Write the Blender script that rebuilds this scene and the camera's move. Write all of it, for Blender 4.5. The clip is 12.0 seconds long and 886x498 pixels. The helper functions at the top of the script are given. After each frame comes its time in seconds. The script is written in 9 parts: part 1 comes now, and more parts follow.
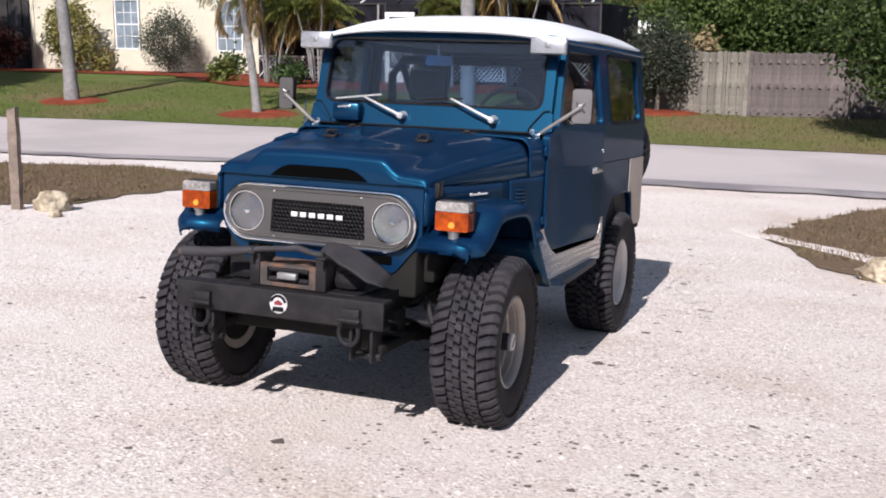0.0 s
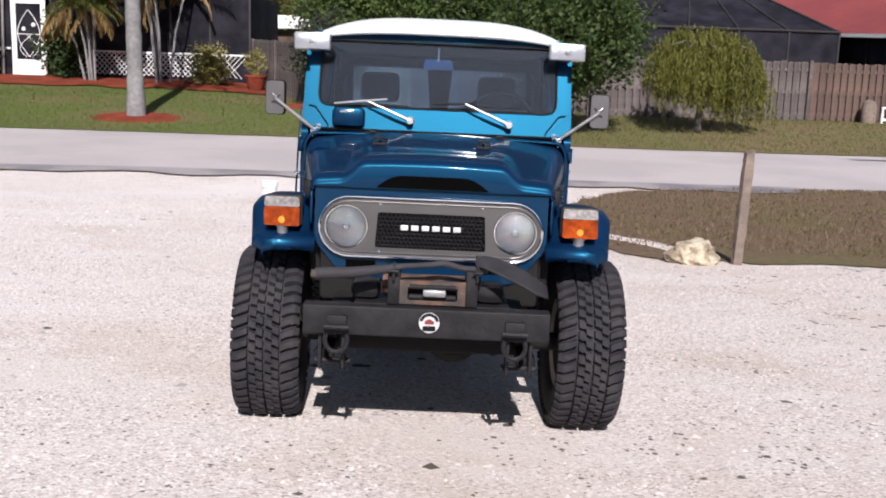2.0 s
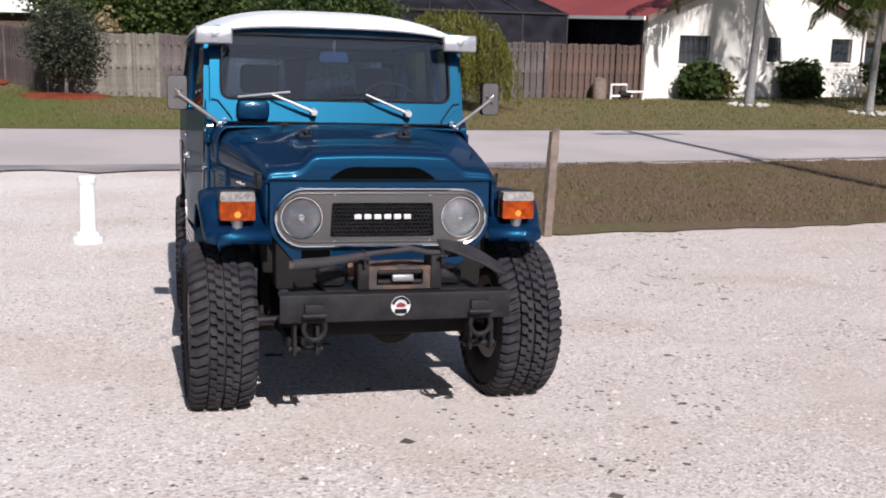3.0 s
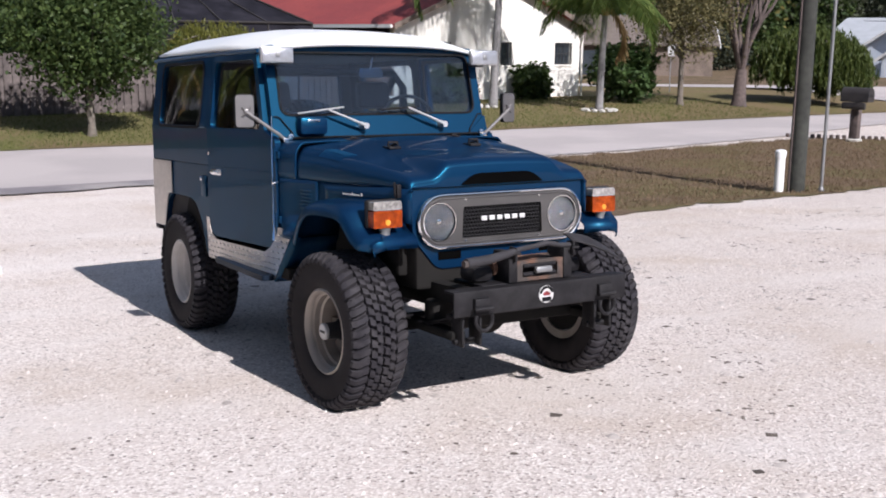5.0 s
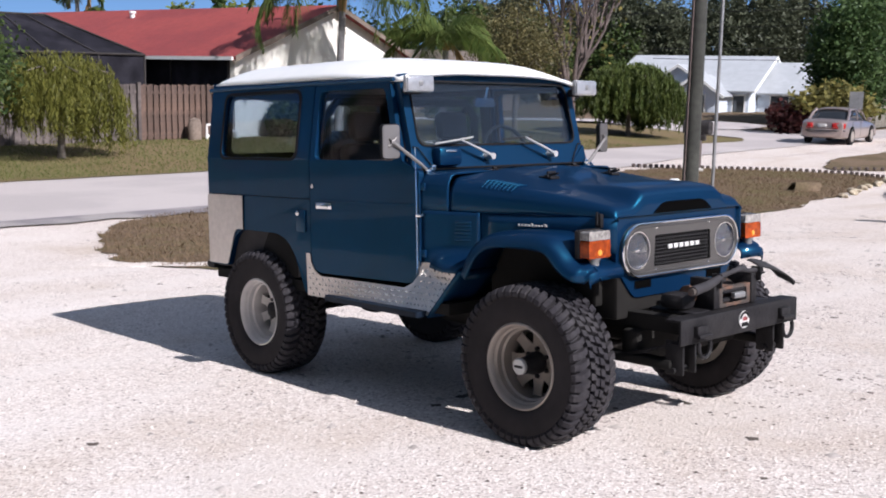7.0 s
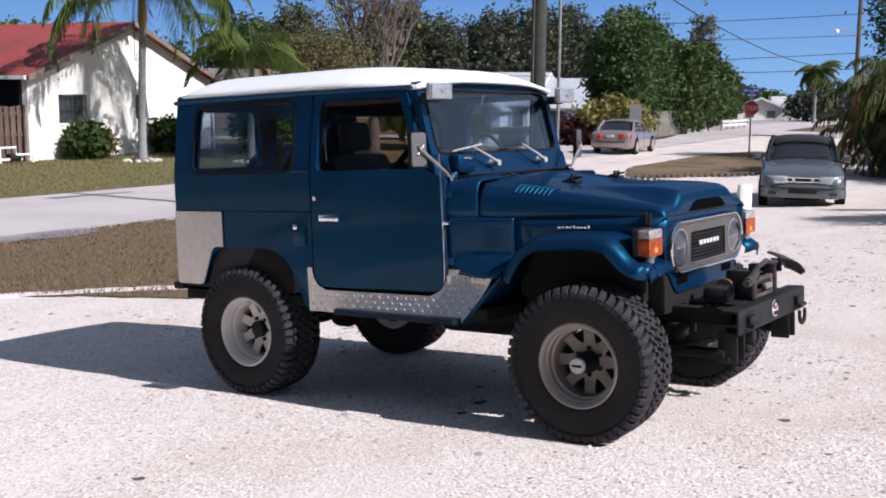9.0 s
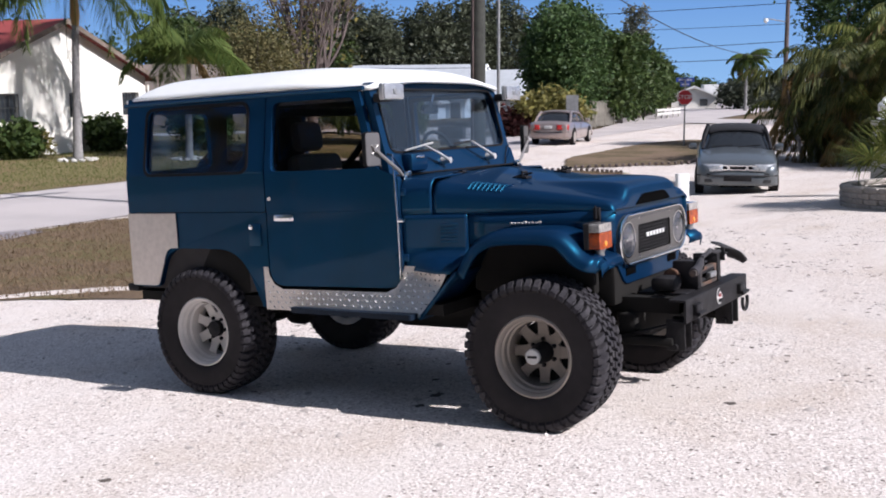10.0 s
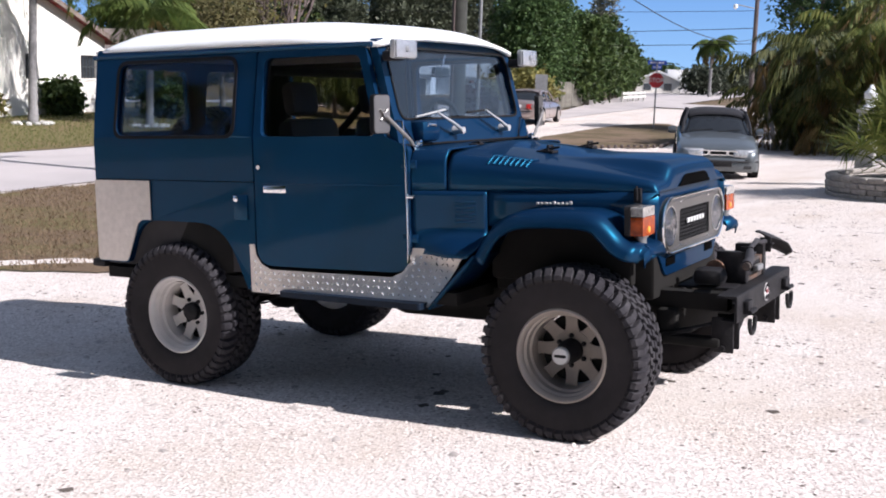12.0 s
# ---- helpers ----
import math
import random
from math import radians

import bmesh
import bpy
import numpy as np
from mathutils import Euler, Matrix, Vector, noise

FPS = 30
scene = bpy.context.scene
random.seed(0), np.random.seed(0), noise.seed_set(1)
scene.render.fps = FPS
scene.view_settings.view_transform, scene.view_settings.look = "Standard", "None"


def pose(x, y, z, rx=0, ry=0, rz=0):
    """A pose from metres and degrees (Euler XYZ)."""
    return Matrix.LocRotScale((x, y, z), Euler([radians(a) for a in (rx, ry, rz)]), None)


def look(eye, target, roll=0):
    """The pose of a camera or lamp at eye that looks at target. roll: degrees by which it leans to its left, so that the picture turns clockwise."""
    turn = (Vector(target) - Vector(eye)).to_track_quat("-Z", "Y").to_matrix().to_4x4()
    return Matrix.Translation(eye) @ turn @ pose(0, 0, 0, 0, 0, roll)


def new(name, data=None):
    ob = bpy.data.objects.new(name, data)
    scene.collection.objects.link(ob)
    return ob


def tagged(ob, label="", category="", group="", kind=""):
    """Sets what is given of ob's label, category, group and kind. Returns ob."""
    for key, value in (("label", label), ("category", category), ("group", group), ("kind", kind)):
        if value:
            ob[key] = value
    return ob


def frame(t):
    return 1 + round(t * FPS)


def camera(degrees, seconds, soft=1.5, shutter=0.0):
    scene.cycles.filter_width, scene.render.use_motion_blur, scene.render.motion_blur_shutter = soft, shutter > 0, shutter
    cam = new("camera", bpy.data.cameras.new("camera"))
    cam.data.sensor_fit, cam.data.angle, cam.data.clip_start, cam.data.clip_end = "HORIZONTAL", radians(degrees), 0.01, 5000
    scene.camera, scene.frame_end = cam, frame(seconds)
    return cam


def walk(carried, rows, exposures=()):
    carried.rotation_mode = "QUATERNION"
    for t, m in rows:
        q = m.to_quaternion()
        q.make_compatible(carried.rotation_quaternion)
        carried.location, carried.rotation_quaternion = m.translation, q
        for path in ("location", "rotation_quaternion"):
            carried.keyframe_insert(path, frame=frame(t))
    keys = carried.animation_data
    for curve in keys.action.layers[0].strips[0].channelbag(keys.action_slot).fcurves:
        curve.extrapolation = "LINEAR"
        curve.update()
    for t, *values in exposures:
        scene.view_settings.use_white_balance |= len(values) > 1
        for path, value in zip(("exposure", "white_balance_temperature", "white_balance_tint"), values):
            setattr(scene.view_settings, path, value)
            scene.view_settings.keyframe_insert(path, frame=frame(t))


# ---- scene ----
cam = camera(44.5, 12.0, soft=1.9)
PATH = [
    (0, (2.304, -4.64, 1.524), (1.585, -2.796, 1.231), 2.4),
    (0.5, (1.728, -4.671, 1.518), (1.137, -2.782, 1.23), -0.6),
    (1, (1.136, -4.862, 1.48), (0.819, -2.904, 1.224), 0.2),
    (1.5, (0.578, -4.928, 1.487), (0.374, -2.957, 1.213), -0.4),
    (1.6, (0.437, -4.925, 1.442), (0.362, -2.955, 1.108), 1.5),
    (2, (0.041, -4.992, 1.492), (0.054, -3.011, 1.218), 2.6),
    (2.5, (-0.49, -5.152, 1.511), (-0.26, -3.198, 1.151), 0.2),
    (3, (-0.975, -5.116, 1.506), (-0.464, -3.204, 1.216), 1.4),
    (3.2, (-1.174, -5.139, 1.484), (-0.617, -3.235, 1.231), 2.7),
    (4.8, (-2.805, -4.811, 1.5), (-1.871, -3.055, 1.288), -1.3),
    (5, (-2.998, -4.802, 1.514), (-1.982, -3.101, 1.241), -0.5),
    (5.5, (-3.353, -4.501, 1.49), (-2.092, -2.956, 1.339), -3.6),
    (6, (-3.759, -4.223, 1.516), (-2.524, -2.66, 1.345), -0.8),
    (6.5, (-4.202, -3.922, 1.527), (-3.007, -2.336, 1.291), -0.4),
    (7, (-4.513, -3.535, 1.512), (-3.176, -2.063, 1.296), -0.7),
    (7.5, (-4.825, -3.232, 1.502), (-3.369, -1.883, 1.251), -2.1),
    (7.7, (-4.946, -3.154, 1.44), (-3.465, -1.834, 1.186), -0.6),
    (9.3, (-5.491, -2.476, 1.499), (-3.858, -1.335, 1.318), -2.3),
    (9.5, (-5.54, -2.505, 1.519), (-3.9, -1.373, 1.347), -2.2),
    (10, (-5.567, -2.527, 1.526), (-3.891, -1.459, 1.3145), -2.9),
    (10.5, (-5.559, -2.487, 1.502), (-3.853, -1.48, 1.232), -3.5),
    (11, (-5.466, -2.366, 1.458), (-3.756, -1.354, 1.2215), -1.4),
    (11.5, (-5.242, -2.167, 1.49), (-3.547, -1.133, 1.249), -1.9),
    (12, (-5.129, -1.924, 1.477), (-3.416, -0.925, 1.222), -1.0),
]
# The drive falls towards the street: rows are square to the drive, SLOPE stands them upright.
SLOPE = pose(0, 0, 0, -3.36, 0.7, 0)
EXPOSURES = [(0.0, 0.47, 6500, 14), (1.0, 0.43, 6500, 14), (1.5, 0.39, 6500, 14), (2.0, 0.41, 6500, 14), (2.5, 0.13, 6500, 14), (3.0, 0.27, 6500, 14), (4.0, 0.41, 6450, 14), (5.0, 0.41, 6350, 14), (5.7, 0.33, 6350, 14), (6.6, 0.53, 6350, 14), (7.0, 0.53, 6350, 14), (7.5, 0.41, 6350, 14), (9.5, 0.53, 6250, 14), (10.5, 0.57, 6350, 14), (11.5, 0.71, 6350, 14), (12.0, 0.75, 6350, 14)]
walk(cam, [(t, SLOPE @ look(eye, target, roll)) for t, eye, target, roll in PATH], EXPOSURES)


from mathutils.bvhtree import BVHTree
from mathutils.geometry import tessellate_polygon

# ---- light ----
SUN_WAY = SLOPE.to_3x3() @ Vector((0.06, -1.41, 1.0))
SUN_WAY.normalize()
world = bpy.data.worlds.new("sky")
scene.world = world
world.use_nodes = True
wn = world.node_tree
sky = wn.nodes.new("ShaderNodeTexSky")
sky.sky_type, sky.sun_disc = "NISHITA", False
sky.sun_elevation = math.asin(SUN_WAY.z)
sky.sun_rotation = math.atan2(SUN_WAY.x, SUN_WAY.y)
sky.air_density, sky.dust_density, sky.ozone_density = 1.0, 0.25, 1.0
back = wn.nodes["Background"]
back.inputs["Strength"].default_value = 0.075
haze = wn.nodes.new("ShaderNodeHueSaturation")
haze.inputs["Saturation"].default_value = 0.72
wn.links.new(sky.outputs["Color"], haze.inputs["Color"])
wn.links.new(haze.outputs["Color"], back.inputs["Color"])
sun_data = bpy.data.lights.new("sun", "SUN")
sun_data.energy, sun_data.angle, sun_data.color = 4.8, radians(0.5), (1.0, 0.969, 0.966)
sun = new("sun", sun_data)
sun.matrix_world = look(SUN_WAY * 50, (0, 0, 0))


# ---- materials ----
def material(name, color, rough=0.7, metal=0.0, vary=0.12, scale=8.0, bump=0.0, bscale=60.0, second=None, mix_scale=1.5,
             coat=0.0, spec=0.5, per_piece=0.0, stops=(0.42, 0.58), drift=None):
    """Principled material with variation at two scales, fine relief, and an optional second colour in patches."""
    m = bpy.data.materials.new(name)
    m.use_nodes = True
    t = m.node_tree
    p = t.nodes["Principled BSDF"]
    geo = t.nodes.new("ShaderNodeTexCoord")
    fine = t.nodes.new("ShaderNodeTexNoise")
    fine.inputs["Scale"].default_value, fine.inputs["Detail"].default_value = scale, 6.0
    t.links.new(geo.outputs["Object"], fine.inputs["Vector"])
    wide = t.nodes.new("ShaderNodeTexNoise")
    wide.inputs["Scale"].default_value, wide.inputs["Detail"].default_value = mix_scale, 4.0
    t.links.new(geo.outputs["Object"], wide.inputs["Vector"])
    ramp = t.nodes.new("ShaderNodeMapRange")
    ramp.inputs["From Min"].default_value, ramp.inputs["From Max"].default_value = stops
    t.links.new(wide.outputs["Fac"], ramp.inputs["Value"])
    two = t.nodes.new("ShaderNodeMix")
    two.data_type = "RGBA"
    two.inputs["A"].default_value = (*color, 1)
    two.inputs["B"].default_value = (*(second or [c * (1 - vary) for c in color]), 1)
    share = ramp.outputs["Result"]
    if drift:
        cut = t.nodes.new("ShaderNodeSeparateXYZ")
        t.links.new(geo.outputs["Object"], cut.inputs["Vector"])
        slow = t.nodes.new("ShaderNodeMapRange")
        slow.inputs["From Min"].default_value, slow.inputs["From Max"].default_value = drift
        slow.inputs["To Max"].default_value = 0.75
        t.links.new(cut.outputs["X"], slow.inputs["Value"])
        both = t.nodes.new("ShaderNodeMath")
        both.operation, both.use_clamp = "ADD", True
        t.links.new(share, both.inputs[0])
        t.links.new(slow.outputs["Result"], both.inputs[1])
        share = both.outputs[0]
    t.links.new(share, two.inputs["Factor"])
    hsv = t.nodes.new("ShaderNodeHueSaturation")
    t.links.new(two.outputs["Result"], hsv.inputs["Color"])
    val = t.nodes.new("ShaderNodeMapRange")
    val.inputs["From Min"].default_value, val.inputs["From Max"].default_value = 0.3, 0.7
    val.inputs["To Min"].default_value, val.inputs["To Max"].default_value = 1 - vary, 1 + vary
    t.links.new(fine.outputs["Fac"], val.inputs["Value"])
    last = val.outputs["Result"]
    if per_piece:
        info = t.nodes.new("ShaderNodeObjectInfo")
        isl = t.nodes.new("ShaderNodeNewGeometry")
        addr = t.nodes.new("ShaderNodeMath")
        addr.operation = "ADD"
        t.links.new(info.outputs["Random"], addr.inputs[0])
        t.links.new(isl.outputs["Random Per Island"], addr.inputs[1])
        pm = t.nodes.new("ShaderNodeMapRange")
        pm.inputs["From Max"].default_value = 2.0
        pm.inputs["To Min"].default_value, pm.inputs["To Max"].default_value = 1 - per_piece, 1 + per_piece
        t.links.new(addr.outputs[0], pm.inputs["Value"])
        mul = t.nodes.new("ShaderNodeMath")
        mul.operation = "MULTIPLY"
        t.links.new(last, mul.inputs[0])
        t.links.new(pm.outputs["Result"], mul.inputs[1])
        last = mul.outputs[0]
    t.links.new(last, hsv.inputs["Value"])
    t.links.new(hsv.outputs["Color"], p.inputs["Base Color"])
    p.inputs["Roughness"].default_value, p.inputs["Metallic"].default_value = rough, metal
    p.inputs["Coat Weight"].default_value, p.inputs["Coat Roughness"].default_value = coat, 0.06
    p.inputs["Specular IOR Level"].default_value = spec
    if bump:
        bn = t.nodes.new("ShaderNodeTexNoise")
        bn.inputs["Scale"].default_value, bn.inputs["Detail"].default_value = bscale, 5.0
        t.links.new(geo.outputs["Object"], bn.inputs["Vector"])
        b = t.nodes.new("ShaderNodeBump")
        b.inputs["Strength"].default_value, b.inputs["Distance"].default_value = bump, 0.02
        t.links.new(bn.outputs["Fac"], b.inputs["Height"])
        t.links.new(b.outputs["Normal"], p.inputs["Normal"])
    return m


def glass(name, tint, rough=0.02, alpha=0.25):
    """A thin pane: mostly clear, tinted, with a mirror's gloss by Fresnel."""
    m = bpy.data.materials.new(name)
    m.use_nodes = True
    t = m.node_tree
    t.nodes.remove(t.nodes["Principled BSDF"])
    clear = t.nodes.new("ShaderNodeBsdfTransparent")
    clear.inputs["Color"].default_value = (*tint, 1)
    gloss = t.nodes.new("ShaderNodeBsdfGlossy")
    gloss.inputs["Roughness"].default_value = rough
    rim = t.nodes.new("ShaderNodeLayerWeight")
    rim.inputs["Blend"].default_value = 0.5
    steep = t.nodes.new("ShaderNodeMath")
    steep.operation = "POWER"
    steep.inputs[1].default_value = 4.0
    t.links.new(rim.outputs["Facing"], steep.inputs[0])
    fres = t.nodes.new("ShaderNodeMapRange")
    fres.inputs["To Min"].default_value, fres.inputs["To Max"].default_value = alpha * 0.22, 0.8
    t.links.new(steep.outputs[0], fres.inputs["Value"])
    mix = t.nodes.new("ShaderNodeMixShader")
    t.links.new(fres.outputs["Result"], mix.inputs[0])
    t.links.new(clear.outputs["BSDF"], mix.inputs[1])
    t.links.new(gloss.outputs["BSDF"], mix.inputs[2])
    t.links.new(mix.outputs["Shader"], t.nodes["Material Output"].inputs["Surface"])
    return m


def leafy(name, color, second, rough=0.55, through_light=0.25):
    """Leaf material: colour varies leaf by leaf, and some light passes through."""
    m = bpy.data.materials.new(name)
    m.use_nodes = True
    t = m.node_tree
    p = t.nodes["Principled BSDF"]
    isl = t.nodes.new("ShaderNodeNewGeometry")
    mix = t.nodes.new("ShaderNodeMix")
    mix.data_type = "RGBA"
    mix.inputs["A"].default_value, mix.inputs["B"].default_value = (*color, 1), (*second, 1)
    t.links.new(isl.outputs["Random Per Island"], mix.inputs["Factor"])
    t.links.new(mix.outputs["Result"], p.inputs["Base Color"])
    p.inputs["Roughness"].default_value = rough
    p.inputs["Specular IOR Level"].default_value = 0.22
    tr = t.nodes.new("ShaderNodeBsdfTranslucent")
    t.links.new(mix.outputs["Result"], tr.inputs["Color"])
    ms = t.nodes.new("ShaderNodeMixShader")
    ms.inputs[0].default_value = through_light
    t.links.new(p.outputs["BSDF"], ms.inputs[1])
    t.links.new(tr.outputs["BSDF"], ms.inputs[2])
    t.links.new(ms.outputs["Shader"], t.nodes["Material Output"].inputs["Surface"])
    return m


def gravel_material():
    """Crushed pale shell rock: small chips of pink, cream and grey, worn tracks and damp brown patches."""
    m = bpy.data.materials.new("shell_gravel")
    m.use_nodes = True
    t = m.node_tree
    p = t.nodes["Principled BSDF"]
    co = t.nodes.new("ShaderNodeTexCoord")
    vo = t.nodes.new("ShaderNodeTexVoronoi")
    vo.inputs["Scale"].default_value = 78.0
    t.links.new(co.outputs["Object"], vo.inputs["Vector"])
    sep = t.nodes.new("ShaderNodeSeparateColor")
    t.links.new(vo.outputs["Color"], sep.inputs["Color"])
    ramp = t.nodes.new("ShaderNodeValToRGB")
    e = ramp.color_ramp.elements
    e[0].position, e[0].color = 0.0, (0.27, 0.225, 0.205, 1)
    e[1].position, e[1].color = 1.0, (0.88, 0.83, 0.78, 1)
    for pos, col in ((0.09, (0.52, 0.455, 0.415, 1)), (0.28, (0.635, 0.565, 0.525, 1)), (0.7, (0.71, 0.64, 0.595, 1))):
        n = e.new(pos)
        n.color = col
    t.links.new(sep.outputs["Red"], ramp.inputs["Fac"])
    wide = t.nodes.new("ShaderNodeTexNoise")
    wide.inputs["Scale"].default_value, wide.inputs["Detail"].default_value = 0.55, 7.0
    wide.inputs["Roughness"].default_value = 0.62
    t.links.new(co.outputs["Object"], wide.inputs["Vector"])
    mr = t.nodes.new("ShaderNodeMapRange")
    mr.inputs["From Min"].default_value, mr.inputs["From Max"].default_value = 0.50, 0.74
    mr.inputs["To Max"].default_value = 0.62
    t.links.new(wide.outputs["Fac"], mr.inputs["Value"])
    mix = t.nodes.new("ShaderNodeMix")
    mix.data_type = "RGBA"
    mix.inputs["B"].default_value = (0.52, 0.42, 0.33, 1)
    t.links.new(mr.outputs["Result"], mix.inputs["Factor"])
    t.links.new(ramp.outputs["Color"], mix.inputs["A"])
    lane = t.nodes.new("ShaderNodeMapping")
    lane.inputs["Scale"].default_value = (0.55, 1.5, 1.0)
    t.links.new(co.outputs["Object"], lane.inputs["Vector"])
    packed = t.nodes.new("ShaderNodeTexNoise")
    packed.inputs["Scale"].default_value, packed.inputs["Detail"].default_value = 0.8, 6.0
    t.links.new(lane.outputs["Vector"], packed.inputs["Vector"])
    pm = t.nodes.new("ShaderNodeMapRange")
    pm.inputs["From Min"].default_value, pm.inputs["From Max"].default_value = 0.48, 0.68
    pm.inputs["To Max"].default_value = 0.6
    t.links.new(packed.outputs["Fac"], pm.inputs["Value"])
    pale = t.nodes.new("ShaderNodeMix")
    pale.data_type = "RGBA"
    pale.inputs["B"].default_value = (0.74, 0.69, 0.655, 1)
    t.links.new(pm.outputs["Result"], pale.inputs["Factor"])
    t.links.new(mix.outputs["Result"], pale.inputs["A"])
    cut = t.nodes.new("ShaderNodeSeparateXYZ")
    t.links.new(co.outputs["Object"], cut.inputs["Vector"])
    patchy = t.nodes.new("ShaderNodeMath")
    patchy.operation = "MULTIPLY_ADD"
    patchy.inputs[1].default_value = 7.0
    t.links.new(wide.outputs["Fac"], patchy.inputs[0])
    t.links.new(cut.outputs["X"], patchy.inputs[2])
    east = t.nodes.new("ShaderNodeMapRange")
    east.inputs["From Min"].default_value, east.inputs["From Max"].default_value = 0.0, 6.5
    east.inputs["To Max"].default_value = 0.42
    t.links.new(patchy.outputs[0], east.inputs["Value"])
    worn = t.nodes.new("ShaderNodeMix")
    worn.data_type, worn.blend_type = "RGBA", "MULTIPLY"
    worn.inputs["B"].default_value = (0.70, 0.655, 0.615, 1)
    t.links.new(east.outputs["Result"], worn.inputs["Factor"])
    t.links.new(pale.outputs["Result"], worn.inputs["A"])
    t.links.new(worn.outputs["Result"], p.inputs["Base Color"])
    p.inputs["Roughness"].default_value = 0.9
    p.inputs["Specular IOR Level"].default_value = 0.2
    bn = t.nodes.new("ShaderNodeTexNoise")
    bn.inputs["Scale"].default_value, bn.inputs["Detail"].default_value = 55.0, 6.0
    t.links.new(co.outputs["Object"], bn.inputs["Vector"])
    b = t.nodes.new("ShaderNodeBump")
    b.inputs["Strength"].default_value, b.inputs["Distance"].default_value = 0.46, 0.02
    t.links.new(bn.outputs["Fac"], b.inputs["Height"])
    b2 = t.nodes.new("ShaderNodeBump")
    b2.inputs["Strength"].default_value, b2.inputs["Distance"].default_value = 0.35, 0.006
    t.links.new(vo.outputs["Distance"], b2.inputs["Height"])
    t.links.new(b.outputs["Normal"], b2.inputs["Normal"])
    t.links.new(b2.outputs["Normal"], p.inputs["Normal"])
    return m


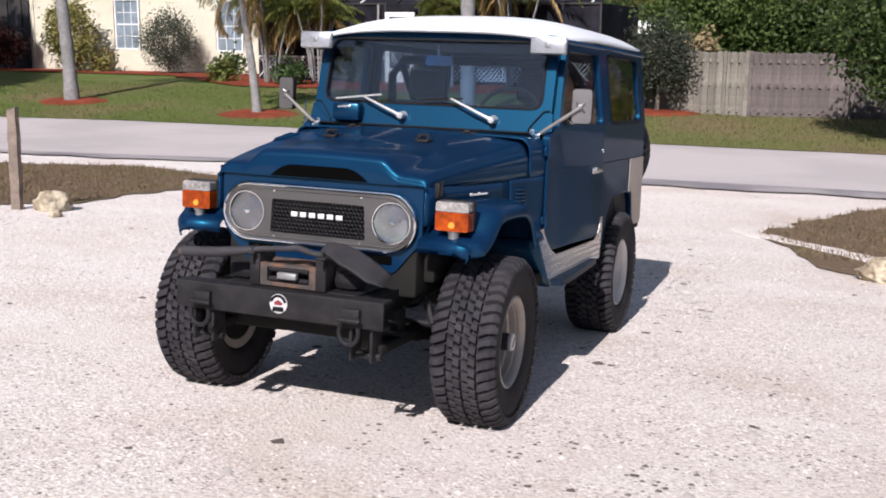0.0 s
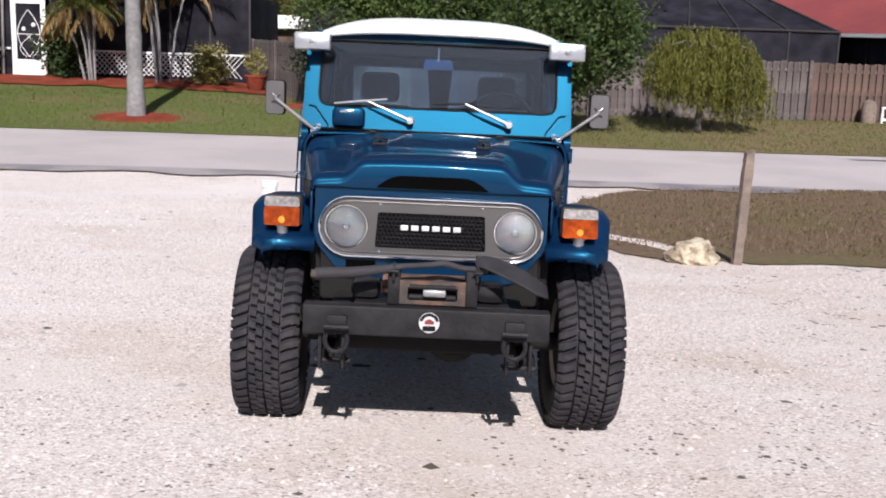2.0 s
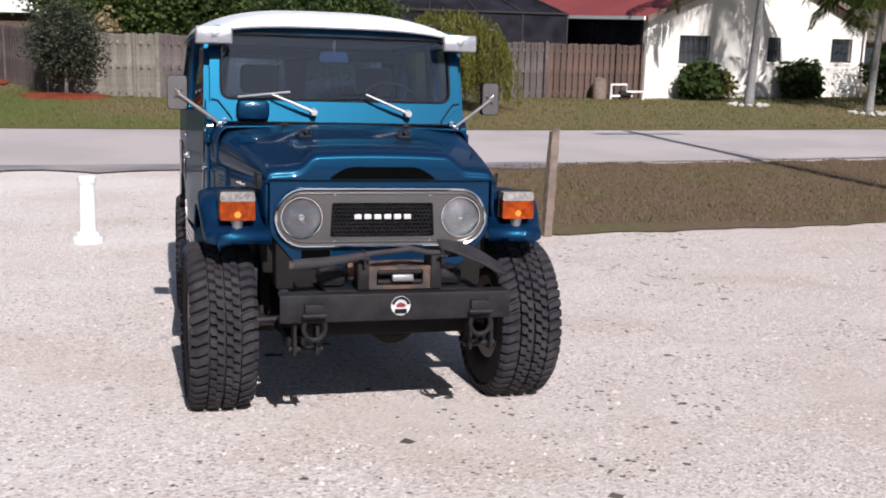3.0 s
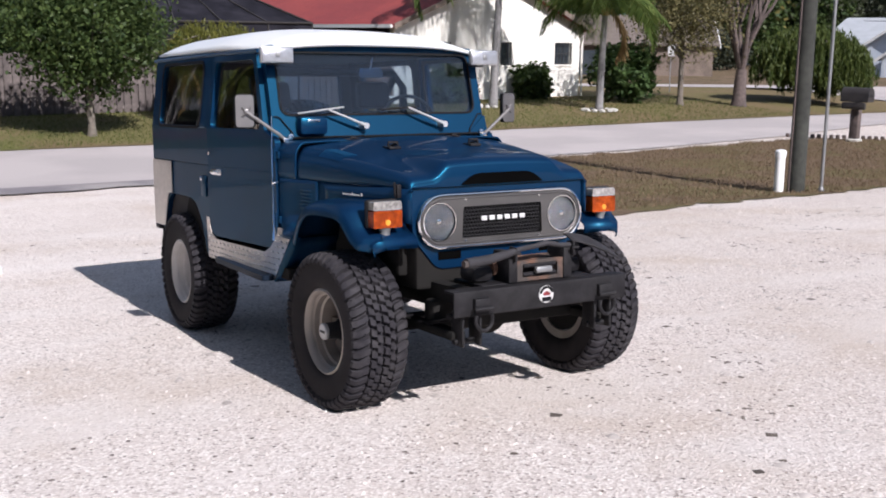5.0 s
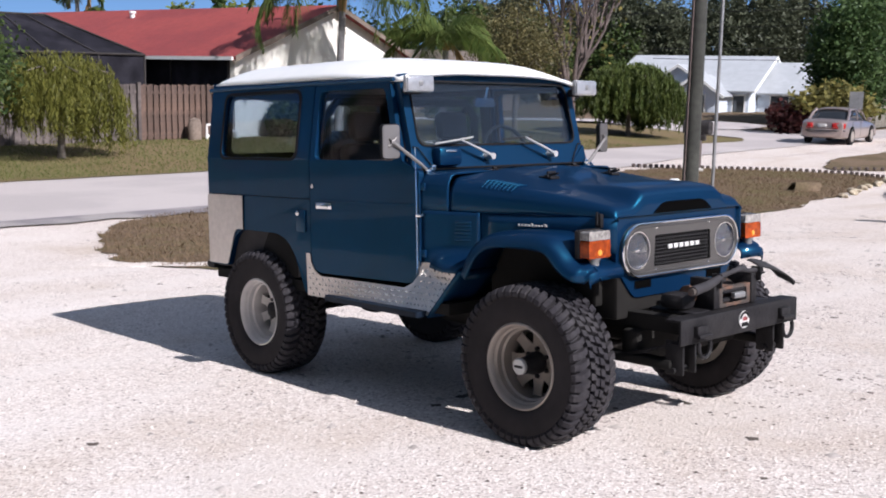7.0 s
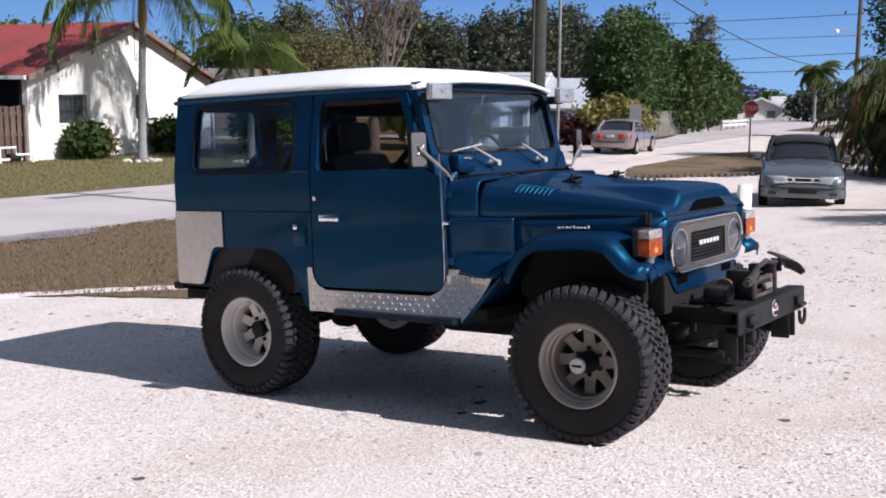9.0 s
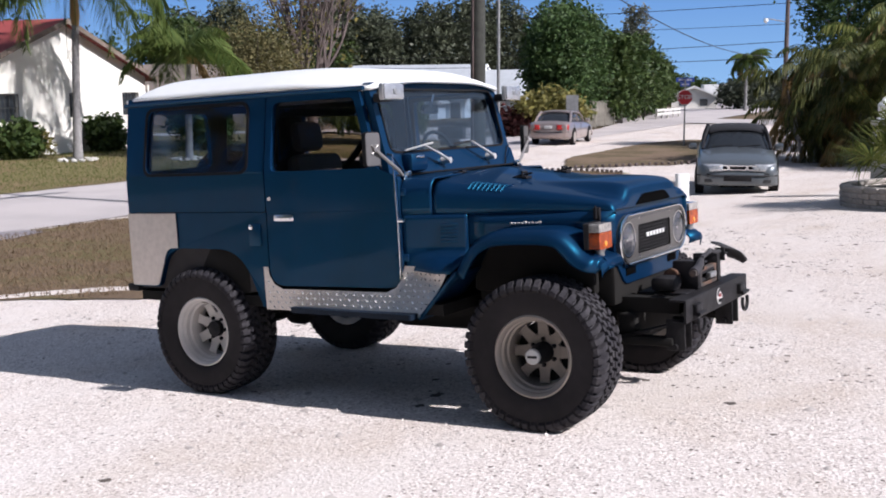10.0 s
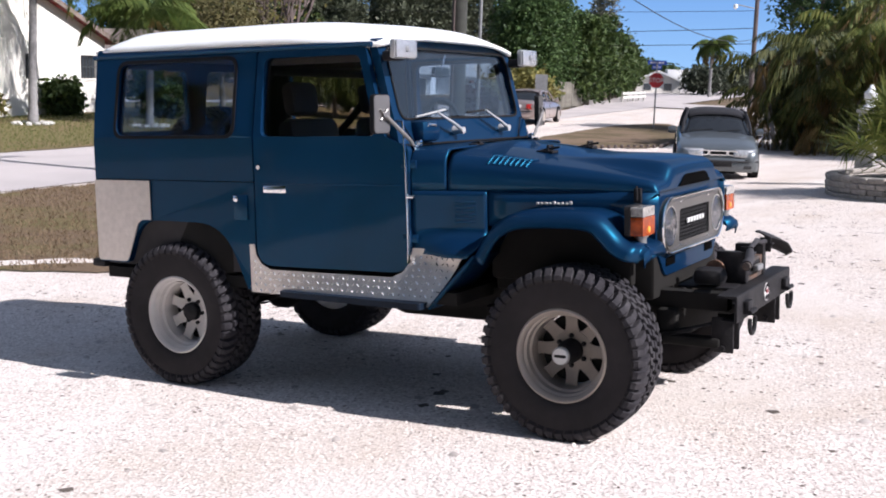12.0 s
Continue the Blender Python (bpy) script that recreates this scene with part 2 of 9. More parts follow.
M = dict(
    gravel=gravel_material(),
    stone_chip=material("stone_chip", (0.58, 0.52, 0.48), 0.9, vary=0.15, per_piece=0.3),
    debris=material("dry_debris", (0.135, 0.11, 0.09), 0.9, per_piece=0.4),
    asphalt=material("worn_asphalt", (0.47, 0.425, 0.41), 0.85, vary=0.06, scale=40, bump=0.3, bscale=90, second=(0.41, 0.37, 0.36), mix_scale=0.35),
    apron=material("asphalt_edge", (0.20, 0.18, 0.19), 0.85, vary=0.15, scale=30, bump=0.3, second=(0.32, 0.29, 0.28), mix_scale=0.9),
    lawn=material("lawn_green", (0.098, 0.128, 0.032), 0.9, vary=0.25, scale=14, bump=0.6, bscale=40, second=(0.170, 0.128, 0.068), mix_scale=0.30, spec=0.15, stops=(0.46, 0.70), drift=(-8.0, 7.0)),
    drygrass=material("dry_grass_ground", (0.122, 0.094, 0.056), 0.95, vary=0.25, scale=18, bump=0.6, bscale=50, second=(0.175, 0.126, 0.086), mix_scale=0.8, spec=0.1),
    verge=material("patchy_verge_ground", (0.150, 0.106, 0.070), 0.95, vary=0.28, scale=18, bump=0.6, bscale=50, second=(0.135, 0.112, 0.056), mix_scale=0.8, spec=0.1, stops=(0.47, 0.60)),
    mulch=material("red_mulch", (0.24, 0.055, 0.03), 0.95, vary=0.3, scale=25, bump=0.8, bscale=50, spec=0.1),
    blade_green=leafy("grass_blade_green", (0.070, 0.098, 0.024), (0.165, 0.160, 0.056)),
    blade_dry=leafy("grass_blade_dry", (0.120, 0.086, 0.048), (0.245, 0.172, 0.110)),
    wood_grey=material("weathered_fence_wood", (0.225, 0.205, 0.170), 0.9, vary=0.2, scale=9, bump=0.3, bscale=30, second=(0.155, 0.140, 0.115), per_piece=0.3),
    wood_brown=material("brown_fence_wood", (0.120, 0.076, 0.058), 0.9, vary=0.2, scale=9, bump=0.3, bscale=30, second=(0.085, 0.058, 0.048), per_piece=0.3),
    wood_dark=material("dark_fence_wood", (0.135, 0.112, 0.104), 0.9, vary=0.22, scale=9, bump=0.3, bscale=30, second=(0.088, 0.072, 0.068), per_piece=0.3),
    post_wood=material("old_post_wood", (0.20, 0.155, 0.125), 0.9, vary=0.25, scale=14, bump=0.5, bscale=40),
    pole_wood=material("treated_pole_wood", (0.042, 0.043, 0.036), 0.9, vary=0.25, scale=10, bump=0.4),
    stucco=material("white_stucco", (0.80, 0.77, 0.70), 0.9, vary=0.04, scale=30, bump=0.25, bscale=80),
    siding=material("cream_siding", (0.60, 0.55, 0.43), 0.7, vary=0.04, scale=4),
    red_roof=material("red_roof", (0.26, 0.045, 0.04), 0.8, vary=0.12, scale=5, bump=0.2, second=(0.21, 0.035, 0.035), mix_scale=0.4),
    grey_roof=material("grey_metal_roof", (0.42, 0.44, 0.46), 0.55, vary=0.08, scale=3),
    brown_roof=material("brown_shingle", (0.16, 0.13, 0.11), 0.9, vary=0.15, scale=10),
    blue_wall=material("pale_blue_wall", (0.60, 0.66, 0.74), 0.8, vary=0.04),
    white_paint=material("white_paint", (0.78, 0.78, 0.76), 0.45, vary=0.03),
    pvc=material("white_pvc", (0.80, 0.80, 0.79), 0.4, vary=0.04),
    grey_metal=material("grey_metal", (0.30, 0.30, 0.30), 0.5, metal=0.7),
    screen=material("dark_screen", (0.013, 0.0125, 0.017), 0.8, vary=0.35, scale=2.5, second=(0.021, 0.020, 0.026), mix_scale=0.9, spec=0.1),
    screen_bar=material("bronze_frame", (0.035, 0.03, 0.028), 0.5),
    dark_void=material("pipe_shade_black", (0.012, 0.012, 0.014), 0.6),
    window_pane=material("window_glass_dark", (0.05, 0.06, 0.07), 0.08, vary=0.1, spec=0.8),
    curtain=material("pale_curtain_glass", (0.22, 0.27, 0.31), 0.12, vary=0.25, scale=3, spec=0.8),
    bark=material("grey_bark", (0.17, 0.145, 0.12), 0.95, vary=0.25, scale=14, bump=0.6, bscale=40),
    bark_dark=material("brown_grey_bark", (0.115, 0.088, 0.08), 0.95, vary=0.25, scale=14, bump=0.6, bscale=40),
    palm_bark=material("palm_bark", (0.235, 0.225, 0.22), 0.95, vary=0.2, scale=10, bump=0.5, bscale=30),
    concrete=material("pale_concrete", (0.52, 0.50, 0.46), 0.9, vary=0.1, scale=12, bump=0.3),
    rock=material("cream_coral_rock", (0.52, 0.45, 0.33), 0.95, vary=0.25, scale=16, bump=0.8, bscale=30, second=(0.24, 0.19, 0.13), mix_scale=9),
    leaf_dark=leafy("leaf_dark", (0.026, 0.054, 0.016), (0.072, 0.115, 0.036)),
    leaf_mid=leafy("leaf_mid", (0.026, 0.050, 0.014), (0.072, 0.102, 0.028)),
    leaf_fresh=leafy("leaf_fresh", (0.045, 0.080, 0.018), (0.105, 0.140, 0.04)),
    leaf_light=leafy("leaf_light", (0.09, 0.13, 0.025), (0.20, 0.22, 0.06)),
    leaf_weep=leafy("leaf_weeping", (0.070, 0.078, 0.014), (0.17, 0.165, 0.035)),
    leaf_yellow=leafy("leaf_yellow", (0.15, 0.15, 0.04), (0.34, 0.29, 0.10)),
    leaf_grape=leafy("leaf_sea_grape", (0.075, 0.075, 0.020), (0.25, 0.215, 0.065)),
    leaf_olive=leafy("leaf_olive", (0.10, 0.10, 0.03), (0.24, 0.20, 0.065), 0.5, 0.35),
    leaf_pine=leafy("leaf_grey_green", (0.032, 0.042, 0.028), (0.076, 0.084, 0.056)),
    leaf_feather=leafy("leaf_pale_feathery", (0.09, 0.10, 0.07), (0.19, 0.185, 0.14)),
    leaf_red=leafy("leaf_dark_red", (0.030, 0.010, 0.010), (0.075, 0.022, 0.020)),
    straw=leafy("dry_flower_straw", (0.24, 0.18, 0.09), (0.42, 0.34, 0.20)),
    frond=leafy("palm_frond", (0.07, 0.105, 0.022), (0.20, 0.205, 0.055), 0.5, 0.35),
    frond_green=leafy("green_palm_frond", (0.055, 0.095, 0.022), (0.135, 0.170, 0.045), 0.5, 0.35),
    frond_dark=leafy("dark_palm_frond", (0.030, 0.045, 0.012), (0.115, 0.115, 0.032), 0.5, 0.3),
    frond_rust=leafy("rusty_palm_frond", (0.11, 0.055, 0.014), (0.26, 0.15, 0.035), 0.5, 0.35),
    leaf_weep_dark=leafy("dark_weeping_leaf", (0.035, 0.060, 0.014), (0.110, 0.135, 0.035), 0.5, 0.3),
    leaf_drab=leafy("drab_olive_leaf", (0.085, 0.080, 0.035), (0.185, 0.160, 0.070), 0.5, 0.3),
    # Greyed and paled so the leaf colour carries the haze of distance.
    leaf_haze=leafy("hazy_grey_green_leaf", (0.045, 0.055, 0.032), (0.110, 0.120, 0.075), 0.5, 0.3),
    frond_dead=leafy("dead_frond", (0.16, 0.10, 0.04), (0.36, 0.24, 0.10)),
)


# ---- building helpers ----
def part(name, bm, mat, parent=None, label="", smooth=False):
    """Links a bmesh (or a mesh) as one mesh object, under a thing or a part if one is given."""
    if isinstance(bm, bmesh.types.BMesh):
        me = bpy.data.meshes.new(name)
        bmesh.ops.recalc_face_normals(bm, faces=bm.faces)
        bm.to_mesh(me)
        bm.free()
    else:
        me = bm
    if mat is not None and not me.materials:
        me.materials.append(mat)
    if smooth:
        me.shade_smooth()
        me.set_sharp_from_angle(angle=radians(38))
    ob = new(name, me)
    if parent is not None:
        ob.parent = parent
    if label:
        ob["label"] = label
    return ob


def thing(name, label, category, at=None, group="", kind=""):
    ob = new(name)
    ob.empty_display_size = 0.1
    if at is not None:
        ob.matrix_basis = at
    return tagged(ob, label, category, group, kind)


def box(bm, lo, hi, bevel=0.0, m=None, seg=2):
    """Adds a box, optionally bevelled, to a bmesh."""
    r = bmesh.ops.create_cube(bm, size=1.0)
    vs = r["verts"]
    for v in vs:
        v.co = Vector([(lo[i] + hi[i]) / 2 + v.co[i] * (hi[i] - lo[i]) for i in range(3)])
    if bevel:
        es = list({e for v in vs for e in v.link_edges})
        out = bmesh.ops.bevel(bm, geom=es, offset=bevel, segments=seg, affect="EDGES", profile=0.5)
        vs = list({v for f in out["faces"] for v in f.verts} | {v for v in vs if v.is_valid})
    if m is not None:
        bmesh.ops.transform(bm, matrix=m, verts=[v for v in vs if v.is_valid])
    return bm


def tube(bm, pts, radii, sides=12, caps=True):
    """A round bar along points; radii one number or one per point."""
    pts = [Vector(p) for p in pts]
    if not hasattr(radii, "__len__"):
        radii = [radii] * len(pts)
    rings = []
    side = None
    for i, p in enumerate(pts):
        d = (pts[min(i + 1, len(pts) - 1)] - pts[max(i - 1, 0)]).normalized()
        if side is None:
            side = d.orthogonal().normalized()
        side = (side - d * side.dot(d)).normalized()
        up = d.cross(side)
        rings.append([bm.verts.new(p + (side * math.cos(a) + up * math.sin(a)) * radii[i]) for a in [2 * math.pi * k / sides for k in range(sides)]])
    for a, b in zip(rings, rings[1:]):
        for k in range(sides):
            bm.faces.new((a[k], a[(k + 1) % sides], b[(k + 1) % sides], b[k]))
    if caps:
        bm.faces.new(rings[0][::-1])
        bm.faces.new(rings[-1])
    return bm


def lathe(bm, profile, axis="z", at=(0, 0, 0), sides=32, close=False, caps=True):
    """Turns a profile of (radius, height) round an axis."""
    rings = []
    for r, h in profile:
        ring = []
        for k in range(sides):
            a = 2 * math.pi * k / sides
            c, s = r * math.cos(a), r * math.sin(a)
            co = {"z": (c, s, h), "x": (h, c, s), "y": (c, h, s)}[axis]
            ring.append(bm.verts.new(Vector(co) + Vector(at)))
        rings.append(ring)
    pairs = list(zip(rings, rings[1:])) + ([(rings[-1], rings[0])] if close else [])
    for a, b in pairs:
        for k in range(sides):
            bm.faces.new((a[k], a[(k + 1) % sides], b[(k + 1) % sides], b[k]))
    if not close and caps:
        if profile[0][0] > 1e-4:
            bm.faces.new(rings[0])
        if profile[-1][0] > 1e-4:
            bm.faces.new(rings[-1])
        bmesh.ops.remove_doubles(bm, verts=bm.verts, dist=1e-5)
    return bm


def rounded(pts, r, n=5):
    """A polygon with its corners rounded. r: one radius or one per corner."""
    out = []
    k = len(pts)
    rs = r if hasattr(r, "__len__") else [r] * k
    for i in range(k):
        p, a, b = Vector(pts[i]), Vector(pts[i - 1]), Vector(pts[(i + 1) % k])
        q = min(rs[i], 0.49 * (a - p).length, 0.49 * (b - p).length)
        if q < 1e-4:
            out.append(tuple(p))
            continue
        s, e = p + (a - p).normalized() * q, p + (b - p).normalized() * q
        for j in range(n + 1):
            f = j / n
            out.append(tuple((1 - f) ** 2 * s + 2 * f * (1 - f) * p + f * f * e))
    return out


def plate(bm, outer, holes, place, thick):
    """A flat plate with holes, of 2D loops; place maps (u, v, depth) to a point."""
    from_loops = [outer] + list(holes)
    flat = [p for loop in from_loops for p in loop]
    tris = tessellate_polygon([[Vector((u, v, 0)) for u, v in loop] for loop in from_loops])
    top = [bm.verts.new(place(u, v, 0.0)) for u, v in flat]
    low = [bm.verts.new(place(u, v, thick)) for u, v in flat]
    for a, b, c in tris:
        bm.faces.new((top[a], top[b], top[c]))
        bm.faces.new((low[c], low[b], low[a]))
    base = 0
    for loop in from_loops:
        k = len(loop)
        for i in range(k):
            a, b = base + i, base + (i + 1) % k
            bm.faces.new((top[a], low[a], low[b], top[b]))
        base += k
    return bm


def sheet(bm, f, nu, nv, thick=None):
    """A grid surface of f(u, v), u and v from 0 to 1."""
    g = [[bm.verts.new(f(i / nu, j / nv)) for j in range(nv + 1)] for i in range(nu + 1)]
    for i in range(nu):
        for j in range(nv):
            bm.faces.new((g[i][j], g[i + 1][j], g[i + 1][j + 1], g[i][j + 1]))
    return bm


def quads_mesh(name, verts, mat):
    """A mesh of loose quads from an (n, 4, 3) array."""
    verts = np.asarray(verts, np.float32)
    n = len(verts)
    me = bpy.data.meshes.new(name)
    me.vertices.add(4 * n)
    me.vertices.foreach_set("co", verts.ravel())
    me.loops.add(4 * n)
    me.loops.foreach_set("vertex_index", np.arange(4 * n, dtype=np.int32))
    me.polygons.add(n)
    me.polygons.foreach_set("loop_start", np.arange(0, 4 * n, 4, dtype=np.int32))
    me.update(calc_edges=True)
    me.materials.append(mat)
    return me


def smoothstep(a, b, x):
    f = min(1.0, max(0.0, (x - a) / (b - a)))
    return f * f * (3 - 2 * f)


# ---- the lie of the land ----
NEAR_X, NEAR_Y = (-80, -14, -9, -5, 6, 12.5, 19, 24, 60, 200), (3.5, 10.9, 12.5, 13.0, 13.1, 13.6, 14.7, 16.2, 21.0, 40.0)
FAR_X = (-80, -16, -6, 0, 8, 13, 18, 25, 32.5, 35, 37, 40, 42.5, 50, 64, 80, 200)
FAR_Y = (10.5, 19.0, 19.2, 19.05, 19.0, 19.2, 19.5, 19.8, 19.9, 21.5, 28.0, 27.0, 21.5, 22.4, 26.5, 31.0, 66.0)


def near_edge(x):
    return float(np.interp(x, NEAR_X, NEAR_Y))


def far_edge(x):
    return float(np.interp(x, FAR_X, FAR_Y))


def land(x, y):
    """Height of the ground: the drive falls to a level street, the far lawns rise a little."""
    p = min(0.35, -0.0588 * y - 0.0122 * max(-25.0, min(25.0, x)))
    z = 0.5 * (p - 0.6 + math.sqrt((p + 0.6) ** 2 + 0.006))
    d = y - far_edge(x)
    return z + 0.25 * smoothstep(0, 6, d) + 0.30 * smoothstep(3, 12, d) * smoothstep(-2, -8, x)


def drape(bm, f, nu, nv, lift):
    def g(u, v):
        x, y = f(u, v)
        return Vector((x, y, land(x, y) + lift))
    return sheet(bm, g, nu, nv)


def structure(name, bm, mat, label, category, smooth=True):
    return tagged(part(name, bm, mat, smooth=smooth), label, category, kind="structure")


def spread(u, reach, power=3):
    """Even near the middle, wide towards the ends."""
    s = 2 * u - 1
    return reach * (0.06 * s + 0.94 * math.copysign(abs(s) ** power, s))


bm = bmesh.new()
drape(bm, lambda u, v: (spread(u, 1500), spread(v, 1500) + 10), 160, 160, -0.06)
structure("ground", bm, M["drygrass"], "dry brown grassy ground reaching to the horizon", "ground")
bm = bmesh.new()
drape(bm, lambda u, v: (-60 + 120 * u, -40 + (near_edge(-60 + 120 * u) + 0.3 + 40) * v), 150, 90, 0.0)
structure("gravel_drive", bm, M["gravel"], "pale crushed shell gravel driveway with worn tracks", "driveway")
bm = bmesh.new()
drape(bm, lambda u, v: (-80 + 280 * u, near_edge(-80 + 280 * u) + (far_edge(-80 + 280 * u) - near_edge(-80 + 280 * u)) * v), 200, 8, 0.02)
structure("road", bm, M["asphalt"], "pale sun-bleached asphalt street with a smooth worn surface", "road")


def ragged(x, k, amp):
    return amp * (noise.noise(Vector((x * 0.9, k, 0))) + 0.5 * noise.noise(Vector((x * 3.1, k, 7))))


bm = bmesh.new()
drape(bm, lambda u, v: (-60 + 66 * u, near_edge(-60 + 66 * u) - 0.75 * v - ragged(-60 + 66 * u, 3, 0.35) * v + 0.15), 160, 3, 0.028)
structure("road_shoulder", bm, M["apron"], "dark crumbling asphalt edge along the street", "road")
bm = bmesh.new()
drape(bm, lambda u, v: (-70 + 104 * u, far_edge(-70 + 104 * u) - 0.05 + ragged(-70 + 104 * u, 9, 0.12) * (1 - v) + 45 * v * v), 220, 40, 0.035)
structure("far_lawn", bm, M["lawn"], "mown green lawn with brown dry patches", "lawn")


def patch(name, loop, mat, label, category, lift, ragged_amp=0.18, kind="structure"):
    """A draped patch of ground inside a loop of plan points, with an uneven edge."""
    pts = rounded(loop, 1.2, 8)
    fine = []
    for i in range(len(pts)):
        a, b = Vector(pts[i]), Vector(pts[(i + 1) % len(pts)])
        n = max(1, int((b - a).length / 0.12))
        for k in range(n):
            p = a.lerp(b, k / n)
            q = Vector((p.x, p.y, lift * 50))
            fine.append((p.x + ragged_amp * noise.noise(q * 1.7) + 0.4 * ragged_amp * noise.noise(q * 6), p.y + ragged_amp * noise.noise(q * 1.7 + Vector((9, 3, 1))) + 0.4 * ragged_amp * noise.noise(q * 6 + Vector((4, 2, 8)))))
    tris = tessellate_polygon([[Vector((u, v, 0)) for u, v in fine]])
    bm = bmesh.new()
    vs = [bm.verts.new((u, v, 0)) for u, v in fine]
    for t in tris:
        if len(set(t)) == 3:
            try:
                bm.faces.new([vs[i] for i in t])
            except ValueError:
                pass
    for _ in range(3):
        long = [e for e in bm.edges if e.calc_length() > 1.2]
        if long:
            bmesh.ops.subdivide_edges(bm, edges=long, cuts=1)
            bmesh.ops.triangulate(bm, faces=bm.faces)
    for v in bm.verts:
        v.co.z = land(v.co.x, v.co.y) + lift
    return fine, tagged(part(name, bm, mat, smooth=True), label, category, kind=kind)


VERGE_R = [(1.15, 8.3), (1.65, 6.7), (2.2, 5.65), (3.2, 5.6), (5.6, 5.95), (8.2, 6.4), (10.5, 6.45), (13.5, 6.8), (17.5, 7.8), (21.6, 8.7), (22.3, 10.2), (20.8, 12.7), (19.0, 14.1), (13.0, 13.4), (6.0, 13.0), (3.2, 12.4), (2.1, 11.0), (1.5, 9.6)]
VERGE_L = [(-6.6, 9.6), (-6.5, 8.2), (-6.3, 5.6), (-7.4, 4.6), (-14.0, 4.0), (-30.0, 1.5), (-30, 5.5), (-14.0, 7.8), (-11.0, 9.2), (-9.2, 10.4), (-7.6, 10.2)]
ISLAND = [(22.6, 11.2), (26.0, 8.6), (36.0, 10.6), (41.0, 13.6), (37.0, 14.4), (27.0, 13.2)]
LOOPS = {}
LOOPS["r"], _ = patch("verge_grass", VERGE_R, M["verge"], "dry brown grass verge beside the street", "grass", 0.013, 0.26)
LOOPS["l"], _ = patch("verge_grass", VERGE_L, M["verge"], "patchy dry grass verge beside the driveway", "grass", 0.013, 0.26)
LOOPS["i"], _ = patch("grass_island", ISLAND, M["drygrass"], "dry grass island at the street corner", "grass", 0.026)
patch("back_street", [(35.4, 23.0), (39.0, 26.0), (43.0, 24.5), (42.0, 30.5), (38.5, 32.6), (33.0, 35.3), (25.0, 39.2), (5.0, 46.0), (4.0, 43.0), (24.0, 36.6), (32.6, 32.6), (36.2, 29.8)], M["asphalt"], "pale asphalt side street behind the trees", "road", 0.055, 0.05)
bm = bmesh.new()
drape(bm, lambda u, v: (58 + 9 * u + 26 * (v - 0.3), -30 + 120 * v), 6, 60, 0.024)
structure("cross_street", bm, M["asphalt"], "pale asphalt cross street", "road")

# the far sky, beyond everything
def sky_backdrop():
    m = bpy.data.materials.new("blue_sky")
    m.use_nodes = True
    t = m.node_tree
    t.nodes.remove(t.nodes["Principled BSDF"])
    co = t.nodes.new("ShaderNodeTexCoord")
    sep = t.nodes.new("ShaderNodeSeparateXYZ")
    t.links.new(co.outputs["Object"], sep.inputs["Vector"])
    f = t.nodes.new("ShaderNodeMapRange")
    f.inputs["From Max"].default_value = 60.0
    t.links.new(sep.outputs["Z"], f.inputs["Value"])
    ramp = t.nodes.new("ShaderNodeValToRGB")
    e = ramp.color_ramp.elements
    e[0].color, e[1].color = (0.20, 0.36, 0.58, 1), (0.058, 0.17, 0.44, 1)
    t.links.new(f.outputs["Result"], ramp.inputs["Fac"])
    em = t.nodes.new("ShaderNodeEmission")
    t.links.new(ramp.outputs["Color"], em.inputs["Color"])
    t.links.new(em.outputs["Emission"], t.nodes["Material Output"].inputs["Surface"])
    bm = bmesh.new()
    sheet(bm, lambda u, v: Vector((430 * math.cos(2 * math.pi * u), 430 * math.sin(2 * math.pi * u), -6 + 96 * v)), 96, 4)
    structure("backdrop", bm, m, "clear blue sky above the horizon", "sky")


sky_backdrop()

# ---- the off-road vehicle ----
def paint_material():
    """Two-tone metallic: a deep blue ground under clear lacquer, with teal flakes that light up towards the sun."""
    m = material("metallic_blue_paint", (0.003, 0.020, 0.062), 0.5, vary=0.06, scale=6, coat=0.36, spec=0.05, second=(0.003, 0.018, 0.056), mix_scale=2.0)
    t = m.node_tree
    p = t.nodes["Principled BSDF"]
    p.inputs["Coat Roughness"].default_value = 0.05
    flake = t.nodes.new("ShaderNodeBsdfGlossy")
    flake.inputs["Color"].default_value, flake.inputs["Roughness"].default_value = (0.003, 0.081, 0.138, 1), 0.38
    mix = t.nodes.new("ShaderNodeMixShader")
    mix.inputs[0].default_value = 0.30
    t.links.new(p.outputs["BSDF"], mix.inputs[1])
    t.links.new(flake.outputs["BSDF"], mix.inputs[2])
    t.links.new(mix.outputs["Shader"], t.nodes["Material Output"].inputs["Surface"])
    return m


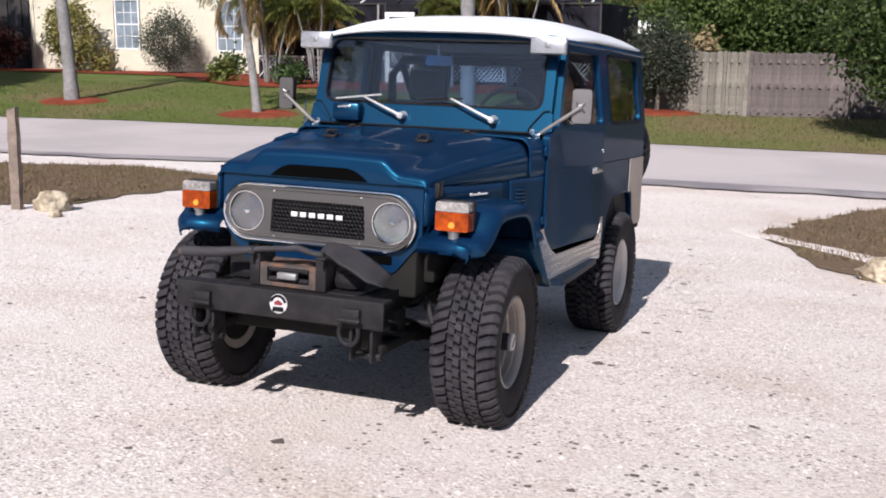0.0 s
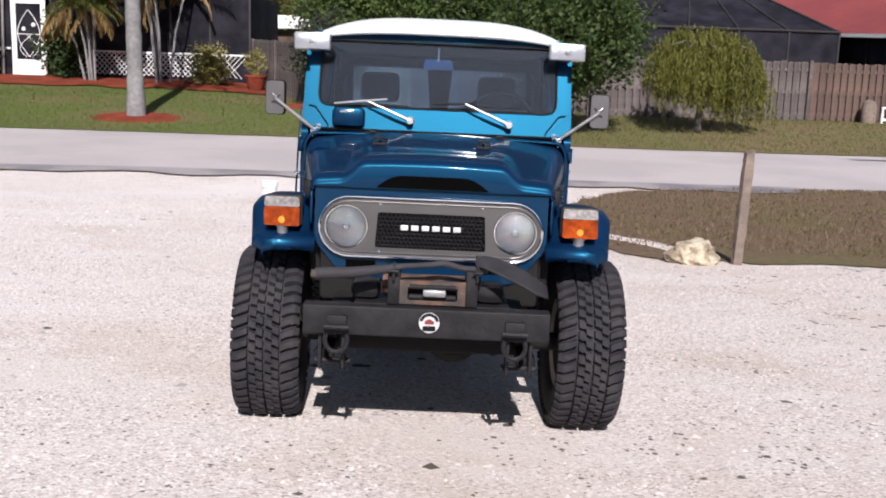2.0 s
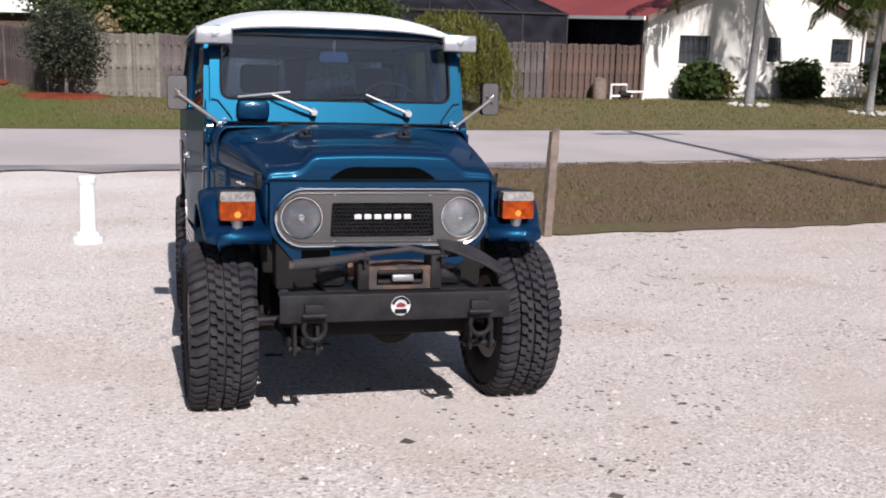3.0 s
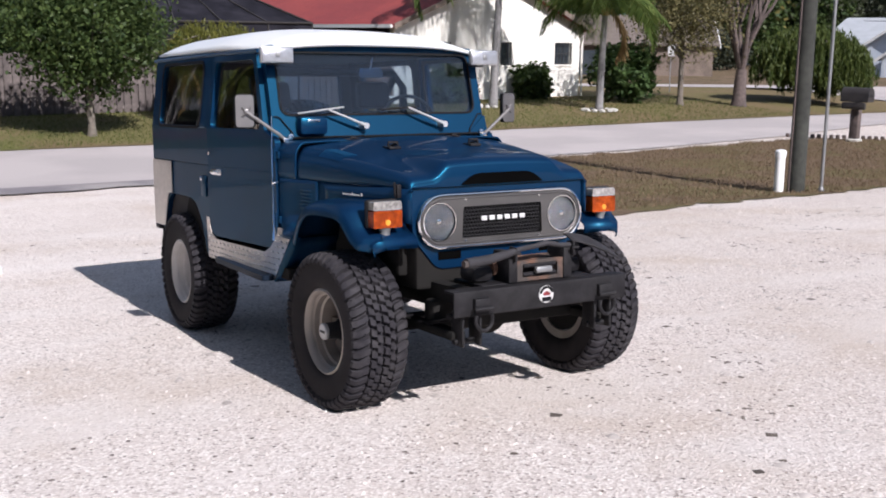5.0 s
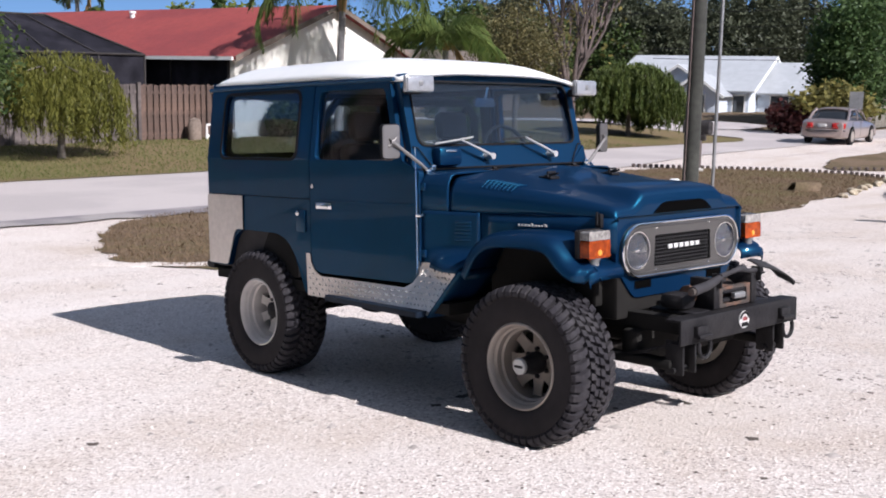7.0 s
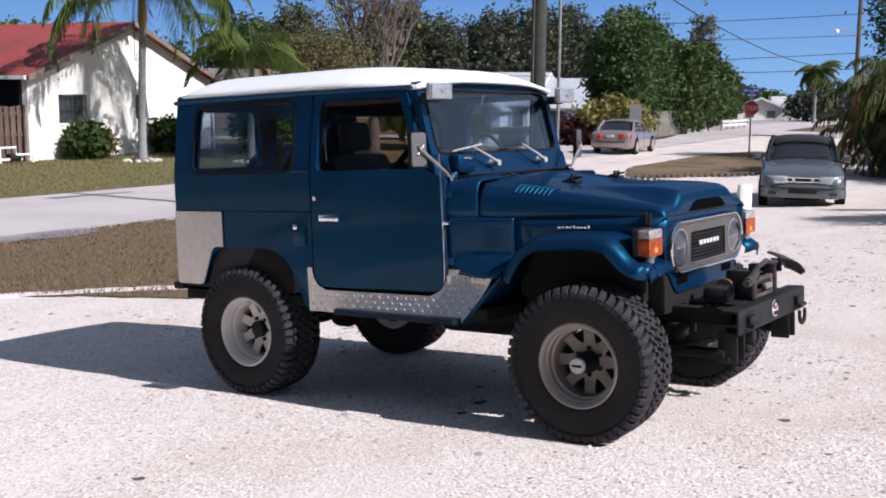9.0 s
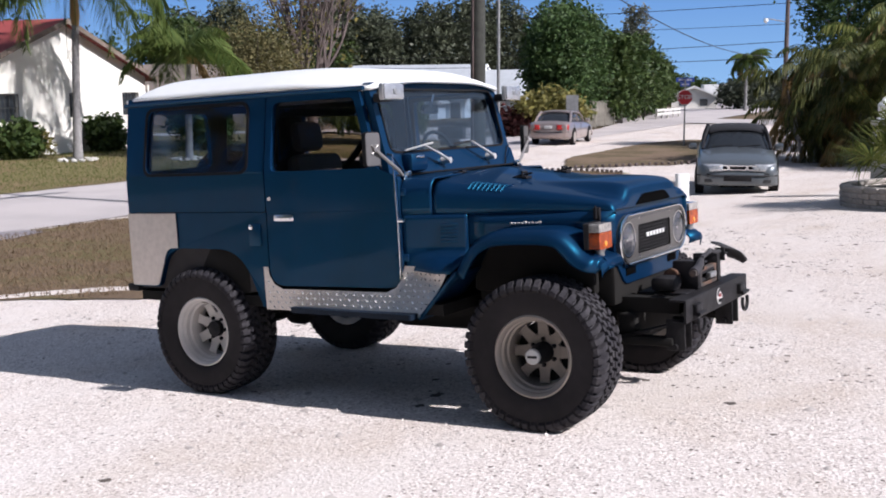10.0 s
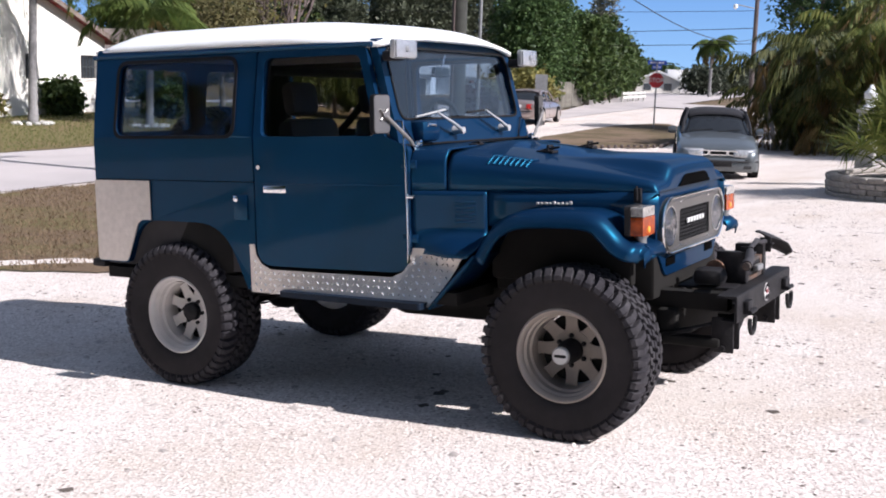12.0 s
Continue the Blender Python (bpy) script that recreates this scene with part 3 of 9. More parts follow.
M.update(
    paint=paint_material(),
    step_blue=material("worn_dark_blue_paint", (0.004, 0.012, 0.026), 0.55, vary=0.3, scale=14, spec=0.2),
    roof_white=material("white_roof_paint", (0.82, 0.82, 0.80), 0.45, vary=0.02, coat=0.2),
    black=material("black_steel", (0.013, 0.012, 0.0135), 0.6, vary=0.3, scale=20, bump=0.15, second=(0.017, 0.016, 0.017), mix_scale=6, spec=0.2),
    # Near-black for pieces that paint the shade inside openings.
    recess_shade=material("recess_shade", (0.002, 0.002, 0.002), 0.9, spec=0.02),
    rubber=material("tyre_rubber", (0.025, 0.023, 0.027), 0.8, vary=0.25, scale=18, bump=0.2, second=(0.038, 0.035, 0.038), mix_scale=7, spec=0.2),
    sidewall=material("tyre_sidewall", (0.030, 0.027, 0.028), 0.8, vary=0.15, scale=12, spec=0.12),
    under=material("dark_underside", (0.018, 0.017, 0.016), 0.9, spec=0.10),
    chrome=material("chrome", (0.80, 0.80, 0.80), 0.12, metal=1.0, vary=0.05),
    bezel=material("satin_bezel", (0.135, 0.128, 0.122), 0.36, metal=0.65, vary=0.08),
    # Paler than the plate: paints the light that tilted lozenges catch.
    alu_lit=material("brightened_aluminium_lozenge", (0.80, 0.77, 0.74), 0.24, metal=0.9, vary=0.06, scale=30),
    alu=material("bare_aluminium", (0.60, 0.55, 0.51), 0.38, metal=0.85, vary=0.08, scale=30),
    wheel_silver=material("silver_wheel_paint", (0.36, 0.315, 0.275), 0.45, metal=0.3, vary=0.12, scale=9),
    # The wheel silver darkened, with the shade inside the rim put into the colour.
    wheel_shaded=material("shaded_spoke_paint", (0.25, 0.215, 0.185), 0.55, metal=0.2, vary=0.15, scale=9),
    wheel_white=material("pale_wheel_paint", (0.60, 0.57, 0.54), 0.55, vary=0.12, scale=9),
    amber=material("amber_lens", (0.30, 0.046, 0.003), 0.22, vary=0.4, scale=22, spec=0.3, second=(0.19, 0.026, 0.002), mix_scale=24),
    # Bright orange that paints the sun's glint on the signal lens.
    amber_glint=material("amber_sun_glint", (0.80, 0.30, 0.04), 0.2, vary=0.1),
    clear_lens=material("clear_lens", (0.27, 0.255, 0.24), 0.2, vary=0.35, scale=60, coat=0.3),
    lamp_case=material("satin_lamp_case", (0.42, 0.42, 0.42), 0.35, metal=0.6, vary=0.1),
    lamp_lens=material("lamp_lens", (0.40, 0.41, 0.43), 0.22, metal=0.5, vary=0.12, scale=40, bump=0.25, bscale=120, coat=0.4),
    # Strong mottling in the colour imitates dark and bright reflections.
    lamp_mirror=material("lamp_reflector", (0.46, 0.46, 0.49), 0.12, metal=1.0, vary=0.55, scale=70, bump=0.8, bscale=90),
    wiper_silver=material("wiper_silver", (0.62, 0.61, 0.60), 0.35, metal=0.5, vary=0.08),
    arm_grey=material("dull_steel_arm", (0.20, 0.19, 0.185), 0.55, metal=0.3, vary=0.15, scale=30),
    dusty=material("dusty_black_rubber", (0.035, 0.033, 0.036), 0.75, vary=0.3, scale=12, spec=0.3),
    trim_dark=material("dark_cabin_trim", (0.050, 0.046, 0.046), 0.8, vary=0.15, spec=0.15),
    seat=material("dark_vinyl", (0.075, 0.062, 0.058), 0.6, vary=0.2),
    liner=material("grey_headliner", (0.16, 0.15, 0.145), 0.9),
    rust=material("rusty_steel", (0.13, 0.065, 0.04), 0.8, vary=0.35, scale=25, bump=0.3, second=(0.05, 0.04, 0.035), mix_scale=8),
    mirror_back=material("dull_steel_mirror_back", (0.20, 0.19, 0.185), 0.4, metal=0.7, vary=0.12),
    badge_white=material("badge_white", (0.60, 0.59, 0.58), 0.4),
    badge_red=material("badge_red", (0.28, 0.035, 0.04), 0.5, vary=0.4, scale=90),
    grille_black=material("grille_black", (0.010, 0.010, 0.011), 0.75, spec=0.15),
    screen_glass=glass("windscreen_glass", (0.70, 0.80, 0.90), alpha=0.34),
    corner_glass=material("bowed_corner_glass", (0.50, 0.51, 0.52), 0.12, metal=0.6, vary=0.1, coat=0.4),
    side_glass=glass("tinted_side_glass", (0.80, 0.78, 0.76), alpha=0.09),
    head_glass=glass("headlamp_glass", (0.90, 0.90, 0.90), alpha=0.20),
)

jeep = thing("jeep", "lifted metallic blue off-road vehicle with white roof, on pale gravel", "car", SLOPE @ pose(0.015, 0, 0))


def between(x, table):
    for (a, p), (b, q) in zip(table, table[1:]):
        if x <= b:
            return p + (q - p) * max(0.0, x - a) / (b - a)
    return table[-1][1]


def half(y):
    """Half width of the body along its length: it narrows from the door's rear edge to the bonnet."""
    return between(y, ((0.45, 0.648), (0.84, 0.715), (1.722, 0.800), (1.80, 0.810), (2.9, 0.814)))


def lean(y, z):
    """Half width at a height: upright to the windows, then leaning in."""
    return half(y) - max(0.0, z - 1.352) * between(y, ((0.95, 0.03), (1.70, 0.125)))


def side(s, out=0.0):
    return lambda u, v, d: Vector((s * (lean(u, v) + out - d), u, v))


def j(name, bm, mat, label="", smooth=True, parent=None):
    return part(name, bm, mat, parent or jeep, label, smooth)


def cowl_x(y, z):
    """Half width of the body ahead of the doors: flared low down to meet the wing."""
    w = half(y) - 0.002
    return w + (0.795 - w) * smoothstep(0.86, 0.58, y) * smoothstep(0.90, 0.79, z)


REAR_SIDE = rounded([(1.735, 0.56), (1.79, 0.56), (1.945, 0.90), (2.545, 0.90), (2.645, 0.655), (2.87, 0.655), (2.87, 1.12), (1.735, 1.12)], [0, 0, 0.20, 0.12, 0.03, 0.02, 0, 0], 8)
DOOR = rounded([(0.838, 0.69), (1.722, 0.69), (1.722, 1.352), (1.712, 1.79), (1.07, 1.79), (0.965, 1.352), (0.838, 1.30)], [0.10, 0.10, 0.0, 0.03, 0.03, 0.0, 0.02])
DOOR_WIN = rounded([(1.01, 1.356), (1.682, 1.356), (1.668, 1.752), (1.105, 1.752)], 0.04)
REAR_WIN = rounded([(1.862, 1.365), (2.70, 1.365), (2.68, 1.755), (1.852, 1.755)], 0.06)
TOP_SIDE = [(1.732, 1.125), (2.87, 1.125), (2.87, 1.352), (2.855, 1.84), (1.722, 1.84), (1.732, 1.352)]
for s in (-1, 1):
    bm = bmesh.new()
    plate(bm, REAR_SIDE, [], side(s), 0.03)
    j("rear_side_panel", bm, M["paint"], smooth=False)
    bm = bmesh.new()
    plate(bm, TOP_SIDE, [REAR_WIN], side(s, 0.004), 0.03)
    j("hardtop_side", bm, M["paint"], smooth=False)
    bm = bmesh.new()
    plate(bm, REAR_WIN, [], side(s, -0.008), 0.004)
    g = j("side_window", bm, M["side_glass"], "tinted side window")
    g.visible_shadow = False
    seal = bmesh.new()
    plate(seal, rounded([(1.844, 1.347), (2.718, 1.347), (2.698, 1.773), (1.834, 1.773)], 0.07), [REAR_WIN], side(s, 0.009), 0.004)
    j("window_seal", seal, M["grille_black"], "black rubber window seal", False, g)
    bm = bmesh.new()
    plate(bm, [(1.74, 0.64), (2.84, 0.64), (2.84, 1.79), (1.74, 1.79)], [REAR_WIN], side(s, -0.034), 0.012)
    j("cabin_trim", bm, M["trim_dark"], "dark cabin side trim", False)
    # door with its pane, handle, knob and hinges
    bm = bmesh.new()
    plate(bm, DOOR, [DOOR_WIN], side(s, 0.008), 0.035)
    door = j("door", bm, M["paint"], smooth=False)
    bm = bmesh.new()
    plate(bm, DOOR_WIN, [], side(s, -0.010), 0.004)
    inner = bmesh.new()
    plate(inner, rounded([(0.86, 0.72), (1.70, 0.72), (1.70, 1.35), (1.695, 1.775), (1.085, 1.775), (0.985, 1.352)], 0.02), [DOOR_WIN], side(s, -0.032), 0.012)
    j("door_trim", inner, M["trim_dark"], "dark door trim", False, door)
    g = j("door_window", bm, M["side_glass"], "tinted door window", True, door)
    g.visible_shadow = False
    bm = bmesh.new()
    x = s * (half(1.61) + 0.010)
    tilt = pose(x, 1.60, 1.088, 0, 0, s * -5.5)
    box(bm, (-0.004, -0.068, -0.018), (0.004, 0.068, 0.018), 0.003, tilt)
    box(bm, (s * 0.012 - 0.01, -0.05, -0.009), (s * 0.012 + 0.01, 0.05, 0.009), 0.004, tilt)
    j("door_handle", bm, M["chrome"], "chrome door handle", True, door)
    bm = bmesh.new()
    lathe(bm, [(0.012, 0), (0.012, 0.012), (0.006, 0.016)], "x", (s * (half(1.69) + 0.006) if s > 0 else -(half(1.69) + 0.02), 1.69, 1.20), 14)
    j("lock_button", bm, M["chrome"], "chrome lock", True, door)
    for z in (0.86, 1.22):
        bm = bmesh.new()
        tube(bm, [(s * (half(0.838) + 0.010), 0.838, z - 0.04), (s * (half(0.838) + 0.010), 0.838, z + 0.04)], 0.010, 10)
        box(bm, (-0.007, -0.04, -0.02), (0.007, 0.04, 0.02), 0.004, pose(s * (half(0.838) + 0.004), 0.838, z, 0, 0, s * -8))
        j("hinge", bm, M["paint"], "", True, door)
    bm = bmesh.new()
    box(bm, (-0.003, -0.40, -0.003), (0.003, 0.40, 0.003), 0.001, pose(s * (half(1.28) + 0.008), 1.28, 1.118, 0, 0, s * -5.5))
    j("swage_line", bm, M["paint"], "", True, door)
    # cowl side below the bonnet's edge, tapering in towards the bonnet
    def cowl_side(u, v, s=s):
        z = 0.79 + v * 0.302
        front = max(0.455, 0.69 - (z - 0.56) * 0.87)
        y = 0.83 + (front - 0.83) * u
        return Vector((s * cowl_x(y, z), y, z))
    bm = bmesh.new()
    sheet(bm, cowl_side, 16, 14)
    o = j("cowl_side", bm, M["paint"])
    md = o.modifiers.new("thickness", "SOLIDIFY")
    md.thickness = 0.008
    for k in range(6):
        bm = bmesh.new()
        z = 0.945 + 0.019 * k
        box(bm, (-0.005, -0.052, -0.0055), (0.009, 0.052, 0.0055), 0.004, pose(s * (cowl_x(0.56, z) + 0.001), 0.56, z, 0, s * 18, s * -10 - s * 6 * (z < 0.97)))
        j("side_louvre", bm, M["paint"])
    if s < 0:
        bm = bmesh.new()
        lathe(bm, [(0.016, 0), (0.016, -0.008), (0.010, -0.012), (0.0, -0.012)], "x", (-(half(1.85) - 0.002), 1.85, 1.035), 16)
        j("filler_lock", bm, M["chrome"], "small chrome lock")

# pressed outline of the filler flap
bm = bmesh.new()
box(bm, (-0.8135, 1.775, 0.925), (-0.806, 1.865, 1.055), 0.002)
j("filler_flap", bm, M["paint"])

# diamond plate sills and corner plates
SILL = [(1.765, 0.548), (1.765, 0.80), (1.738, 0.80), (1.728, 0.745), (1.70, 0.70), (1.64, 0.672), (0.92, 0.672), (0.86, 0.70), (0.832, 0.745), (0.824, 0.815), (0.52, 0.815), (0.69, 0.548)]


def sill_side(s):
    """The sill leans outwards to the foot, and flares forward to the wing."""
    def place(u, v, d):
        w = half(u)
        return Vector((s * (w + 0.011 - d + (0.80 - w) * max(min(1.0, max(0.0, (0.84 - u) / 0.30)) * 0.5, min(1.0, max(0.0, (0.80 - v) / 0.25)))), u, v))
    return place


def inside(pt, loop):
    c = False
    for i in range(len(loop)):
        (x1, y1), (x2, y2) = loop[i - 1], loop[i]
        if (y1 > pt[1]) != (y2 > pt[1]) and pt[0] < (x2 - x1) * (pt[1] - y1) / (y2 - y1) + x1:
            c = not c
    return c


def treads(loop, s, plate_mesh, high):
    """Raised lozenges of diamond plate, turned in two ways by turns."""
    bm = bmesh.new()
    tree = BVHTree.FromBMesh(plate_mesh)
    us, vs = [p[0] for p in loop], [p[1] for p in loop]
    step = 0.030
    for a in range(int((max(us) - min(us)) / step)):
        for b in range(int((max(vs) - min(vs)) / step)):
            u, v = min(us) + (a + 0.5) * step, min(vs) + (b + 0.5) * step
            if not all(inside((u + du, v + dv), loop) for du in (-0.012, 0.012) for dv in (-0.012, 0.012)):
                continue
            x = tree.ray_cast(Vector((s * 2, u, v)), Vector((-s, 0, 0)))[0].x
            t = radians(45 if (a + b) % 2 else -45)
            c, n = math.cos(t), math.sin(t)
            r = [bm.verts.new((x + s * h, u + c * p - n * q, v + n * p + c * q)) for p, q, h in ((0.014, 0, 0), (0, 0.005, 0), (-0.014, 0, 0), (0, -0.005, 0), (0, 0, high))]
            for k in range(4):
                bm.faces.new((r[k], r[(k + 1) % 4], r[4]))
    return bm


CORNER = rounded([(2.455, 1.118), (2.455, 0.902), (2.547, 0.902), (2.647, 0.662), (2.876, 0.662), (2.876, 1.118)], [0, 0, 0.10, 0.03, 0.02, 0], 8)
for s in (-1, 1):
    bm = bmesh.new()
    plate(bm, SILL, [], lambda u, v, d: Vector((d, u, v)), 0.006)
    bmesh.ops.subdivide_edges(bm, edges=bm.edges, cuts=5, use_grid_fill=True)
    for v in bm.verts:
        v.co = sill_side(s)(v.co.y, v.co.z, v.co.x)
    tb = treads(SILL, s, bm, 0.0060)
    sill = j("sill_plate", bm, M["alu"], "bare aluminium diamond plate sill")
    o = j("tread_pattern", tb, M["alu_lit"], parent=sill, smooth=False)
    o["kind"] = "stuff"
    bm = bmesh.new()
    plate(bm, CORNER, [], side(s, 0.009), 0.006)
    tb = treads(CORNER, s, bm, 0.0014)
    cor = j("corner_plate", bm, M["alu"], "bare aluminium diamond plate corner", False)
    o = j("tread_pattern", tb, M["alu"], parent=cor, smooth=False)
    o["kind"] = "stuff"
    bm = bmesh.new()
    plate(bm, rounded([(0.70, 1.56), (0.70, 0.70), (0.872, 0.70), (0.872, 0.86), (0.845, 1.56)], 0.02), [], lambda u, v, d: Vector((s * u, v, 0.572 - d)), 0.030)
    j("side_step", bm, M["step_blue"], "dark blue side step")

# floor, firewall and back
bm = bmesh.new()
box(bm, (-0.78, 0.55, 0.56), (0.78, 2.85, 0.62))
j("floor_pan", bm, M["under"], smooth=False)
for s in (-1, 1):
    bm = bmesh.new()
    box(bm, (min(s * 0.48, s * 0.775), 1.9, 0.62), (max(s * 0.48, s * 0.775), 2.65, 0.95), 0.03)
    j("wheel_house", bm, M["under"])
bm = bmesh.new()
rear = rounded([(-0.81, 0.655), (0.81, 0.655), (0.81, 1.352), (0.752, 1.84), (-0.752, 1.84), (-0.81, 1.352)], 0.02)
wins = [rounded([(a - 0.30, 1.38), (a + 0.30, 1.38), (a + 0.27, 1.74), (a - 0.27, 1.74)], 0.05) for a in (-0.36, 0.36)]
plate(bm, rear, wins, lambda u, v, d: Vector((u, 2.885 - d - 0.02 * max(0, v - 1.12), v)), 0.03)
j("rear_panel", bm, M["paint"], smooth=False)
bm = bmesh.new()
plate(bm, rounded([(-0.77, 0.66), (0.77, 0.66), (0.77, 1.352), (0.72, 1.79), (-0.72, 1.79), (-0.77, 1.352)], 0.02), wins, lambda u, v, d: Vector((u, 2.849 - d - 0.02 * max(0, v - 1.12), v)), 0.010)
j("cabin_trim", bm, M["trim_dark"], "dark rear cabin trim", False)
for s in (-1, 1):
    bm = bmesh.new()
    bow = [(0.728 + 0.055 * math.sin(a), 2.876 + 0.055 * math.cos(a)) for a in [radians(12 * k - 30) for k in range(11)]]
    sheet(bm, lambda u, v: Vector((s * (bow[round(10 * u)][0] - 0.035 * v), bow[round(10 * u)][1] - 0.012 * v, 1.325 + 0.375 * v)), 10, 4)
    o = j("corner_window", bm, M["corner_glass"], "bowed pale corner window")
    md = o.modifiers.new("thickness", "SOLIDIFY")
    md.thickness = 0.008
for w in wins:
    bm = bmesh.new()
    plate(bm, w, [], lambda u, v, d: Vector((u, 2.868 - d - 0.02 * max(0, v - 1.12), v)), 0.004)
    g = j("rear_window", bm, M["screen_glass"], "clear rear window")
    g.visible_shadow = False
bm = bmesh.new()
box(bm, (-0.80, 2.86, 0.615), (0.80, 2.96, 0.662), 0.012)
j("rear_bumper", bm, M["black"])
for s in (-1, 1):
    bm = bmesh.new()
    sheet(bm, lambda u, v: Vector((s * (0.785 - 0.03 * math.sin(u * 1.57) - 0.046 * v), 2.86 + 0.05 * math.sin(u * math.pi), 1.37 + 0.37 * v)), 8, 4)
    o = j("corner_window", bm, M["clear_lens"], "pale curved corner pane")
    md = o.modifiers.new("thickness", "SOLIDIFY")
    md.thickness = 0.006
bm = bmesh.new()
box(bm, (-0.60, 0.62, 0.60), (0.60, 0.645, 1.24))
j("firewall", bm, M["under"], smooth=False)

# windscreen frame, cowl, glass
def wind(u, v, d):
    return Vector((u, 0.897 + (v - 1.31) * 0.25 + d, v))


bm = bmesh.new()
outer = rounded([(-0.70, 1.305), (0.70, 1.305), (0.70, 1.83), (-0.70, 1.83)], [0.02, 0.02, 0.05, 0.05])
hole = rounded([(-0.640, 1.440), (0.640, 1.440), (0.635, 1.785), (-0.635, 1.785)], 0.06)
plate(bm, outer, [hole], wind, 0.045)
wf = j("windscreen_frame", bm, M["paint"], smooth=False)
bm = bmesh.new()
rim = rounded([(-0.650, 1.430), (0.650, 1.430), (0.645, 1.796), (-0.645, 1.796)], 0.07)
plate(bm, rim, [hole], lambda u, v, d: wind(u, v, d - 0.006), 0.02)
j("windscreen_seal", bm, M["grille_black"], "black rubber seal", False, wf)
bm = bmesh.new()
tube(bm, [(-0.70, 0.888, 1.309), (0.70, 0.888, 1.309)], 0.006, 6)
j("frame_gasket", bm, M["grille_black"], "black rubber strip", True, wf)
for s in (-1, 1):
    bm = bmesh.new()
    tube(bm, [wind(s * q[0], q[1], -0.009) for q in ((0.695, 1.43), (0.66, 1.425), (0.59, 1.335), (0.585, 1.312))], 0.0035, 6)
    j("gusset_line", bm, M["grille_black"], "", True, wf)
bm = bmesh.new()
plate(bm, hole, [], lambda u, v, d: wind(u, v, d + 0.012), 0.005)
g = j("windscreen_pane", bm, M["screen_glass"], "clear windscreen glass", False, wf)
g.visible_shadow = False


def cowl(u, v):
    """The cowl ahead of the windscreen: flat top, round shoulders, sides down to the bonnet's lower edge."""
    y = 0.655 + 0.255 * v
    s = 2 * u - 1
    q = abs(s)
    sg = 1 if s >= 0 else -1
    tuck = 0.03 * smoothstep(0.832, 0.842, y)
    if q < 0.7:
        return Vector((sg * q / 0.7 * (half(y) - 0.068 - tuck), y, 1.304 - 0.010 * (q / 0.7) ** 2))
    if q < 0.9:
        a = (q - 0.7) / 0.2 * math.pi / 2
        return Vector((sg * (half(y) - 0.068 - tuck + 0.066 * math.sin(a)), y, 1.294 - 0.085 * (1 - math.cos(a))))
    z = 1.209 - 0.117 * (q - 0.9) / 0.1
    return Vector((sg * (half(y) - 0.002 - tuck), y, z))


bm = bmesh.new()
sheet(bm, cowl, 60, 16)
o = cowl_part = j("cowl_top", bm, M["paint"])
md = o.modifiers.new("thickness", "SOLIDIFY")
md.thickness = 0.01
bm = bmesh.new()
box(bm, (-0.66, 0.60, 1.07), (0.66, 0.70, 1.085), 0.004)
j("bulkhead_ledge", bm, M["under"])
# Solid dark bars paint the shade of the cowl's air slots.
bm = bmesh.new()
for k in range(19):
    box(bm, (-0.20 + k * 0.022, 0.735, 1.300), (-0.19 + k * 0.022, 0.775, 1.3085), 0.002, seg=1)
o = j("cowl_grille", bm, M["grille_black"], "dark bars for the shade in the cowl air slots")
o["kind"] = "stuff"
for s in (-1, 1):
    bm = bmesh.new()
    plate(bm, rounded([(s * 0.72, 1.31), (s * 0.58, 1.31), (s * 0.71, 1.42)], 0.01), [], lambda u, v, d: wind(u, v, d - 0.008), 0.01)
    j("frame_gusset", bm, M["paint"], smooth=False, parent=wf)
for k in range(15):
    bm = bmesh.new()
    box(bm, (-0.133 + 0.018 * k, 0.700, 1.3035), (-0.122 + 0.018 * k, 0.745, 1.3075), 0.001, seg=1)
    j("vent_slot", bm, M["recess_shade"], "dark bar for the shade in a cowl vent slot", False, cowl_part)
bm = bmesh.new()
box(bm, (-0.562, 0.845, 1.322), (-0.388, 0.93, 1.428), 0.026)
wm = j("wiper_motor", bm, M["paint"], "blue wiper motor cover")
bm = bmesh.new()
box(bm, (-0.52, 0.840, 1.396), (-0.44, 0.850, 1.412), 0.004)
j("cover_trim", bm, M["chrome"], "chrome trim", True, wm)
for a, b, c, d in (((-0.144, 1.369), (-0.373, 1.463), (-0.555, 1.445), (-0.272, 1.478)), ((0.388, 1.370), (0.148, 1.472), (-0.03, 1.462), (0.21, 1.474))):
    bm = bmesh.new()
    tube(bm, [wind(*a, -0.052), wind((a[0] * 0.6 + b[0] * 0.4), (a[1] * 0.6 + b[1] * 0.4), -0.062), wind(*b, -0.062)], [0.010, 0.0085, 0.005], 10)
    w = j("wiper", bm, M["wiper_silver"], "chrome wiper arm", True)
    bm = bmesh.new()
    tube(bm, [wind(*c, -0.04), wind(*d, -0.05)], 0.0052, 6)
    j("wiper_blade", bm, M["black"] if a[0] > 0 else M["wiper_silver"], "thin wiper blade", True, w)
    bm = bmesh.new()
    lathe(bm, [(0.018, 0), (0.018, 0.035), (0.024, 0.06)], "y", wind(*a, -0.06), 14)
    j("wiper_pivot", bm, M["wiper_silver"], "", True, w)

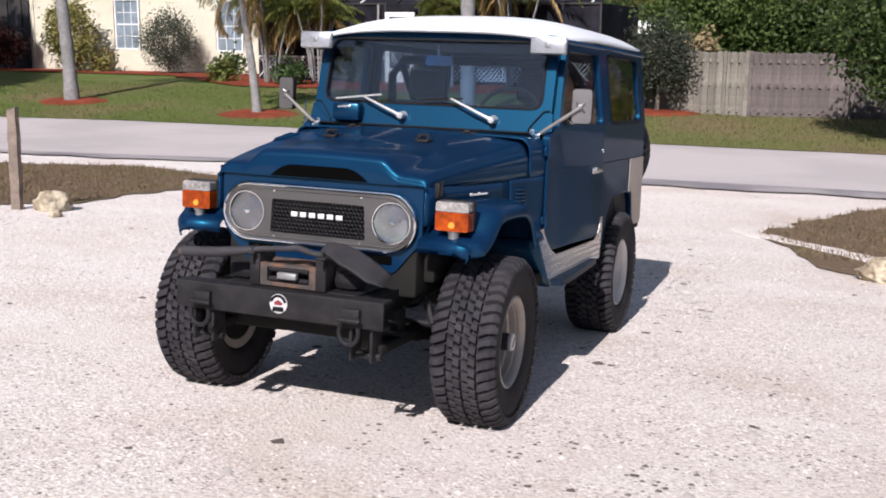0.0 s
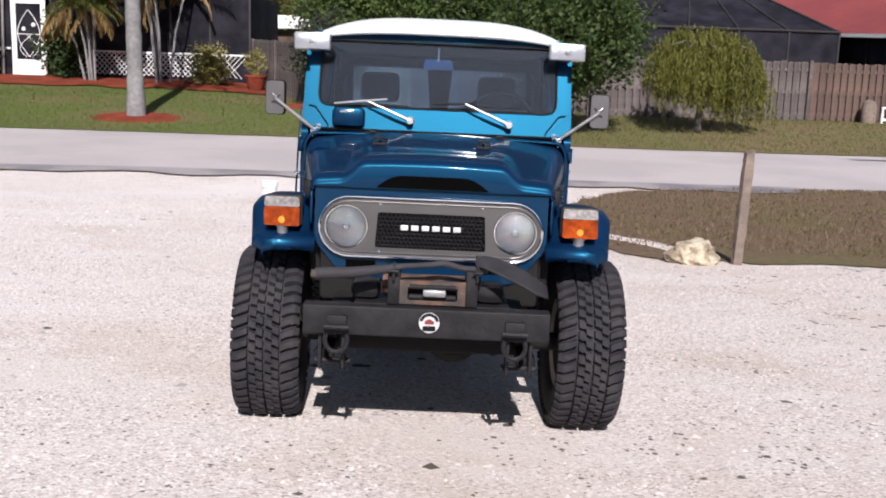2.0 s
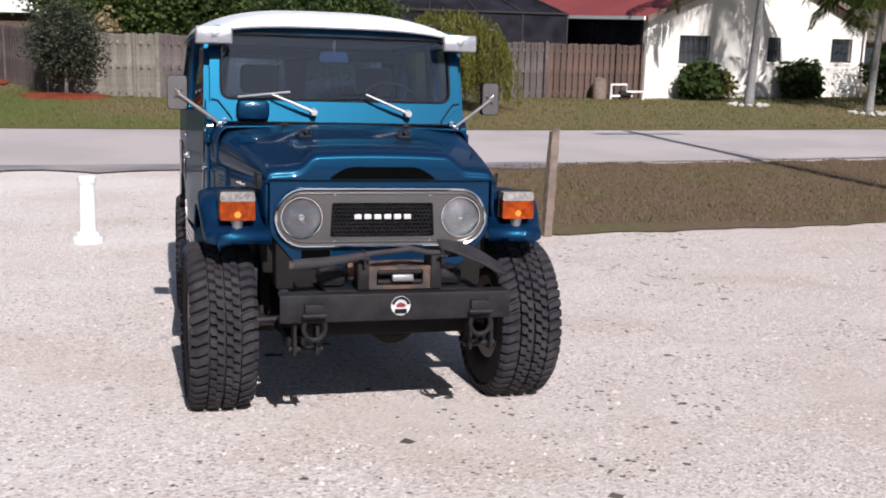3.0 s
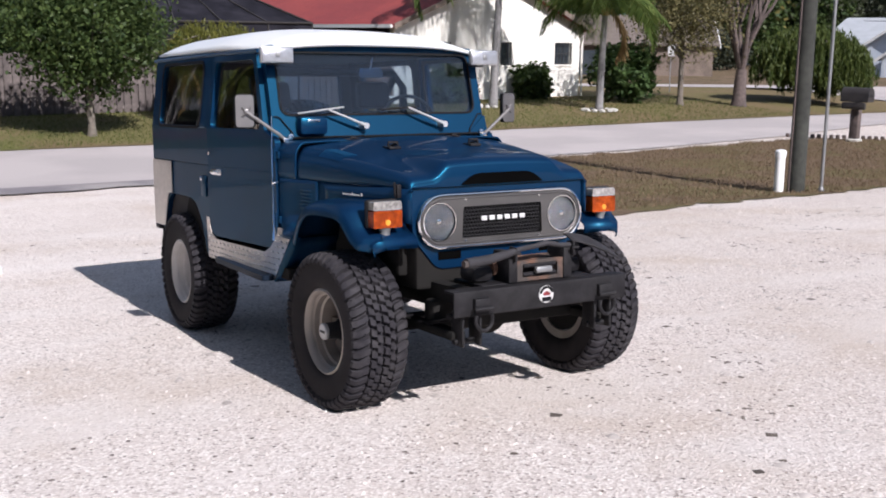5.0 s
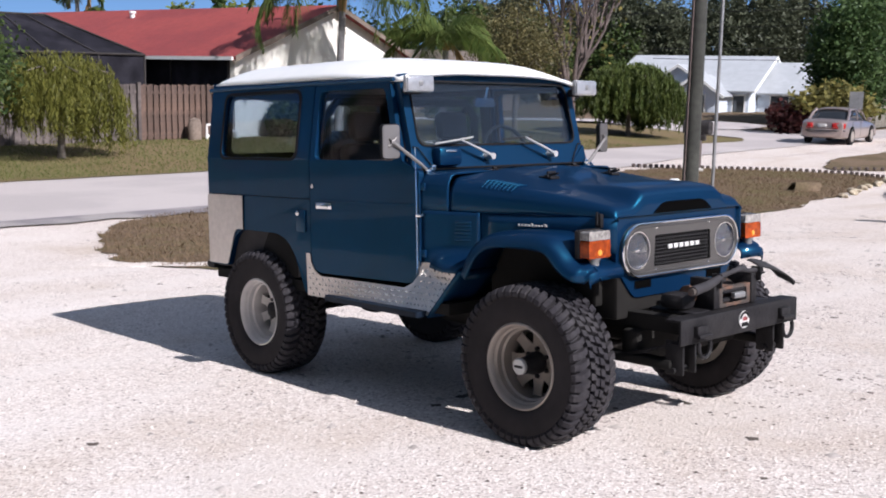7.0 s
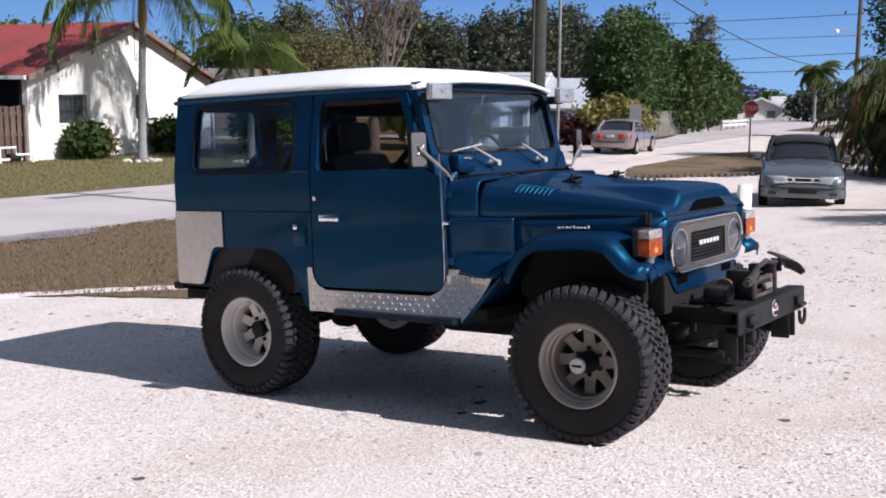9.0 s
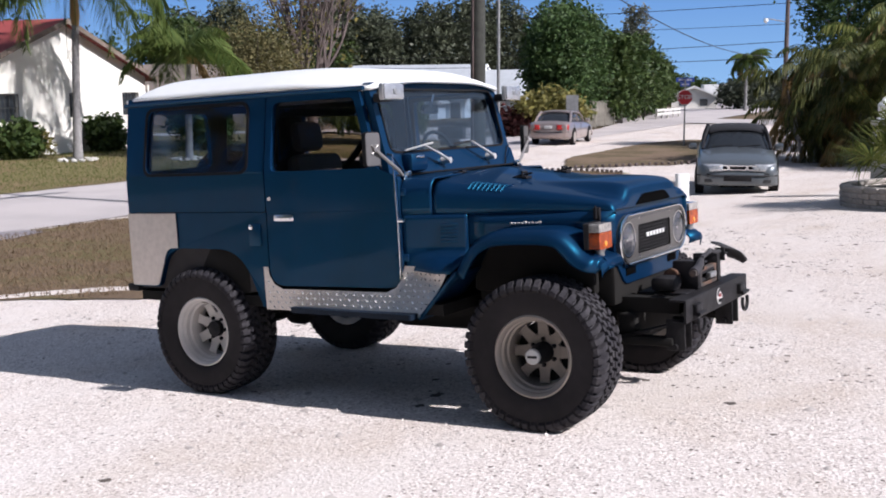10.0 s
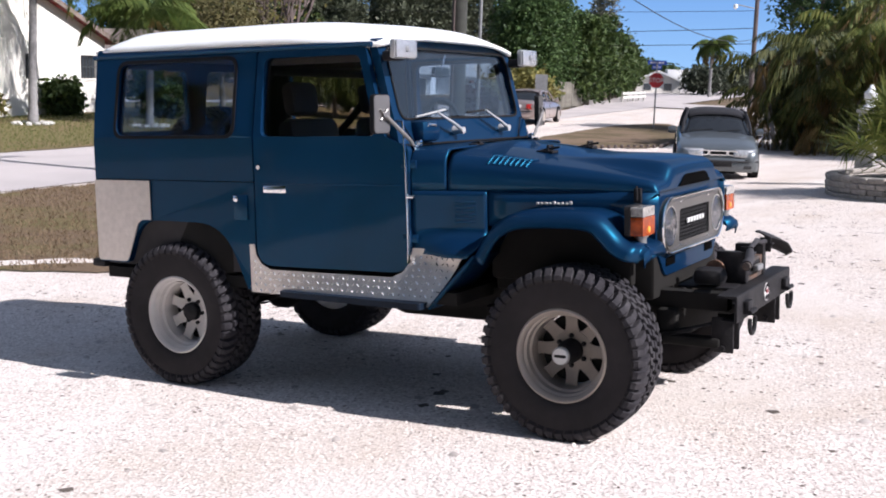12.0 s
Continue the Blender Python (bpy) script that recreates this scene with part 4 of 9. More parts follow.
# roof
def roof(u, v):
    s = 2 * u - 1
    y = 0.965 + 0.03 * abs(s) ** 3 * (1 - min(1, v * 4)) + 1.945 * v
    e = 1.805 + 0.03 * smoothstep(0, 0.35, v)
    h = 0.135 * (0.80 + 0.20 * smoothstep(0.0, 0.5, v)) * (1 - (1 - min(1, v / 0.13)) ** 2.6 * 0.62) * (1 - (1 - min(1, (1 - v) / 0.09)) ** 2.2 * 0.9)
    x = s * (0.718 + 0.045 * smoothstep(0, 0.45, v) - 0.012 * (1 - smoothstep(0, 0.06, v)) - 0.03 * (1 - smoothstep(0, 0.05, 1 - v)))
    return Vector((x, y, e + h * (1 - abs(s) ** 3.4)))


bm = bmesh.new()
sheet(bm, roof, 32, 40)
top = j("roof", bm, M["roof_white"], "white painted roof")
md = top.modifiers.new("thickness", "SOLIDIFY")
md.thickness, md.offset = 0.022, -1
for s in (-1, 1):
    bm = bmesh.new()
    rows = [1.03 + 1.85 * k / 8 for k in range(9)]
    tube(bm, [(s * (lean(a, 1.80) + 0.012), a, 1.798) for a in rows], 0.013, 6)
    j("drip_rail", bm, M["paint"])
bm = bmesh.new()
box(bm, (-0.66, 1.07, 1.79), (0.66, 2.84, 1.80))
j("headliner", bm, M["liner"], smooth=False)
for s in (-1, 1):
    bm = bmesh.new()
    box(bm, (s * 0.68 - 0.097, 0.866, 1.722), (s * 0.68 + 0.097, 0.898, 1.814), 0.010)
    lamp = j("roof_lamp", bm, M["lamp_case"], "chrome square roof lamp")
    bm = bmesh.new()
    box(bm, (s * 0.68 - 0.092, 0.858, 1.727), (s * 0.68 + 0.092, 0.869, 1.809), 0.005)
    j("lens", bm, M["lamp_lens"], "clear ribbed lens", True, lamp)
    bm = bmesh.new()
    box(bm, (s * 0.68 - 0.014, 0.853, 1.757), (s * 0.68 + 0.014, 0.8585, 1.783), 0.004)
    j("bulb_shield", bm, M["grey_metal"], "grey bulb shield", True, lamp)
    bm = bmesh.new()
    box(bm, (s * 0.675 - 0.03, 0.896, 1.715), (s * 0.675 + 0.03, 0.99, 1.765), 0.010)
    j("lamp_bracket", bm, M["black"], "black lamp bracket", True, lamp)
    # mirrors
    bm = bmesh.new()
    tube(bm, [(s * 0.655, 0.845, 1.300), (s * 0.70, 0.84, 1.335), (s * 0.868, 0.868, 1.455)], 0.0095, 10)
    arm = j("mirror_arm", bm, M["arm_grey"], "dull steel mirror arm")
    bm = bmesh.new()
    plate(bm, rounded([(-0.05, -0.088), (0.05, -0.088), (0.05, 0.088), (-0.05, 0.088)], 0.022), [], lambda u, v, d: Vector((u, d, v)), 0.022)
    mir = j("mirror", bm, M["mirror_back"], "pale square mirror back", False, arm)
    mir.matrix_basis = pose(s * 0.874, 0.882, 1.462, 0, 0, s * 12)
    bm = bmesh.new()
    plate(bm, rounded([(-0.054, -0.092), (0.054, -0.092), (0.054, 0.092), (-0.054, 0.092)], 0.024), [rounded([(-0.0475, -0.0855), (0.0475, -0.0855), (0.0475, 0.0855), (-0.0475, 0.0855)], 0.020)], lambda u, v, d: Vector((u, d + 0.004, v)), 0.024)
    rimm = j("mirror_rim", bm, M["grille_black"], "black rubber rim", True, arm)
    rimm.matrix_basis = pose(s * 0.874, 0.882, 1.462, 0, 0, s * 12)
    bm = bmesh.new()
    for q in (-1, 1):
        tube(bm, [(-0.022, 0, -0.024 * q), (0.022, 0, 0.024 * q)], 0.006, 6)
    lathe(bm, [(0.014, 0.004), (0.014, -0.012), (0.0, -0.016)], "y", (0, 0, 0), 12)
    c = j("mirror_clamp", bm, M["mirror_back"], "", True, arm)
    c.matrix_basis = pose(s * 0.868, 0.876, 1.458, 0, 0, s * 12)
    bm = bmesh.new()
    tube(bm, [(s * 0.628, 0.842, 1.318), (s * 0.660, 0.842, 1.27)], 0.012, 8)
    lathe(bm, [(0.016, 0), (0.016, -0.02), (0, -0.024)], "y", (s * 0.63, 0.84, 1.318), 12)
    lathe(bm, [(0.016, 0), (0.016, -0.02), (0, -0.024)], "y", (s * 0.66, 0.84, 1.268), 12)
    box(bm, (s * 0.655 - 0.018, 0.825, 1.285), (s * 0.655 + 0.018, 0.86, 1.312), 0.006)
    j("mirror_foot", bm, M["chrome"], "", True, arm)
bm = bmesh.new()
tube(bm, [(-0.728, 0.862, 1.43), (-0.738, 0.845, 1.20), (-0.742, 0.836, 1.0), (-0.746, 0.83, 0.80), (-0.75, 0.828, 0.745)], [0.004, 0.005, 0.006, 0.008, 0.012], 8)
box(bm, (-0.75, 0.80, 1.058), (-0.72, 0.842, 1.074), 0.004)
j("aerial", bm, M["chrome"], "folded chrome aerial rod")

# bonnet
def bonnet(u, v):
    """u across from -1 side to the other, v from the nose back."""
    s = 2 * u - 1
    y = -0.338 + 0.988 * v
    w = 0.520 + 0.155 * v ** 0.95
    edge = 1.135 + 0.137 * v ** 0.75
    crown = 0.020 + 0.02 * v
    q = abs(s)
    sg = 1 if s >= 0 else -1
    rx = 0.035 + 0.035 * v
    rz = (edge - 1.092) * 0.60
    if q < 0.8:
        x, z = q / 0.8 * (w - rx), edge + crown * (1 - (q / 0.8) ** 2)
    elif q < 0.95:
        a = (q - 0.8) / 0.15 * math.pi / 2
        x, z = w - rx + rx * math.sin(a), edge - rz * (1 - math.cos(a))
    else:
        x, z = w, edge - rz + (1.092 - edge + rz) * (q - 0.95) / 0.05
    bulge = smoothstep(0.395, 0.30, x) * (1 - smoothstep(0.0, 0.62, v)) * 0.058
    nose = (1 - min(1.0, v / 0.05)) ** 2 * 0.02 * (z > 1.10)
    return Vector((sg * x, y, z + bulge - nose))


bm = bmesh.new()
sheet(bm, bonnet, 80, 40)
hood = j("bonnet", bm, M["paint"])
md = hood.modifiers.new("thickness", "SOLIDIFY")
md.thickness = 0.012


def nose_face(u, v):
    p = bonnet(u, 0.0)
    return Vector((p.x, p.y - 0.004 * math.sin(v * math.pi), 1.098 + (p.z - 1.098) * v))


bm = bmesh.new()
sheet(bm, nose_face, 80, 3)
j("bonnet_lip", bm, M["paint"], parent=hood)
# A solid dark plate paints the shade inside the air slot.
bm = bmesh.new()
plate(bm, rounded([(-0.245, 1.104), (0.245, 1.104), (0.17, 1.158), (-0.17, 1.158)], [0.01, 0.01, 0.05, 0.05]), [], lambda u, v, d: Vector((u, -0.346 + d, v)), 0.05)
j("air_slot", bm, M["recess_shade"], "dark plate for the shade in the bonnet air slot", False, hood)
for k in range(8):
    bm = bmesh.new()
    p, q = bonnet(0.062, 0.618 + 0.0265 * k), bonnet(0.135, 0.594 + 0.0265 * k)
    m = bonnet(0.095, 0.607 + 0.0265 * k)
    tube(bm, [p + Vector((-0.002, 0, 0.0)), m + Vector((-0.004, 0, 0.005)), q + Vector((0, 0, 0.002))], [0.005, 0.0075, 0.0035], 6)
    j("bonnet_louvre", bm, M["paint"], parent=hood)
for x, y in ((-0.27, 0.30), (0.235, 0.30)):
    bm = bmesh.new()
    z = bonnet((x / 0.61 + 1) / 2, 0.65).z
    box(bm, (x - 0.035, y - 0.03, z - 0.002), (x + 0.035, y + 0.06, z + 0.014), 0.005)
    tube(bm, [(x - 0.028, y, z + 0.01), (x - 0.028, y, z + 0.035), (x + 0.028, y, z + 0.035), (x + 0.028, y, z + 0.01)], 0.007, 8)
    tube(bm, [(x, y + 0.05, z + 0.012), (x, y - 0.05, z + 0.03)], 0.006, 6)
    j("windscreen_rest", bm, M["black"], "black screen rest loop", True, hood)
for x in (-0.33, 0.33):
    bm = bmesh.new()
    z = 1.300
    box(bm, (x - 0.045, 0.655, z - 0.004), (x + 0.045, 0.70, z + 0.006), 0.003)
    tube(bm, [(x - 0.015, 0.66, z + 0.008), (x + 0.015, 0.66, z + 0.008)], 0.009, 8)
    j("bonnet_hinge", bm, M["black"], "", True, hood)
for s in (-1, 1):
    bm = bmesh.new()
    box(bm, (s * 0.545 - 0.012, -0.27, 1.05), (s * 0.545 + 0.012, -0.235, 1.115), 0.004)
    tube(bm, [(s * 0.56, -0.252, 1.06), (s * 0.562, -0.252, 1.125)], 0.006, 8)
    j("bonnet_catch", bm, M["black"], "black bonnet catch")
    # engine bay side below the bonnet, with the maker's script as a plain bar
    def bay_side(u, v, s=s):
        y = -0.34 + 0.79 * u
        return Vector((s * (0.524 + 0.118 * u), y, 0.93 + 0.165 * v))
    bm = bmesh.new()
    sheet(bm, bay_side, 8, 3)
    o = j("engine_bay_side", bm, M["paint"])
    md = o.modifiers.new("thickness", "SOLIDIFY")
    md.thickness = 0.01
    for k in range(9):
        bm = bmesh.new()
        y = 0.045 + 0.0195 * k
        xs = s * (0.524 + 0.118 * (y + 0.34) / 0.79 + 0.006)
        h = 0.016 if k in (0, 4) else 0.010
        box(bm, (xs - 0.003, y, 1.044 - 0.008), (xs + 0.003, y + 0.016, 1.044 - 0.008 + h), 0.0025, seg=1)
        j("script_bar", bm, M["badge_white"], "small chrome badge stroke")

# grille panel
bm = bmesh.new()
plate(bm, rounded([(-0.505, 1.094), (-0.505, 0.86), (-0.37, 0.70), (0.37, 0.70), (0.505, 0.86), (0.505, 1.094)], [0.005, 0.04, 0.04, 0.04, 0.04, 0.005]), [], lambda u, v, d: Vector((u, -0.322 + d, v)), 0.03)
gp = j("grille_panel", bm, M["paint"], smooth=False)


def stadium(w, h, n=14, cx=0.0, cz=0.931):
    r = h
    out = []
    for k in range(n + 1):
        a = -math.pi / 2 + math.pi * k / n
        out.append((cx + w - r + r * math.cos(a), cz + r * math.sin(a)))
    for k in range(n + 1):
        a = math.pi / 2 + math.pi * k / n
        out.append((cx - w + r + r * math.cos(a), cz + r * math.sin(a)))
    return out


def front(at):
    return lambda u, v, d: Vector((u, at + d, v))


GRILLE_HOLE = rounded([(-0.240, 0.843), (0.240, 0.843), (0.232, 0.997), (-0.232, 0.997)], 0.012)
EYES = [[(s * 0.366 + 0.096 * math.cos(a), 0.931 + 0.096 * math.sin(a)) for a in [2 * math.pi * k / 28 for k in range(28)]] for s in (-1, 1)]
bm = bmesh.new()
plate(bm, stadium(0.482, 0.128), [GRILLE_HOLE] + EYES, front(-0.344), 0.022)
bz = j("grille_bezel", bm, M["bezel"], "satin silver grille surround", False)
for w, h, t in ((0.482, 0.128, 0.007), (0.463, 0.110, 0.004)):
    bm = bmesh.new()
    lp = stadium(w, h)
    tube(bm, [(u, -0.346, v) for u, v in lp] + [(lp[0][0], -0.346, lp[0][1])], t, 8, False)
    j("bezel_rib", bm, M["chrome"] if t > 0.005 else M["bezel"], "polished bezel rim", True, bz)
for u, v in ((-0.22, 1.035), (0.22, 1.035), (-0.22, 0.828), (0.22, 0.828)):
    bm = bmesh.new()
    lathe(bm, [(0.008, 0), (0.006, -0.004), (0, -0.005)], "y", (u, -0.344, v), 10)
    j("screw", bm, M["chrome"], "", True, bz)
bm = bmesh.new()
box(bm, (-0.25, -0.334, 0.835), (0.25, -0.327, 1.01))
gm = j("grille_backing", bm, M["recess_shade"], "black grille backing", False, bz)
bm = bmesh.new()
for k in range(26):
    for r in range(9):
        u, v = -0.235 + k * 0.0188 + (0.0094 if r % 2 else 0), 0.850 + r * 0.0175
        if u > 0.235:
            continue
        pts = [(u, v + 0.009), (u + 0.0094, v), (u, v - 0.009), (u - 0.0094, v), (u, v + 0.009)]
        for a, b in zip(pts, pts[1:]):
            d = Vector((b[0] - a[0], b[1] - a[1])).normalized() * 0.0016
            q = [bm.verts.new((p[0] + n * -d.y, -0.337 - 0.002 * e, p[1] + n * d.x)) for p, n, e in ((a, 1, 0), (a, -1, 1), (b, -1, 1), (b, 1, 0))]
            bm.faces.new(q)
o = j("grille_mesh", bm, M["black"], "black diamond mesh", False, bz)
o["kind"] = "stuff"
for k in range(6):
    bm = bmesh.new()
    x = -0.131 + k * 0.0455
    box(bm, (x, -0.352, 0.923), (x + 0.033, -0.343, 0.946), 0.004)
    j("name_block", bm, M["badge_white"], "plain white name block", True, bz)
for s in (-1, 1):
    c = (s * 0.366, -0.334, 0.931)
    bm = bmesh.new()
    lathe(bm, [(0.093, -0.012), (0.093, 0.012), (0.090, 0.012), (0.0885, -0.012)], "y", c, 36, True)
    hl = j("headlight", bm, M["chrome"], "round headlight with a chrome ring")
    bm = bmesh.new()
    lathe(bm, [(0.097, -0.008), (0.097, 0.012), (0.092, 0.012), (0.092, -0.008)], "y", c, 36, True)
    j("ring_gasket", bm, M["grille_black"], "black ring", True, hl)
    bm = bmesh.new()
    lathe(bm, [(0.088, 0.0), (0.080, 0.012), (0.068, 0.024), (0.054, 0.034), (0.038, 0.042), (0.02, 0.048), (0.0, 0.05)], "y", c, 22)
    facet = random.Random(5)
    for v in bm.verts:
        v.co.y += facet.uniform(-0.009, 0.009)
    j("reflector", bm, M["lamp_mirror"], "mirror reflector", False, hl)
    bm = bmesh.new()
    lathe(bm, [(0.088, -0.004), (0.07, -0.014), (0.04, -0.022), (0.0, -0.025)], "y", c, 30)
    for v in bm.verts:
        v.co.y += 0.0016 * math.sin(v.co.x * 900)
    g = j("lens", bm, M["head_glass"], "fluted glass lens", True, hl)
    g.visible_shadow = False
    bm = bmesh.new()
    lathe(bm, [(0.0, -0.008), (0.014, -0.004), (0.014, 0.03), (0, 0.03)], "y", c, 14)
    j("bulb_cap", bm, M["chrome"], "", True, hl)
for x in (-0.30, 0.30):
    bm = bmesh.new()
    box(bm, (x - 0.065, -0.326, 0.742), (x + 0.065, -0.318, 0.782), 0.002, seg=1)
    j("apron_slot", bm, M["recess_shade"], "dark plate for the shade in an air slot", True, gp)

# front wings
WING = [(0.46, 0.80), (0.40, 0.90), (0.34, 0.962), (0.26, 1.002), (0.15, 1.018), (0.0, 1.022), (-0.10, 1.018), (-0.165, 0.998), (-0.212, 0.955), (-0.250, 0.912), (-0.285, 0.890), (-0.318, 0.880), (-0.338, 0.874)]
SEC = [(0.50, 0.0), (0.68, 0.004), (0.745, 0.0), (0.785, -0.012), (0.803, -0.035), (0.806, -0.062), (0.80, -0.07)]


def wing_surface(s):
    fine = []
    pts = [Vector(p) for p in WING]
    for i in range(len(pts) - 1):
        p0, p1, p2, p3 = pts[max(i - 1, 0)], pts[i], pts[i + 1], pts[min(i + 2, len(pts) - 1)]
        for k in range(4):
            t = k / 4
            fine.append(0.5 * ((2 * p1) + (p2 - p0) * t + (2 * p0 - 5 * p1 + 4 * p2 - p3) * t * t + (3 * p1 - p0 - 3 * p2 + p3) * t ** 3))
    fine.append(pts[-1])
    bm = bmesh.new()
    rows = []
    n = len(fine)
    for i, p in enumerate(fine):
        d = (fine[min(i + 1, n - 1)] - fine[max(i - 1, 0)]).normalized()
        nrm = Vector((d.y, -d.x)) if d.x < 0 else Vector((-d.y, d.x))
        nrm = nrm if nrm.y > 0 or abs(nrm.y) < 0.2 else -nrm
        end = smoothstep(0.50, 1.0, i / (n - 1)) + 1.3 * smoothstep(0.86, 1.0, i / (n - 1)) * 1.0
        rows.append([bm.verts.new((s * (x - 0.03 * end * (x > 0.7)), p.x + nrm.x * h, p.y + nrm.y * h)) for x, h in SEC])
    p = fine[-1]
    for dy, dz, pull in ((-0.018, -0.012, 0.004), (-0.026, -0.035, 0.006), (-0.020, -0.056, 0.012)):
        rows.append([bm.verts.new((s * (x - 0.069 * (x > 0.7) - pull * (x > 0.6)), p.x + dy * (1 - 0.5 * (x > 0.79)), p.y + dz + h * 0.5)) for x, h in SEC])
    for a, b in zip(rows, rows[1:]):
        for k in range(len(SEC) - 1):
            bm.faces.new((a[k], a[k + 1], b[k + 1], b[k]))
    return bm


for s in (-1, 1):
    o = j("front_wing", wing_surface(s), M["paint"])
    md = o.modifiers.new("thickness", "SOLIDIFY")
    md.thickness, md.offset = 0.008, 0
    # lower rear edge of the wheel opening
    bm = bmesh.new()
    sheet(bm, lambda u, v: Vector((s * (0.50 + 0.306 * v), 0.455 + 0.245 * u, 0.805 - 0.262 * u)), 4, 4)
    a = j("wing_tail", bm, M["paint"])
    md = a.modifiers.new("thickness", "SOLIDIFY")
    md.thickness = 0.014
    bm = bmesh.new()
    plate(bm, rounded([(-0.077, 0.0), (0.077, 0.0), (0.077, 0.082), (-0.077, 0.082)], 0.010), [], lambda u, v, d: Vector((s * 0.646 + u * (1 - 1.0 * (0.012 if d == 0 else 0)), -0.340 + d, 0.920 + v)), 0.056)
    ts = j("turn_signal", bm, M["amber"], "amber and clear square turn signal", False)
    bm = bmesh.new()
    plate(bm, rounded([(-0.077, 0.0), (0.077, 0.0), (0.073, 0.042), (-0.073, 0.042)], 0.010), [], lambda u, v, d: Vector((s * 0.646 + u, -0.339 + d, 1.0035 + v)), 0.055)
    j("clear_cap", bm, M["clear_lens"], "clear ribbed upper lens", False, ts)
    bm = bmesh.new()
    plate(bm, rounded([(-0.081, -0.004), (0.081, -0.004), (0.081, 0.130), (-0.081, 0.130)], 0.014), [], lambda u, v, d: Vector((s * 0.646 + u, -0.283 + d, 0.920 + v)), 0.026)
    j("signal_housing", bm, M["black"], "black signal housing", False, ts)
    # Small bright disc in place of the sun's reflection in the lens.
    bm = bmesh.new()
    lathe(bm, [(0.016, 0.002), (0.013, -0.0035), (0.0, -0.005)], "y", (s * 0.646, -0.340, 0.945), 14)
    j("bulb_glint", bm, M["amber_glint"], "bright disc for the sun's glint in the amber lens", True, ts)
    bm = bmesh.new()
    lathe(bm, [(0.026, 0.878), (0.024, 0.90), (0.034, 0.92)], "z", (s * 0.646, -0.305, 0.0), 14)
    j("signal_foot", bm, M["grey_metal"], "", True, ts)
    bm = bmesh.new()
    box(bm, (min(s * 0.40, s * 0.53), -0.22, 0.66), (max(s * 0.40, s * 0.53), 0.5, 1.0), 0.02)
    j("inner_wing", bm, M["under"])
bm = bmesh.new()
box(bm, (-0.48, -0.31, 0.60), (0.48, 0.5, 1.08), 0.02)
j("engine", bm, M["under"])

# chassis
for s in (-1, 1):
    bm = bmesh.new()
    tube(bm, [(s * 0.36, -0.62, 0.60), (s * 0.36, 0.3, 0.60), (s * 0.38, 0.8, 0.50), (s * 0.40, 1.8, 0.52), (s * 0.40, 2.85, 0.60)], 0.055, 4)
    j("chassis_rail", bm, M["under"], smooth=False)
    for yc in (0.0, 2.285):
        bm = bmesh.new()
        for k in range(5):
            w = 0.56 - 0.09 * k
            sheet(bm, lambda u, v: Vector((s * 0.42 + (v - 0.5) * 0.07, yc + (2 * u - 1) * w, 0.42 - 0.010 * k + 0.09 * ((2 * u - 1) * w / 0.56) ** 2)), 10, 1)
        o = j("leaf_spring", bm, M["black"])
        md = o.modifiers.new("thickness", "SOLIDIFY")
        md.thickness = 0.007
        bm = bmesh.new()
        tube(bm, [(s * 0.50, yc + 0.10, 0.36), (s * 0.48, yc + 0.16, 0.85)], 0.03, 10)
        j("shock_absorber", bm, M["black"])
    bm = bmesh.new()
    box(bm, (s * 0.385 - 0.055, -0.66, 0.38), (s * 0.385 - 0.04, -0.56, 0.54), 0.006)
    box(bm, (s * 0.385 + 0.04, -0.66, 0.38), (s * 0.385 + 0.055, -0.56, 0.54), 0.006)
    tube(bm, [(s * 0.385 - 0.07, -0.61, 0.40), (s * 0.385 + 0.075, -0.61, 0.40)], 0.014, 10)
    j("spring_shackle", bm, M["black"])
for yc in (0.0, 2.285):
    bm = bmesh.new()
    tube(bm, [(-0.62, yc, 0.387), (0.62, yc, 0.387)], 0.042, 14)
    lathe(bm, [(0.0, -0.13), (0.08, -0.11), (0.13, -0.03), (0.13, 0.05), (0.07, 0.14), (0.0, 0.16)], "y", (0.12, yc, 0.40), 18)
    j("axle", bm, M["under"])
# Dark pieces added to fill in the deep shade below the bumper.
bm = bmesh.new()
box(bm, (-0.44, -0.40, 0.40), (0.44, -0.30, 0.56), 0.02)
j("front_crossmember", bm, M["under"], "dark crossmember added for the deep shade under the bumper")
for s in (-1, 1):
    bm = bmesh.new()
    box(bm, (s * 0.42 - 0.04, -0.60, 0.40), (s * 0.42 + 0.04, -0.12, 0.445), 0.012)
    j("spring_hanger", bm, M["under"], "dark hanger added for the deep shade under the bumper")
bm = bmesh.new()
tube(bm, [(-0.55, -0.14, 0.43), (0.5, -0.14, 0.46)], 0.017, 8)
tube(bm, [(0.50, -0.14, 0.46), (0.40, -0.1, 0.70)], 0.02, 8)
j("steering_rod", bm, M["black"])
bm = bmesh.new()
box(bm, (-0.24, -0.22, 0.44), (0.24, 0.62, 0.66), 0.05)
j("oil_pan", bm, M["under"])
bm = bmesh.new()
tube(bm, [(0.12, 0.1, 0.42), (0.05, 0.9, 0.50)], 0.035, 10)
j("drive_shaft", bm, M["under"])
bm = bmesh.new()
box(bm, (-0.18, 0.7, 0.36), (0.2, 1.3, 0.6), 0.05)
j("gearbox", bm, M["under"])
bm = bmesh.new()
tube(bm, [(0.28, 0.5, 0.42), (0.30, 1.5, 0.40), (0.52, 2.0, 0.45), (0.60, 2.86, 0.52)], 0.028, 10)
j("exhaust_pipe", bm, M["rust"], "rusty exhaust pipe")

# front bumper, winch, push bar
bm = bmesh.new()
